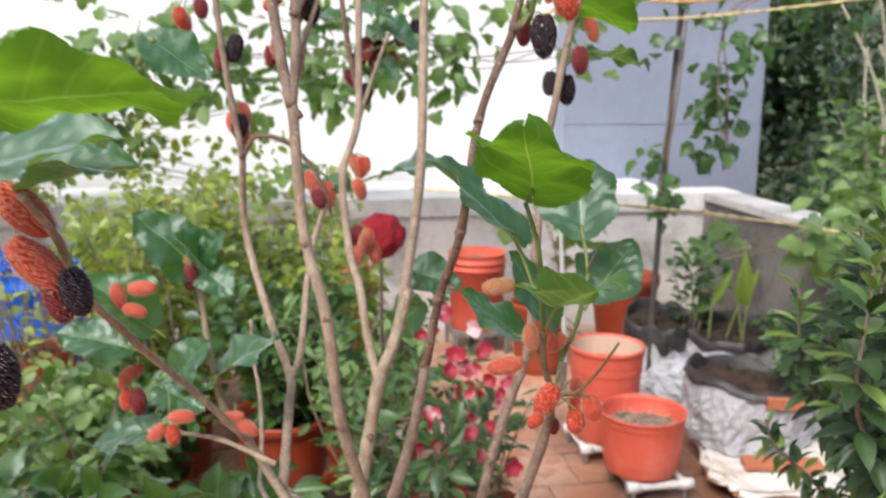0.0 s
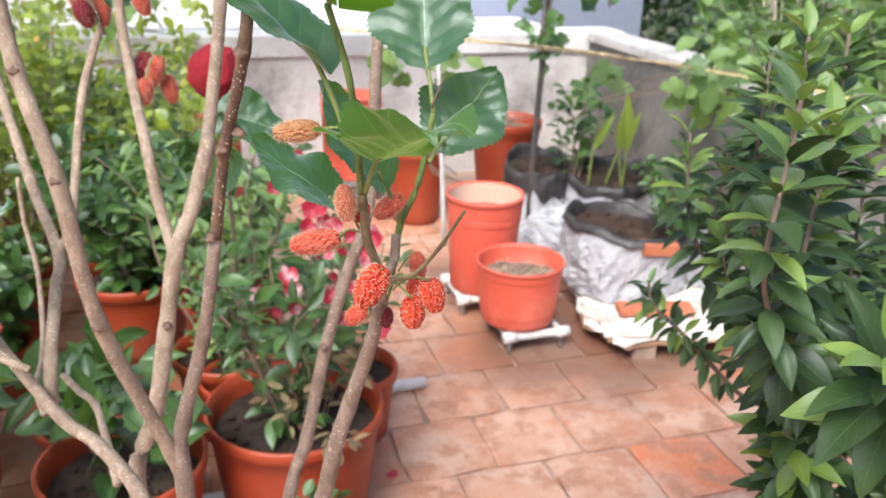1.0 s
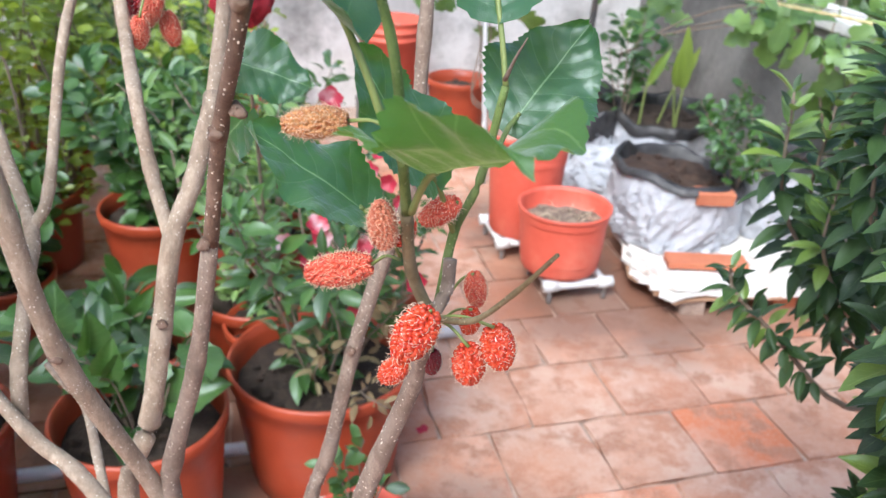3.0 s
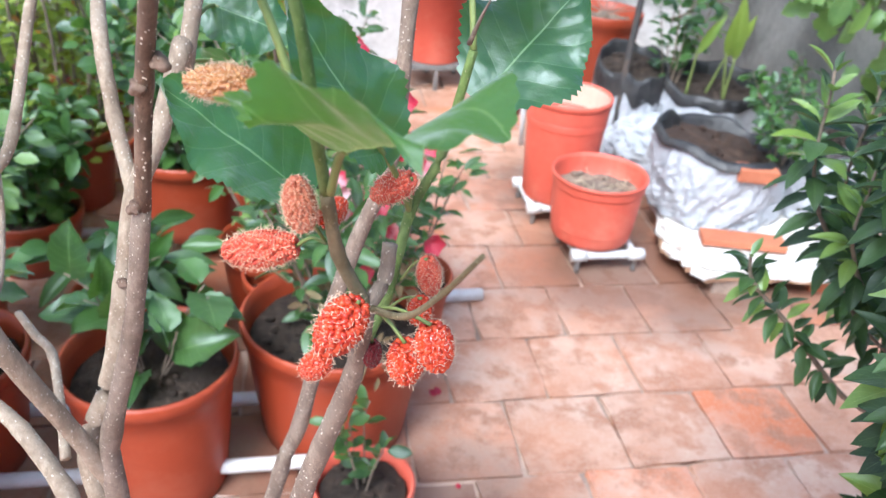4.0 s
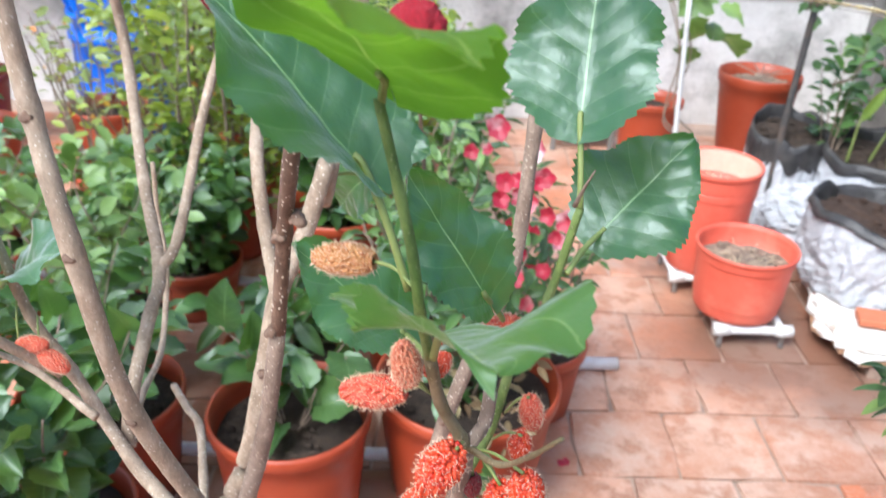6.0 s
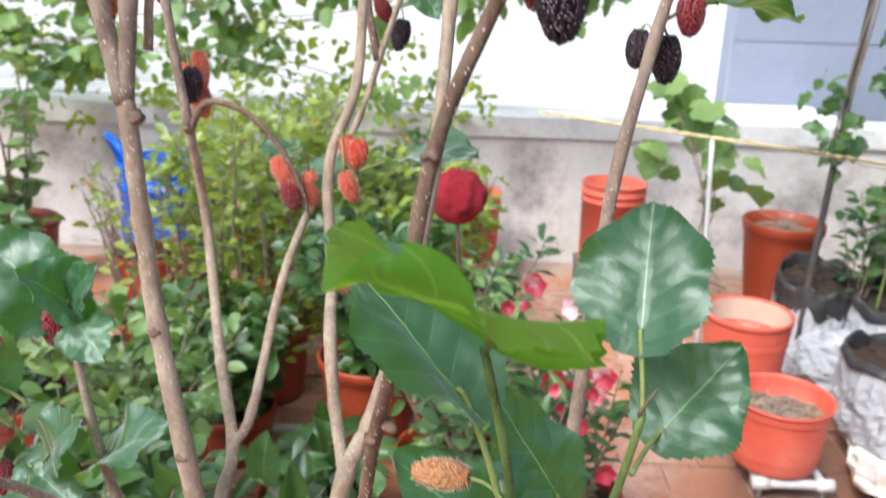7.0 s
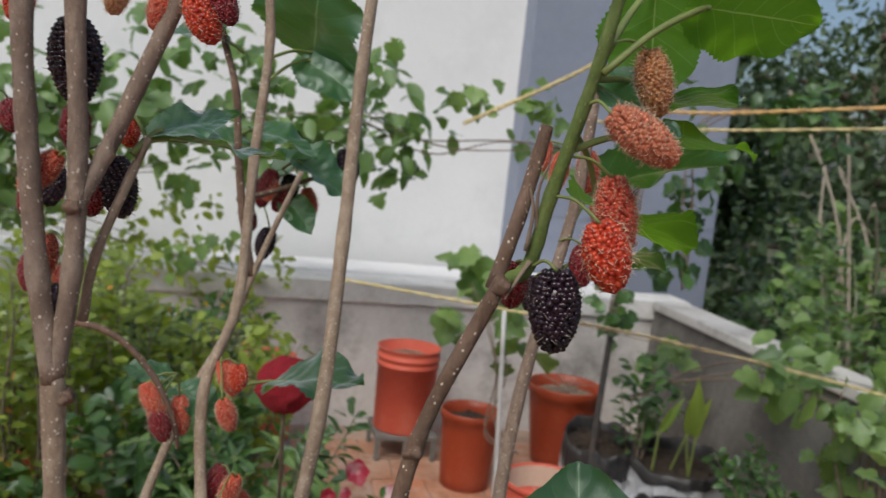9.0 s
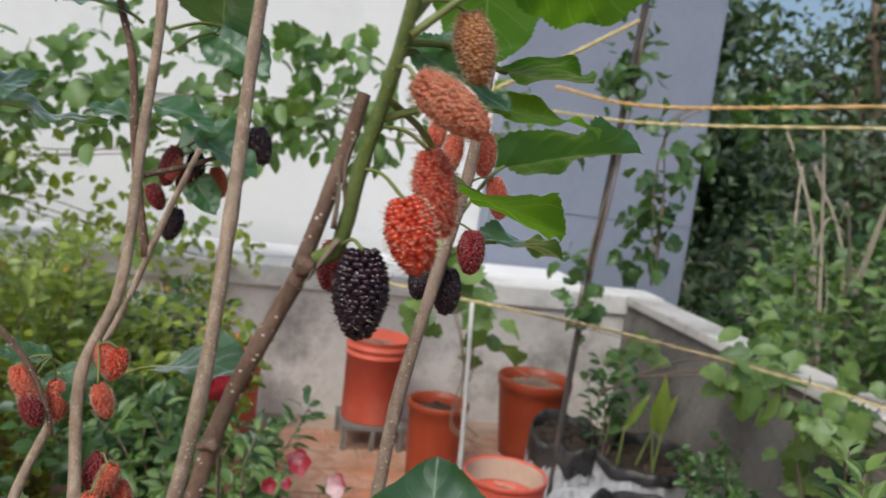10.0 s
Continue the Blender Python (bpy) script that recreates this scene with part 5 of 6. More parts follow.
# the upper fruit cluster
berry(mul, "black", (0.179, 1.247, 1.308), (0.06, 0.0, -1.0), 0.88, 0, (0.169, 1.255, 1.319))
berry(mul, "red", (0.195, 1.239, 1.328), (0.35, 0.0, -1.0), 0.94, 0, (0.173, 1.254, 1.347))
berry(mul, "orange", (0.199, 1.262, 1.343), (0.25, 0.1, -1.0), 1.02, 1, (0.177, 1.252, 1.362))
berry(mul, "blush", (0.202, 1.24, 1.372), (0.85, 0.0, -0.5), 1.05, 0, (0.181, 1.25, 1.381))
berry(mul, "tan", (0.207, 1.261, 1.392), (0.3, 0.0, -1.0), 1.0, 1, (0.186, 1.246, 1.403))
berry(mul, "black", (0.196, 1.5, 1.265), (0.05, 0.0, -1.0), 1.0, 1, (0.189, 1.48, 1.288))
berry(mul, "black", (0.179, 1.49, 1.271), (-0.05, 0.0, -1.0), 0.8, 1, (0.187, 1.48, 1.283))
berry(mul, "wine", (0.209, 1.485, 1.293), (0.05, 0.0, -1.0), 1.0, 0, (0.191, 1.48, 1.308))
berry(mul, "orange", (0.208, 1.518, 1.354), (0.1, 0.0, -1.0), 1.05, 0, (0.201, 1.49, 1.362))
berry(mul, "orange", (0.188, 1.51, 1.354), (-0.1, 0.0, -1.0), 0.85, 1, (0.201, 1.49, 1.362))
berry(mul, "orange", (0.176, 1.51, 1.362), (-0.1, 0.0, -1.0), 0.8, 0, (0.201, 1.49, 1.362))
berry(mul, "orange", (0.22, 1.525, 1.328), (0.3, 0.0, -1.0), 0.9, 1, (0.198, 1.49, 1.332))
berry(mul, "wine", (0.163, 1.275, 1.308), (0.0, 0.0, -1.0), 0.7, 0, (0.168, 1.258, 1.315))
# the left fruit clusters
berry(mul, "black", (-0.009, 1.278, 1.331), (0.2, 0.0, -1.0), 0.85, 1, (-0.01, 1.252, 1.345))
berry(mul, "wine", (-0.018, 1.275, 1.326), (-0.1, 0.0, -1.0), 0.7, 0, (-0.012, 1.252, 1.345))
berry(mul, "black", (-0.025, 1.268, 1.384), (0.1, 0.0, -1.0), 0.95, 0, (-0.016, 1.25, 1.399))
berry(mul, "red", (-0.004, 1.275, 1.353), (0.2, 0.0, -0.8), 0.6, 1, (0.006, 1.27, 1.352))
berry(mul, "wine", (-0.02, 1.262, 1.353), (0.0, 0.0, -1.0), 0.7, 0, (-0.013, 1.25, 1.36))
berry(mul, "orange", (0.013, 1.262, 1.404), (-0.3, 0.0, -1.0), 0.7, 0, (0.019, 1.262, 1.409))
berry(mul, "red", (0.03, 1.262, 1.401), (0.4, 0.0, -0.7), 0.75, 0, (0.021, 1.262, 1.414))
berry(mul, "wine", (0.038, 1.262, 1.407), (0.4, 0.0, -0.7), 0.6, 0, (0.021, 1.262, 1.419))
berry(mul, "tan", (-0.002, 1.255, 1.407), (-0.2, 0.0, -1.0), 0.75, 1, (-0.015, 1.25, 1.418))
berry(mul, "orange", (-0.029, 1.255, 1.335), (-0.6, 0.0, -0.6), 0.7, 1, (-0.014, 1.25, 1.34))
berry(mul, "red", (-0.042, 1.255, 1.399), (-0.2, 0.0, -1.0), 0.7, 1, (-0.034, 1.245, 1.408))
berry(mul, "orange", (-0.03, 1.26, 1.299), (-0.1, 0.0, -1.0), 0.75, 0, (-0.015, 1.25, 1.306))
berry(mul, "wine", (-0.038, 1.265, 1.291), (0, 0, -1), 0.6, 0, (-0.025, 1.25, 1.296))

# fruit and leaves on the forward branch
for kd, c, dd, sz, st in (("orange", (-0.079, 1, 1.205), (0.7, 0, -0.6), 1.3, 0), ("orange", (-0.075, 1, 1.177), (0.7, 0, -0.6), 1.25, 1), ("wine", (-0.064, 1, 1.158), (0.3, 0, -1), 0.9, 0), ("black", (-0.097, 0.99, 1.121), (0.1, 0, -1), 1.0, 0), ("black", (-0.054, 1, 1.164), (0.3, 0, -1), 0.85, 1),
                          ("orange", (-0.2, 1.29, 1.08), (0.2, 0, -1), 0.85, 0), ("orange", (-0.178, 1.29, 1.088), (1, 0, 0.1), 0.85, 1), ("orange", (-0.185, 1.29, 1.067), (0.8, 0, -0.2), 0.8, 0),
                          ("orange", (-0.217, 1.32, 0.989), (-0.5, 0, -1), 0.85, 0), ("red", (-0.21, 1.31, 0.971), (-0.2, 0, -1), 0.9, 1), ("wine", (-0.2, 1.31, 0.971), (0.1, 0, -1), 0.95, 0), ("orange", (-0.208, 1.32, 0.997), (-0.6, 0, -0.4), 0.8, 1),
                          ("orange", (-0.169, 1.285, 0.952), (-0.6, 0, -0.5), 0.8, 0), ("red", (-0.153, 1.285, 0.949), (0, 0, -1), 0.8, 1), ("orange", (-0.145, 1.285, 0.969), (0.9, 0, 0.1), 0.8, 1), ("orange", (-0.091, 1.31, 0.952), (1, 0, -0.5), 0.8, 0), ("orange", (-0.107, 1.31, 0.96), (0.9, 0, 0.2), 0.75, 1),
                          ("wine", (-0.139, 1.31, 1.095), (0, 0, -1), 0.85, 0), ("tan", (-0.148, 1.315, 1.103), (-0.5, 0, -0.8), 0.8, 1)):
    berry(mul, kd, c, dd, sz, st, (c[0] - 0.6 * dd[0] * 0.03, c[1] + 0.012, c[2] + 0.022))
for bb, tt, hh, k, w in (((-0.0300, 0.9000, 1.2610), (0.0690, 0.9050, 1.2720), (0.2, 0.42, 0.88), 7, 0.64), ((-0.0810, 0.9600, 1.2300), (-0.0050, 0.9700, 1.2480), (0.1, -0.45, 0.88), 5, 0.7), ((-0.003, 1, 1.291), (0.027, 1, 1.272), (0.1, -0.5, 0.85), 4, 0.9), ((-0.073, 1, 1.219), (-0.017, 1, 1.235), (0, -0.3, 0.9), 2, 0.7),
                         ((-0.135, 1.318, 1.103), (-0.185, 1.3, 1.156), (0.3, -0.6, 0.6), 0, 0.8), ((-0.133, 1.318, 1.103), (-0.096, 1.3, 1.087), (0.1, -0.7, 0.6), 1, 0.9), ((-0.134, 1.32, 1.108), (-0.138, 1.29, 1.14), (0.1, -0.6, 0.7), 2, 0.9), ((-0.136, 1.32, 1.103), (-0.111, 1.31, 1.14), (0.1, -0.7, 0.5), 1, 0.8),
                         ((-0.123, 1.32, 0.997), (-0.059, 1.31, 1.045), (0, -0.3, 0.9), 0, 0.7), ((-0.159, 1.31, 0.997), (-0.128, 1.3, 1.039), (0.1, -0.7, 0.7), 1, 0.9), ((-0.175, 1.31, 0.987), (-0.128, 1.3, 0.971), (0.1, -0.6, 0.8), 0, 0.9), ((-0.191, 1.32, 0.939), (-0.255, 1.31, 0.928), (0, -0.5, 0.9), 1, 0.7),
                         ((-0.18, 1.3, 1.05), (-0.223, 1.28, 1.103), (0.2, -0.5, 0.7), 2, 0.8), ((-0.202, 1.3, 1.029), (-0.266, 1.29, 1.045), (0, -0.5, 0.8), 0, 0.8)):
    mul_leaf(mul, bb, tt, hh, k, w, (bb[0] - 0.35 * (tt[0] - bb[0]), bb[1] + 0.006, bb[2] - 0.012))

# the stems further back, with thin bare shoots and berry clusters
tube_part("stem", mul, [(-0.150, 1.474, 1.193), (-0.1590, 1.4750, 1.2440), (-0.1690, 1.4780, 1.3070), (-0.18, 1.48, 1.42)], 0.0038, 0.0030, M_BARK, 11, 6, 0.14, ST)
tube_part("stem", mul, [(-0.150, 1.474, 1.190), (-0.1350, 1.4770, 1.2130), (-0.1040, 1.4800, 1.2080), (-0.0770, 1.4850, 1.1820), (-0.0630, 1.4900, 1.1510), (-0.0580, 1.4920, 1.1280)], 0.0029, 0.0016, M_BARK_DARK, 9, 6, 0.1, "thin branch bent over by fruit")
tube_part("stem", mul, [(-0.046, 1.594, 1.240), (-0.058, 1.597, 1.29), (-0.066, 1.6, 1.335), (-0.074, 1.605, 1.389), (-0.091, 1.61, 1.438), (-0.1, 1.61, 1.497)], 0.0036, 0.0024, M_BARK_DARK, 10, 6, 0.1, "brown side branch")
tube_part("stem", mul, [(-0.064, 1.6, 1.3), (-0.039, 1.63, 1.31), (-0.009, 1.66, 1.325)], 0.0026, 0.0018, M_BARK_DARK, 9, 5, 0.1, "brown side branch")
rb = random.Random(21)
for c, ks in (((-0.054, 1.66, 1.3), ("wine", "wine", "orange", "black", "wine")), ((-0.01, 1.69, 1.33), ("wine", "red", "black", "red", "orange")), ((-0.064, 1.497, 1.158), ("orange", "orange", "orange", "wine")), ((-0.036, 1.505, 1.168), ("orange", "red", "orange")), ((-0.073, 1.7, 1.265), ("black", "wine")), ((-0.167, 1.495, 1.225), ("orange", "orange", "black", "orange")), ((-0.163, 1.5, 1.309), ("orange", "wine", "black")), ((-0.211, 1.5, 1.343), ("red", "wine", "orange")), ((-0.021, 1.5, 1.086), ("orange", "orange", "orange", "wine"))):
    for i, kd in enumerate(ks):
        q = (c[0] + rb.uniform(-0.014, 0.014), c[1] + rb.uniform(-0.014, 0.014), c[2] + rb.uniform(-0.014, 0.014))
        berry(mul, kd, q, (rb.uniform(-0.5, 0.5), rb.uniform(-0.3, 0.3), -1.0), rb.uniform(0.8, 1.0), i, (c[0], c[1], c[2] + 0.024))
berry(mul, "orange", (-0.027, 1.69, 1.297), (0.3, 0, -1.0), 1.0, 0, (-0.029, 1.65, 1.31))
for b, t, hh, k in (((-0.059, 1.62, 1.359), (0.02, 1.62, 1.345), (0, -0.3, 1), 1), ((-0.069, 1.62, 1.344), (-0.128, 1.6, 1.358), (0, -0.4, 0.9), 0), ((-0.029, 1.65, 1.335), (0.04, 1.66, 1.301), (0.1, -0.6, 0.8), 2), ((-0.089, 1.61, 1.428), (-0.149, 1.58, 1.437), (0, -0.3, 1), 1),
                    ((-0.1, 1.61, 1.457), (-0.069, 1.57, 1.428), (0, -0.5, 0.8), 3), ((-0.071, 1.52, 1.162), (-0.017, 1.5, 1.148), (0, -0.4, 0.9), 0), ((-0.081, 1.52, 1.172), (-0.116, 1.49, 1.186), (0, -0.5, 0.9), 1), ((-0.049, 1.67, 1.32), (0.01, 1.7, 1.36), (0, -0.3, 1), 2), ((-0.039, 1.66, 1.3), (0.001, 1.64, 1.266), (0, -0.7, 0.6), 1)):
    mul_leaf(mul, b, t, hh, k, 0.85, (b[0] + 0.6 * (b[0] - t[0]) * 0.4, b[1] + 0.01, b[2] - 0.008), 0.68)


# ---- leafy plants ----
LANCE = [leaf_arrays(1.0, w, "lance", 0, f, c, 0.02, 8, 2, k) for k, (w, f, c) in enumerate(((0.40, 0.45, 0.35), (0.44, 0.25, 0.5), (0.36, 0.6, 0.2)))]
OVAL = [leaf_arrays(1.0, w, "oval", 0, 0.35, c, 0.03, 6, 1, k) for k, (w, c) in enumerate(((0.55, 0.25), (0.48, 0.5), (0.6, 0.1)))]
LOBED = [leaf_arrays(1.0, w, "lobed", 1, 0.2, c, 0.05, 10, 2, k) for k, (w, c) in enumerate(((1.0, 0.3), (0.9, 0.55)))]
TINY = [leaf_arrays(1.0, 0.55, "oval", 0, 0.3, 0.2, 0.0, 3, 1, k) for k in range(2)]


def rand_dir(rnd, up=0.3):
    v = Vector((rnd.gauss(0, 1), rnd.gauss(0, 1), rnd.gauss(0, 1) + up))
    return v.normalized()


def shrub(parent, o, height, radius, stems, leaves, size, templates, material, seed, droop=0.0, bark=M_TWIG, lean=(0, 0), low=0.15, tip_material=None, name="crown", foot=0.12):
    """Stems from o (local to the parent) with leaves round them, joined in one crown."""
    rnd = random.Random(seed)
    frames, tips = [], []
    for s in range(stems):
        a = 2 * math.pi * (s + rnd.random()) / stems
        rr = radius * rnd.uniform(0.35, 1.0)
        h = height * rnd.uniform(0.72, 1.0)
        p0 = Vector(o) + Vector((foot * radius * math.cos(a), foot * radius * math.sin(a), 0))
        p3 = Vector(o) + Vector((rr * math.cos(a) + lean[0], rr * math.sin(a) + lean[1], h - droop * rr))
        p1 = p0.lerp(p3, 0.35) + Vector((rnd.uniform(-1, 1), rnd.uniform(-1, 1), 0)) * radius * 0.12 + Vector((0, 0, h * 0.12))
        p2 = p0.lerp(p3, 0.7) + Vector((rnd.uniform(-1, 1), rnd.uniform(-1, 1), 0)) * radius * 0.12 + Vector((0, 0, h * 0.1))
        bm = bmesh.new()
        add_tube(bm, [p0, p1, p2, p3], max(0.0022, height * 0.007), 0.0012, 6, 4)
        part("stem", bm, bark, parent)
        path = smooth_path([p0, p1, p2, p3], 12)
        n = leaves // stems
        for i in range(n):
            t = low + (1 - low) * (i + rnd.random()) / n
            q = path[min(len(path) - 1, int(t * (len(path) - 1)))]
            d = (path[min(len(path) - 1, int(t * (len(path) - 1)) + 1)] - path[max(0, int(t * (len(path) - 1)) - 1)]).normalized()
            out = rand_dir(rnd, 0.0)
            out = (out - d * out.dot(d)).normalized()
            way = (out + d * rnd.uniform(0.1, 0.9) + Vector((0, 0, rnd.uniform(-0.3, 0.25)))).normalized()
            start = q + out * 0.15 * radius * rnd.random()
            sz = size * rnd.uniform(0.6, 1.15)
            fr = leaf_frame(start, start + way, Vector((0.1, -0.3, 1.0)) + rand_dir(rnd, 0) * 0.6, sz)
            (tips if tip_material and t > 0.86 else frames).append(fr)
    part(name, foliage(name, templates, frames, material), None, parent)
    if tips:
        part("young_leaves", foliage("young_leaves", templates, tips, tip_material), None, parent)


# the large glossy bush on the right: every leaf a piece
BUSH_MESH = [arrays_mesh("lance_leaf", *t, M_LEAF_LANCE) for t in LANCE]
BUSH_YOUNG = [arrays_mesh("young_leaf", *t, M_LEAF_YOUNG) for t in LANCE]
bush = plant_pot("potted_bush", 0.98, 1.78, 0.0, 0.18, 0.34, "tall bush of glossy lance-shaped leaves in a clay-red pot", M_POT_RED, 0.8, category="bush")


BUSH_REST, BUSH_REST_YOUNG, bush_count = [], [], 0


def bush_shoot(pts, r, leafy, size, seed, tip=0.045, comb=0.0, pale=0.5):
    """A branch along pts; its last stretch carries whorls of lance leaves and ends in a pale upright tuft."""
    global bush_count
    rnd = random.Random(seed)
    o = parent_origin(bush)
    tube_part("branch", bush, pts, r, r * 0.4, M_TWIG, 7, 5, 0.08)
    path = smooth_path(pts, 16)
    run, ang, since = 0.0, rnd.uniform(0, 6), 0.0
    for i in range(len(path) - 1, 0, -1):
        d = (path[i] - path[i - 1])
        step = d.length
        d.normalize()
        since += step
        run += step
        if run > leafy:
            break
        if since < 0.010 + 0.005 * min(1.0, run / 0.2) and i < len(path) - 1:
            continue
        since = 0.0
        a = d.orthogonal().normalized()
        b = d.cross(a)
        young = run < tip
        for k in range(3 if young else 4):
            ang += 2.0 * math.pi / 3.6 + rnd.uniform(-0.25, 0.25)
            out = a * math.cos(ang) + b * math.sin(ang)
            lift = 1.5 - 1.2 * min(1.0, run / 0.09) if run < 0.09 else rnd.uniform(-0.1, 0.35)
            way = (out + d * lift + Vector((0, 0, -comb if out.z < 0.3 else -0.25 * comb)) + Vector((0, 0, -0.12 * min(1.0, run / 0.12)))).normalized()
            sz = size * (rnd.uniform(0.45, 0.8) if young else rnd.uniform(0.75, 1.12))
            q = path[i] - o + out * 0.002
            fr = leaf_frame(q, q + way, d * 0.7 + Vector((0, -0.1, 0.7)) + rand_dir(rnd, 0) * 0.25, sz)
            fresh = rnd.random() < (pale if young else (0.30 if run < 0.11 else 0.04))
            if path[i].x < 0.57 and bush_count < 290:
                ob = new("leaf", (BUSH_YOUNG if fresh else BUSH_MESH)[rnd.randrange(3)])
                ob.parent = bush
                ob.matrix_basis = fr
                bush_count += 1
            else:
                (BUSH_REST_YOUNG if fresh else BUSH_REST).append(fr)


rb = random.Random(5)
LEADERS = [(0.511, 1.75, 1.00, 0.27), (0.575, 1.80, 0.975, 0.28), (0.555, 1.70, 0.93, 0.20), (0.533, 1.60, 1.12, 0.40), (0.565, 1.66, 1.10, 0.40), (0.50, 1.37, 1.10, 0.36), (0.47, 1.36, 1.00, 0.22), (0.44, 1.29, 1.13, 0.30), (0.50, 1.44, 1.15, 0.34), (0.50, 1.38, 0.885, 0.18), (0.53, 1.45, 0.93, 0.22), (0.44, 1.13, 1.045, 0.10), (0.55, 1.5, 1.06, 0.30), (0.58, 1.55, 1.14, 0.40), (0.52, 1.40, 0.80, 0.14), (0.60, 1.75, 1.10, 0.42), (0.53, 1.30, 1.14, 0.34)]
for k in range(22):
    LEADERS.append((rb.uniform(0.60, 0.98), rb.uniform(1.36, 2.0), rb.uniform(0.80, 1.17), rb.uniform(0.30, 0.45)))
for k, (x, y, z, leafy) in enumerate(LEADERS):
    p0 = Vector((0.98 + rb.uniform(-0.05, 0.05), 1.78 + rb.uniform(-0.05, 0.05), 0.27))
    p3 = Vector((x, y, z))
    p2 = p3 + Vector((0.03 + rb.uniform(-0.015, 0.02), 0.02 + rb.uniform(-0.015, 0.02), -0.55 * leafy))
    p1 = p0.lerp(p3, 0.60) + Vector((0.04, 0.02, -0.08))
    bush_shoot([p0, p1, p2, p3], 0.0034, leafy, 0.043 if y > 1.2 else 0.05, 40 + k, pale=0.75 if z > 1.05 else 0.55)
# the low spray with hanging leaves
bush_shoot([(0.97, 1.76, 0.27), (0.70, 1.71, 0.62), (0.63, 1.705, 0.665), (0.595, 1.70, 0.688), (0.53, 1.70, 0.755), (0.482, 1.70, 0.80), (0.472, 1.70, 0.828)], 0.0042, 0.19, 0.031, 190, 0.02, 0.7, 0.3)
# low leaves beside the pot
for k, (x, y, z) in enumerate(((0.533, 1.40, 0.75), (0.56, 1.42, 0.70), (0.60, 1.48, 0.66), (0.66, 1.45, 0.72), (0.62, 1.60, 0.62), (0.74, 1.50, 0.62))):
    bush_shoot([(0.97, 1.76, 0.27), (0.80, 1.64, 0.45), (x + 0.05, y + 0.04, z - 0.06), (x, y, z)], 0.003, 0.16, 0.043, 210 + k, 0.03, 0.3, 0.4)
tagged(part("foliage", foliage("foliage", LANCE, BUSH_REST, M_LEAF_LANCE), None, bush, "dense glossy dark leaves"), kind="stuff")
tagged(part("young_leaves", foliage("young_leaves", LANCE, BUSH_REST_YOUNG, M_LEAF_YOUNG), None, bush, "pale young leaves at the tips"), kind="stuff")


def potted(x, y, z, r, h, label, category, stems, leaves, height, radius, size, templates, material, seed, pot=M_POT_RED, ribs=0, tip=None, low=0.15, group="potted plants on the rack"):
    t = plant_pot("potted_plant", x, y, z, r, h, label, pot, 0.78, 0.035, ribs, M_SOIL, 0.82, category, group)
    shrub(t, (0, 0, h * 0.8), height, radius, stems, leaves, size, templates, material, seed, 0.1, M_TWIG, (0, 0), low, tip)
    return t


def bloom(parent, c, r, seed, petals=5):
    """An open five-petalled flower."""
    rnd = random.Random(seed)
    o = parent_origin(parent)
    face = (Vector((0.05, -1.0, 0.35)) + rand_dir(rnd, 0.2) * 0.5).normalized()
    a = face.orthogonal().normalized()
    b = face.cross(a)
    fr = []
    for i in range(petals):
        g = 2 * math.pi * i / petals + rnd.uniform(-0.1, 0.1)
        out = a * math.cos(g) + b * math.sin(g)
        fr.append(leaf_frame(Vector(c) - o, Vector(c) - o + out + face * 0.35, face, r * rnd.uniform(0.9, 1.1)))
    return part("flower", foliage("flower", PETAL, fr, M_PETAL), None, parent, "crimson flower with pale centre")


PETAL = [leaf_arrays(1.0, 0.85, "oval", 0, 0.2, -0.3, 0.06, 5, 2, k) for k in range(2)]
rose = potted(-0.075, 2.28, 0.0, 0.185, 0.28, "potted desert rose with crimson and white flowers", "flowering plant", 11, 270, 0.46, 0.24, 0.060, LANCE, M_LEAF_GREEN, 3, M_POT_RED, 1, None, 0.05)
shrub(rose, (0.03, -0.03, 0.20), 0.30, 0.21, 8, 120, 0.036, LANCE, M_LEAF_DRY, 29, 0.5, M_TWIG, (0.03, -0.02), 0.25, None, "withered_leaves")
rb = random.Random(9)
for k, c in enumerate(((0.037, 2.28, 0.722), (-0.036, 2.27, 0.673), (0.072, 2.29, 0.602), (-0.053, 2.3, 0.794), (-0.102, 2.31, 0.739), (0.02, 2.26, 0.68), (0.0, 2.27, 0.63), (0.06, 2.25, 0.56), (-0.06, 2.2, 0.60), (0.09, 2.3, 0.635), (0.045, 2.2, 0.52), (-0.12, 2.22, 0.55), (0.02, 2.3, 0.76), (-0.02, 2.24, 0.72), (0.10, 2.28, 0.46), (0.0, 2.16, 0.45), (0.055, 2.27, 0.66), (-0.01, 2.3, 0.70))):
    bloom(rose, c, rb.uniform(0.018, 0.028), k)
for k in range(16):
    bloom(rose, (rb.uniform(-0.11, 0.10), rb.uniform(2.16, 2.32), rb.uniform(0.50, 0.78)), rb.uniform(0.014, 0.024), 40 + k)
potted(-0.352, 2.06, 0.0, 0.152, 0.29, "brick-red pot with broad-leaved seedlings", "potted plant", 7, 30, 0.22, 0.14, 0.085, MUL_TEMPLATES, M_LEAF_GREEN, 14)
potted(0.045, 2.005, 0.0, 0.092, 0.13, "small coral pot with a reddish seedling", "potted plant", 4, 46, 0.20, 0.07, 0.035, OVAL, M_LEAF_GREEN, 15, M_POT)
potted(-0.62, 2.86, 0.08, 0.15, 0.23, "brick-orange pot of dense dark round-leaved foliage", "potted plant", 14, 900, 0.44, 0.25, 0.055, OVAL, M_LEAF_GREEN, 16, low=0.0)
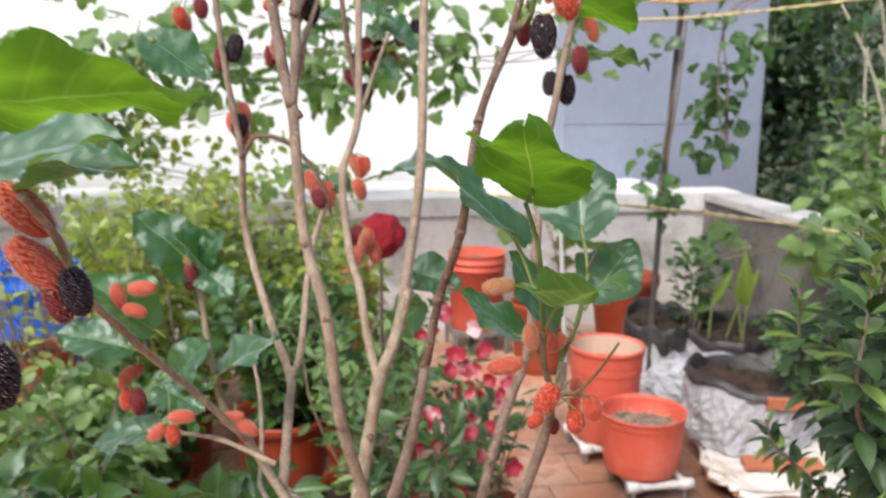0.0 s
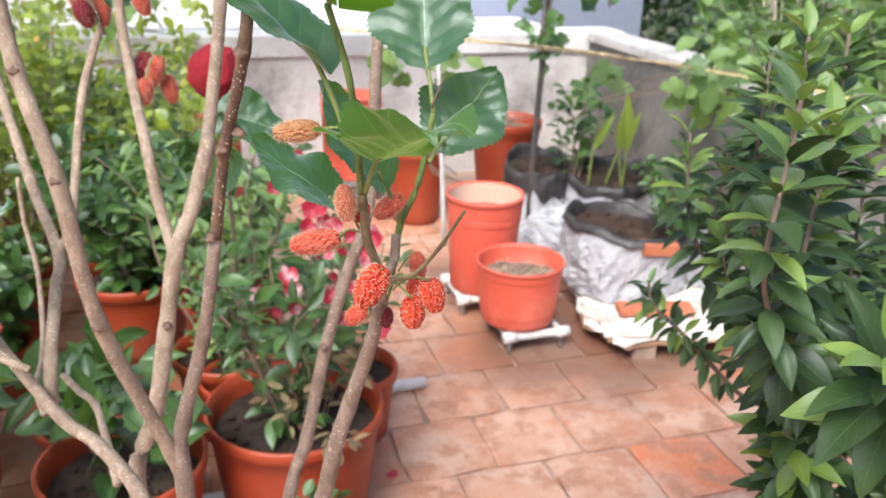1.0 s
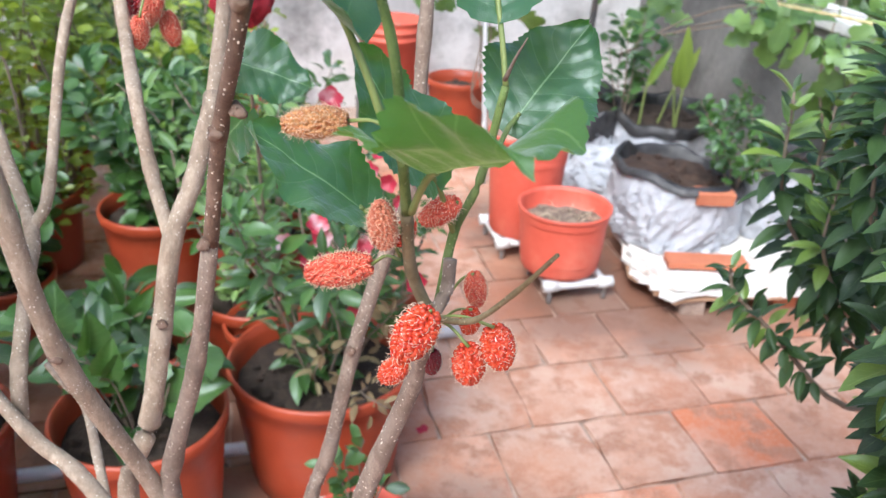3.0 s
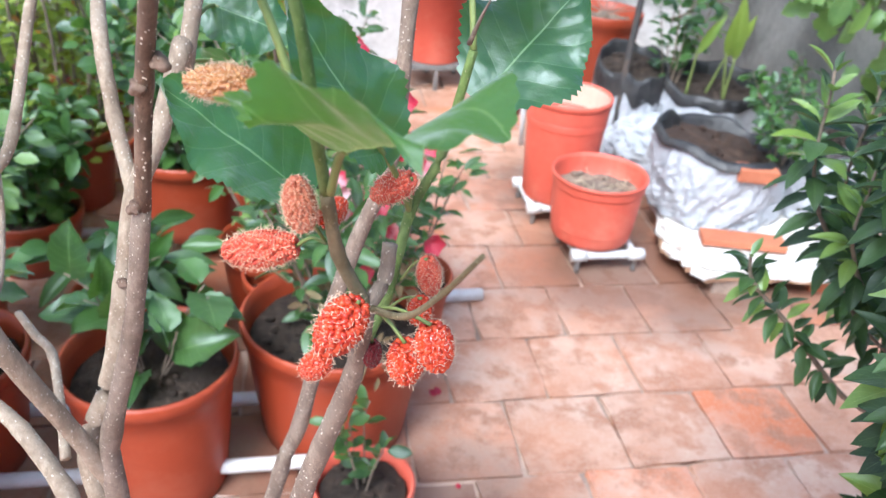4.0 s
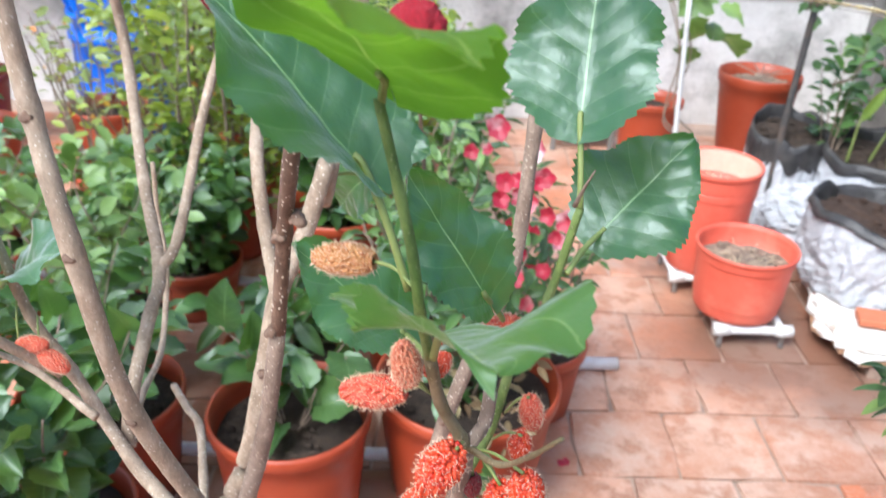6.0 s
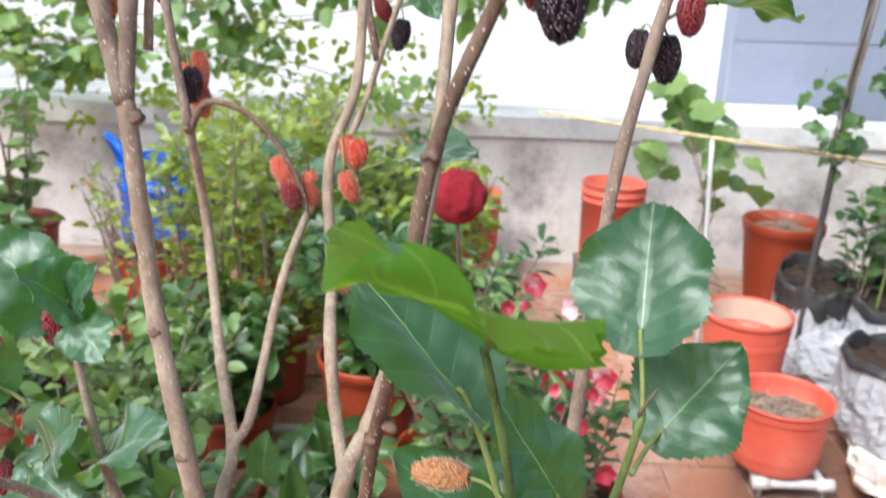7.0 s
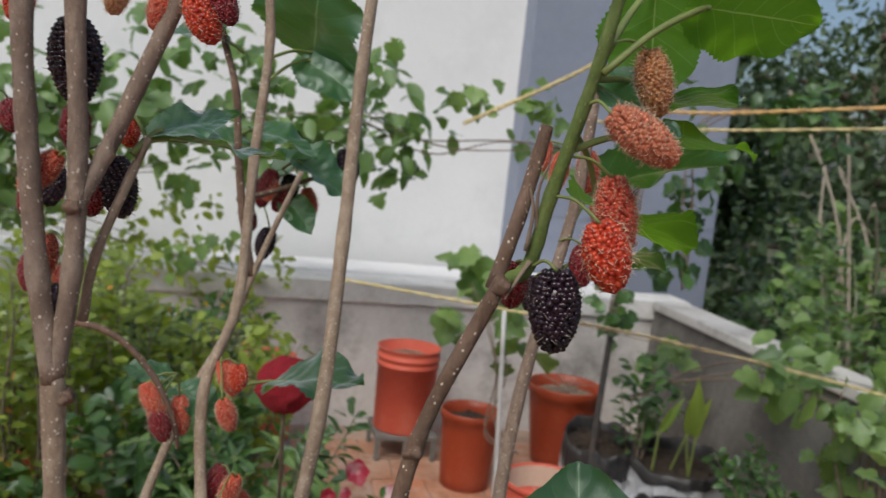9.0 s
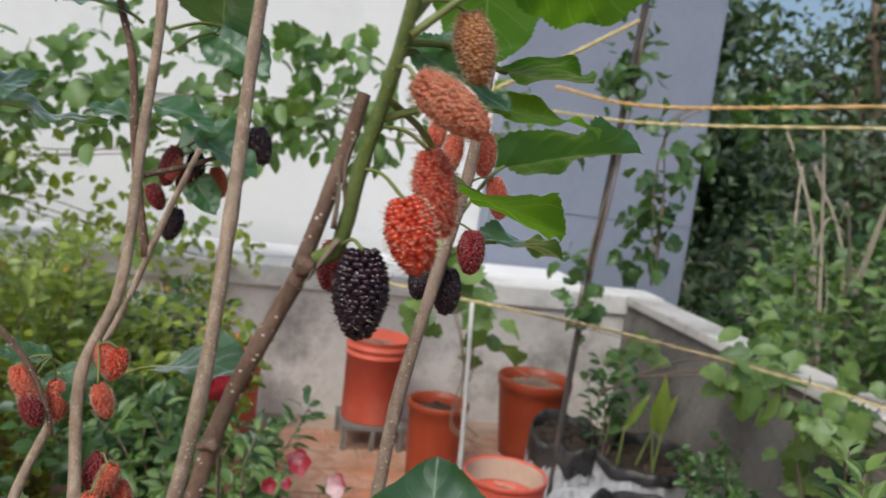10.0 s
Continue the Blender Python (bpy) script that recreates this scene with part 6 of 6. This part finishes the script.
potted(-0.33, 2.80, 0.05, 0.14, 0.23, "brick-orange pot of dense dark green foliage", "potted plant", 8, 420, 0.50, 0.22, 0.055, LANCE, M_LEAF_GREEN, 17)
potted(-0.30, 2.62, 0.0, 0.14, 0.22, "low pot of bright green leafy shoots", "potted plant", 12, 520, 0.58, 0.27, 0.05, LANCE, M_LEAF_VINE, 31, low=0.0)
potted(0.0, 2.60, 0.0, 0.12, 0.19, "small pot of spreading green shoots beside the rose", "potted plant", 9, 260, 0.46, 0.17, 0.045, LANCE, M_LEAF_GREEN, 32, low=0.0)
potted(-0.74, 2.02, 0.0, 0.16, 0.25, "brick-red pot with grey-green seedlings", "potted plant", 8, 260, 0.36, 0.22, 0.06, OVAL, M_LEAF_GREEN, 18, low=0.0)
potted(-1.68, 2.72, 0.0, 0.16, 0.26, "terracotta pot with a small leafy plant", "potted plant", 4, 18, 0.28, 0.14, 0.07, MUL_TEMPLATES, M_LEAF_VINE, 19, low=0.2)
potted(-2.12, 3.12, 0.0, 0.15, 0.25, "terracotta pot with sparse grey-green leaves", "potted plant", 4, 22, 0.34, 0.14, 0.07, MUL_TEMPLATES, M_LEAF_GREEN, 43, low=0.3)
potted(-1.42, 2.40, 0.0, 0.16, 0.26, "brick-orange pot with broad leaves", "potted plant", 6, 60, 0.36, 0.22, 0.09, MUL_TEMPLATES, M_LEAF_GREEN, 20, low=0.0)
potted(-2.5, 3.45, 0.0, 0.18, 0.30, "brick-red pot with tall leafy foliage", "potted plant", 7, 110, 0.9, 0.30, 0.08, MUL_TEMPLATES, M_LEAF_VINE, 22, low=0.0)
potted(-0.95, 2.30, 0.0, 0.15, 0.24, "brick-red pot of green herbs", "potted plant", 9, 380, 0.42, 0.28, 0.055, OVAL, M_LEAF_VINE, 25, low=0.0)
potted(-0.55, 2.40, 0.0, 0.14, 0.17, "low pot of spreading green leaves", "potted plant", 8, 90, 0.20, 0.18, 0.10, LANCE, M_LEAF_GREEN, 26, low=0.0)
potted(-0.62, 1.72, 0.0, 0.15, 0.25, "brick-red pot with pale grey-green leaves", "potted plant", 9, 260, 0.44, 0.24, 0.06, MUL_TEMPLATES, M_LEAF_GREEN, 27, low=0.0)

potted(-0.98, 2.70, 0.0, 0.13, 0.16, "low pot of dense bushy green leaves", "potted plant", 12, 560, 0.36, 0.25, 0.06, OVAL, M_LEAF_GREEN, 41, low=0.0)
potted(-1.25, 2.62, 0.0, 0.13, 0.16, "low pot of dense mint-green leaves", "potted plant", 12, 520, 0.34, 0.25, 0.055, OVAL, M_LEAF_VINE, 42, low=0.0)

# cockscomb with its velvet head
cel = thing("cockscomb", -0.24, 2.52, 0.0, "cockscomb with one round crimson velvet head", "flower")
part("pot", pot_bm(0.11, 0.2), M_POT_RED, cel)
s = part("soil", soil_bm(0.095, 4), M_SOIL, cel)
s.location = (0, 0, 0.165)
tube_part("stem", cel, [(-0.24, 2.52, 0.16), (-0.20, 2.36, 0.6), (-0.143, 2.115, 0.96)], 0.004, 0.003, M_TWIG, 8, 5)
bm = bmesh.new()
bmesh.ops.create_icosphere(bm, subdivisions=5, radius=1.0)
for v in bm.verts:
    n = v.co.normalized()
    k = 1 + 0.14 * noise.noise(n * 2.2) + 0.09 * abs(noise.noise(n * 7.0)) + 0.05 * noise.noise(n * 19.0)
    v.co = Vector((n.x * 0.043 * k, n.y * 0.034 * k, n.z * 0.041 * k))
hd = part("flower_head", bm, M_CELOSIA, cel, "crimson velvet flower head")
hd.location = Vector((-0.143, 2.115, 0.988)) - Vector((-0.24, 2.52, 0))

# the hedge of yellow-green shrubs in front of the far wall
BUD = [leaf_arrays(1.0, 0.7, "oval", 0, 0.2, 0.2, 0.0, 3, 1, k) for k in range(2)]
for k, (x, y, h, r, n, mat) in enumerate(((-0.70, 3.25, 0.86, 0.30, 1500, M_LEAF_YELLOW), (-1.08, 3.05, 1.02, 0.33, 1500, M_LEAF_YELLOW), (-1.42, 3.0, 0.74, 0.26, 110, M_LEAF_YELLOW), (-1.28, 3.55, 0.95, 0.34, 1400, M_LEAF_YELLOW), (-0.95, 3.70, 0.80, 0.30, 1200, M_LEAF_GREEN), (-2.60, 3.12, 1.0, 0.30, 420, M_LEAF_GREEN), (-1.86, 3.50, 0.62, 0.30, 90, M_LEAF_YELLOW))):
    t = plant_pot("hedge_shrub", x, y, 0.0, 0.15, 0.24, "airy yellow-green shrub with orange buds in a clay-red pot" if mat is M_LEAF_YELLOW else "bushy green shrub in a clay-red pot", M_POT_RED, 0.8, category="shrub", group="shrubs along the far wall")
    shrub(t, (0, 0, 0.2), h - 0.2, r, 24, int(n * 1.25), 0.046, OVAL, mat, 60 + k, 0.1, M_TWIG, (0, 0), 0.0, foot=0.4)
    rb = random.Random(300 + k)
    fr = []
    for i in range(26 if mat is M_LEAF_YELLOW else 8):
        a, q = rb.uniform(0, 6.28), r * rb.uniform(0.3, 1.0)
        c = Vector((q * math.cos(a), q * math.sin(a), 0.24 + (h - 0.28) * rb.random() ** 0.7))
        fr.append(leaf_frame(c, c + rand_dir(rb, 0.5), rand_dir(rb, 0.3), rb.uniform(0.014, 0.026)))
    tagged(part("blossom", foliage("blossom", BUD, fr, M_FLECK), None, t, "small orange and yellow buds"), kind="stuff")

# vines along the wire above the parapet
def vine(name, pts, leaves, size, spread, templates, material, seed, label, hang=0.0, stem=0.004, berries=None):
    rnd = random.Random(seed)
    p = Vector(pts[0])
    t = thing(name, p.x, p.y, p.z, label, "vine")
    for s in range(3):
        tube_part("stem", t, [Vector(q) + Vector((rnd.uniform(-1, 1), rnd.uniform(-1, 1), rnd.uniform(-1, 1))) * spread * 0.35 for q in pts], stem, stem * 0.5, M_TWIG, 6, 6)
    path = smooth_path(pts, 24)
    fr = []
    clumps = [path[rnd.randrange(len(path))] - p + Vector((rnd.gauss(0, 1), rnd.gauss(0, 0.7), rnd.gauss(0, 1) - hang)) * spread for _ in range(max(4, leaves // 9))]
    for i in range(leaves):
        c = clumps[rnd.randrange(len(clumps))] + Vector((rnd.gauss(0, 1), rnd.gauss(0, 1), rnd.gauss(0, 1))) * size * 0.62
        d = (rand_dir(rnd, -0.5)).normalized()
        fr.append(leaf_frame(c, c + d, Vector((0.1, -0.55, 0.85)) + rand_dir(rnd, 0) * 0.5, size * rnd.uniform(0.55, 1.2)))
    part("foliage", foliage("foliage", templates, fr, material), None, t)
    return t


vine("climbing_vine", [(-4.2, 3.7, 1.28), (-3.2, 3.9, 1.32), (-2.4, 4.1, 1.33), (-1.6, 4.15, 1.36), (-0.9, 4.2, 1.42), (-0.35, 4.2, 1.42)], 1050, 0.094, 0.15, OVAL + LOBED, M_LEAF_GOURD, 1, "leafy climbing vine trained along wires above the parapet")
vine("climbing_vine", [(-0.5, 4.2, 1.45), (-0.2, 4.2, 1.36), (0.1, 4.22, 1.40), (0.35, 4.22, 1.42)], 40, 0.07, 0.10, LOBED, M_LEAF_VINE, 2, "thin end of the climbing vine against the white wall")
vine("climbing_vine", [(-2.6, 4.0, 1.1), (-2.2, 4.0, 1.15), (-1.7, 4.1, 1.1), (-1.2, 4.15, 1.15)], 160, 0.065, 0.15, LOBED, M_LEAF_VINE, 3, "drooping vine shoots in front of the parapet")
vine("climbing_vine", [(-3.2, 3.70, 0.85), (-2.6, 3.92, 0.95), (-2.0, 4.12, 0.92), (-1.5, 4.28, 0.85), (-1.0, 4.42, 0.70)], 900, 0.055, 0.15, OVAL, M_LEAF_YELLOW, 13, "loose yellow-green creeper in front of the parapet")
vine("climbing_vine", [(-3.4, 3.5, 1.1), (-2.8, 3.75, 1.0), (-2.3, 3.98, 1.05)], 300, 0.075, 0.17, LOBED, M_LEAF_VINE, 14, "leafy shoots hanging over the far corner")
vine("climbing_vine", [(0.56, 3.99, 0.75), (0.59, 3.99, 1.1), (0.62, 3.99, 1.5), (0.64, 4.0, 1.9)], 120, 0.055, 0.055, LOBED, M_LEAF_GREEN, 4, "vine winding up the dark iron pole")
vine("climbing_vine", [(0.80, 4.0, 0.95), (0.78, 4.0, 1.25), (0.80, 4.0, 1.5), (0.95, 4.0, 1.62), (1.3, 3.95, 1.6)], 150, 0.06, 0.065, LOBED, M_LEAF_GREEN, 5, "vine strand hanging beside the pole")
vine("climbing_vine", [(0.24, 3.66, 0.845), (0.66, 3.6, 0.825), (1.24, 3.58, 0.757), (1.62, 3.50, 0.70)], 22, 0.10, 0.05, OVAL, M_LEAF_VINE, 6, "young vine with yellowing leaves along the rope", 0.2, 0.0016)
vine("climbing_vine", [(0.28, 4.0, 0.24), (0.18, 4.02, 0.32), (0.2, 4.03, 0.55), (0.12, 4.08, 0.75), (0.02, 4.12, 0.85)], 22, 0.13, 0.085, LOBED, M_LEAF_VINE, 7, "pale green gourd seedling climbing a white stake")
vine("climbing_vine", [(0.75, 4.3, 0.45), (0.95, 4.2, 0.6), (1.15, 4.0, 0.66), (1.3, 3.7, 0.62), (1.45, 3.3, 0.6)], 120, 0.085, 0.11, LOBED, M_LEAF_VINE, 8, "straggling vine over the side parapet")

# turmeric and small plants in the bags
tm = thing("turmeric_plant", 0.86, 4.02, 0.22, "turmeric shoots with upright yellow-green leaves", "plant")
rb = random.Random(31)
fr = []
for i in range(4):
    a = rb.uniform(0, 6.28)
    b = Vector((0.07 * math.cos(a), 0.04 * math.sin(a), 0.0))
    w = Vector((rb.uniform(-0.25, 0.35), rb.uniform(-0.3, 0.1), 1.0)).normalized()
    bm = bmesh.new()
    add_tube(bm, [b, b + w * 0.10, b + w * 0.19], 0.006, 0.004, 7, 3)
    part("stem", bm, M_PETIOLE, tm)
    fr.append(leaf_frame(b + w * 0.17, b + w * 1.0 + Vector((rb.uniform(-0.3, 0.3), -0.1, 0)), (rb.uniform(-0.4, 0.4), -1, 0.2), rb.uniform(0.17, 0.26)))
part("leaves", foliage("leaves", [leaf_arrays(1.0, 0.2, "lance", 0, 0.5, 0.2, 0.02, 10, 2, 1)], fr, M_LEAF_CANNA), None, tm)
for k, (x, y, z, h, r, n, sz) in enumerate(((0.98, 3.36, 0.30, 0.20, 0.13, 260, 0.035), (1.05, 3.75, 0.28, 0.22, 0.13, 160, 0.04), (0.74, 4.12, 0.24, 0.42, 0.16, 110, 0.06))):
    t = thing("young_plant", x, y, z, "bushy dark green young plant growing in a grow bag", "plant", "young plants in the bags")
    shrub(t, (0, 0, -0.04), h + 0.04, r, 7, n, sz, OVAL, M_LEAF_GREEN, 80 + k, 0.2)
rb = random.Random(12)
st = thing("dry_stalks", 0.49, 4.62, 0.30, "dry fallen stalks in the ribbed pot", "stalks")
for i in range(7):
    a = rb.uniform(0, 3.1)
    bm = bmesh.new()
    add_tube(bm, [(-0.13 * math.cos(a), -0.13 * math.sin(a), 0.03), (0, 0, 0.05), (0.14 * math.cos(a + 0.3), 0.14 * math.sin(a + 0.3), 0.065)], 0.004, 0.002, 6, 4)
    part("stalk", bm, M_TWIG, st)

# twiggy shrubs and dark trees beyond the side parapet
def tree(name, x, y, z, h, r, n, size, seed, label, trunk=0.12, material=M_LEAF_FAR, group="trees beyond the terrace"):
    t = thing(name, x, y, z, label, "tree", group)
    rnd = random.Random(seed)
    bm = bmesh.new()
    add_tube(bm, [(0, 0, 0), (0.05 * h * rnd.uniform(-1, 1), 0, h * 0.35), (0.05 * h * rnd.uniform(-1, 1), 0, h * 0.7), (0, 0, h * 0.97)], trunk, trunk * 0.2, 9, 6)
    part("trunk", bm, M_TWIG, t)
    fr = []
    for i in range(16):
        a, zz = rnd.uniform(0, 6.28), h * rnd.uniform(0.22, 0.95)
        ll = r * rnd.uniform(0.6, 1.05) * (1.15 - 0.65 * zz / h)
        e = Vector((ll * math.cos(a), ll * math.sin(a), zz + ll * rnd.uniform(-0.05, 0.35)))
        s = Vector((0, 0, zz))
        m = s.lerp(e, 0.5) + Vector((0, 0, 0.08 * ll))
        bm = bmesh.new()
        add_tube(bm, [s, m, e], trunk * 0.3, trunk * 0.06, 6, 4)
        part("limb", bm, M_TWIG, t)
        pth = smooth_path([s, m, e], 10)
        for j in range(n // 16):
            q = pth[rnd.randrange(6, len(pth))]
            c = q + Vector((rnd.gauss(0, 1), rnd.gauss(0, 1), rnd.gauss(0, 0.7))) * r * 0.17
            fr.append(leaf_frame(c, c + rand_dir(rnd, -0.2), Vector((0, -0.3, 1)) + rand_dir(rnd, 0) * 0.9, size * rnd.uniform(0.6, 1.3)))
    part("crown", foliage("crown", TINY, fr, material), None, t)
    return t


tree("tree", 3.2, 8.6, -3.4, 6.6, 2.1, 9600, 0.10, 1, "dense dark broad-leaved tree beyond the parapet", 0.16)
tree("tree", 5.0, 7.4, -3.4, 6.8, 2.2, 9600, 0.10, 2, "dense dark broad-leaved tree beside the house", 0.16)
tree("tree", 4.3, 11.5, -3.4, 8.2, 2.6, 8000, 0.12, 3, "tall dark tree with gaps of sky", 0.2)
tree("tree", 7.4, 10.0, -3.4, 8.4, 2.8, 8000, 0.12, 4, "tall spreading dark tree further off", 0.2)
tree("tree", 2.6, 13.5, -3.4, 7.0, 2.2, 4800, 0.24, 5, "far dark tree behind the pier", 0.2)
tree("tree", 2.5, 6.6, -3.4, 4.5, 1.3, 4800, 0.12, 6, "leafy shrub tree just over the side parapet", 0.08, M_LEAF_GREEN)
tree("tree", 3.3, 5.4, -3.4, 4.6, 1.4, 4800, 0.12, 7, "leafy shrub tree close to the side parapet", 0.08, M_LEAF_GREEN)
for k, (x, y, h, r, n) in enumerate(((1.75, 4.6, 1.30, 0.48, 520), (2.1, 4.0, 1.45, 0.5, 560), (1.95, 5.2, 1.45, 0.5, 520), (2.5, 4.7, 1.7, 0.55, 560), (2.9, 5.5, 1.9, 0.6, 620), (2.2, 3.3, 1.5, 0.5, 500))):
    t = thing("wild_shrub", x, y, -0.3, "straggling green shrub with bare twigs over the parapet", "shrub", "wild shrubs behind the side parapet")
    shrub(t, (0, 0, 0), h + 0.2, r, 15, int(n * 1.3), 0.058, LOBED, M_LEAF_VINE, 110 + k, 0.15, M_STALK, (0, 0), 0.42)
    tube_part("trunk", t, [(x, y, -3.4), (x + 0.05, y, -1.6), (x, y, -0.28)], 0.04, 0.02, M_TWIG, 8, 5)
    rb = random.Random(400 + k)
    for i in range(7):
        a, q = rb.uniform(0, 6.28), r * rb.uniform(0.5, 1.3)
        e = Vector((x + q * math.cos(a), y + q * math.sin(a), -0.3 + (h + 0.5) * rb.uniform(0.75, 1.15)))
        s = Vector((x, y, 0.1))
        m = s.lerp(e, 0.55) + Vector((rb.uniform(-0.12, 0.12), rb.uniform(-0.12, 0.12), 0.12))
        tube_part("branch", t, [s, m, e, e + Vector((rb.uniform(-0.15, 0.15), rb.uniform(-0.1, 0.1), -0.08))], 0.011, 0.003, M_BRANCH, 7, 6, 0.1, "bare grey branch", i)
for k, (x, y, h, r, n, m) in enumerate(((-5.5, 7.0, 5.6, 1.6, 3200, M_LEAF_GREEN), (-7.5, 5.0, 5.8, 1.8, 3200, M_LEAF_GREEN))):
    tree("tree", x, y, -3.4, h, r, n, 0.16, 20 + k, "leafy green tree beyond the far corner", 0.12, m)
# dead creeper stems on the side parapet
cr = thing("dead_creeper", 1.40, 3.62, 0.0, "brown dead creeper stems against the side parapet", "creeper")
rb = random.Random(17)
for i in range(9):
    a = rb.uniform(-0.12, 0.12)
    tube_part("stem", cr, [(1.40 + a * 0.3, 3.60 + 0.1 * rb.random(), 0.0), (1.39 + a * 0.5, 3.6, 0.3), (1.37 + a, 3.6, 0.55), (1.42 + 1.6 * a, 3.55, 0.74)], 0.006, 0.002, M_TWIG, 6, 5)

# straw and crumbs on the soil of the coral pots, fallen petals on the tiles
rb = random.Random(55)
for host, x, y, z, r in (("straw", 0.457, 3.135, 0.069 + 0.20 * 0.70 + 0.012, 0.10), ("straw", 0.352, 3.385, 0.069 + 0.235 + 0.012, 0.09)):
    t = thing("straw", x, y, z, "dry straw and husks scattered on the pot's soil", "straw", "", "stuff")
    bm = bmesh.new()
    for i in range(46):
        a, q, g = rb.uniform(0, 6.28), r * rb.random() ** 0.5, rb.uniform(0, 6.28)
        c = Vector((q * math.cos(a), q * math.sin(a), rb.uniform(0.0, 0.008)))
        d = Vector((math.cos(g), math.sin(g), rb.uniform(-0.2, 0.3))) * rb.uniform(0.006, 0.022)
        add_tube(bm, [c - d, c, c + d], 0.0012, 0.0009, 5, 1)
    part("stalk", bm, M_STRAW, t)
for i in range(3):
    c = Vector((rb.uniform(0.10, 0.24), rb.uniform(2.10, 2.42), 0.006))
    fr = [leaf_frame((0, 0, 0), rand_dir(rb, 0.0) * Vector((1, 1, 0.08)), (rb.uniform(-0.2, 0.2), rb.uniform(-0.2, 0.2), 1), rb.uniform(0.012, 0.022))]
    ob = part("petal", foliage("petal", PETAL, fr, M_PETAL), None, None)
    ob.location = c
    tagged(ob, "fallen crimson petal lying on the tiles", "petal", "fallen petals")


# ---- floor tiles, laid last ----
TILE, GAP = 0.225, 0.009
TILE_MESHES = []
for k in range(6):
    rk = random.Random(200 + k)
    bm = bmesh.new()
    w = TILE - GAP
    add_box(bm, (0, 0, -0.004), (w, w, 0.012), 0, 0)
    for v in bm.verts:
        if v.co.z > 0:
            v.co.x, v.co.y, v.co.z = v.co.x * 0.985 + rk.uniform(-1, 1) * 0.003, v.co.y * 0.985 + rk.uniform(-1, 1) * 0.003, v.co.z + rk.uniform(-1, 1) * 0.0012
    bmesh.ops.subdivide_edges(bm, edges=[e for e in bm.edges if e.verts[0].co.z > 0 and e.verts[1].co.z > 0], cuts=3)
    for v in bm.verts:
        if v.co.z > 0:
            v.co.x, v.co.y = v.co.x + rk.uniform(-1, 1) * 0.006, v.co.y + rk.uniform(-1, 1) * 0.006
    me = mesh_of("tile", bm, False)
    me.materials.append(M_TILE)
    TILE_MESHES.append(me)
rt = random.Random(77)
fi = floor.matrix_basis.inverted()
u0, v0 = (Vector((0.305, 2.673, 0)) - on_plan(0, 0)).dot(Vector((UX, UY, 0))), (Vector((0.305, 2.673, 0)) - on_plan(0, 0)).dot(Vector((-UY, UX, 0)))
placed, rest = 0, []
for row in range(-26, 12):
    for colm in range(-32, 6):
        u, v = u0 + (colm + 0.5 + (0.0 if row % 2 else 0.5)) * TILE, v0 + (row + 0.5) * TILE
        if u > -0.11 or u < -6.88 or v > -0.115 or v < -7.88:
            continue
        m = fi @ Matrix.Translation(on_plan(u, v, 0.0)) @ Matrix.Rotation(TURN + rt.choice((0, 1, 2, 3)) * math.pi / 2 + rt.uniform(-0.01, 0.01), 4, 'Z')
        if -2.9 < u and v > -4.0 and placed < 300:
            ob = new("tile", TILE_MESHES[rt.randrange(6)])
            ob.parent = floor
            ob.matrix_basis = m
            placed += 1
        else:
            rest.append(m)
if rest:
    src = [(np.array([v.co[:] for v in me.vertices]), [tuple(p.vertices) for p in me.polygons]) for me in TILE_MESHES]
    vs, fs, off = [], [], 0
    for k, m in enumerate(rest):
        v, f = src[k % 6]
        a = np.array(m)
        vs.append(v @ a[:3, :3].T + a[:3, 3])
        fs += [tuple(i + off for i in q) for q in f]
        off += len(v)
    me = bpy.data.meshes.new("far_tiles")
    me.from_pydata([tuple(q) for q in np.concatenate(vs)], [], fs)
    me.materials.append(M_TILE)
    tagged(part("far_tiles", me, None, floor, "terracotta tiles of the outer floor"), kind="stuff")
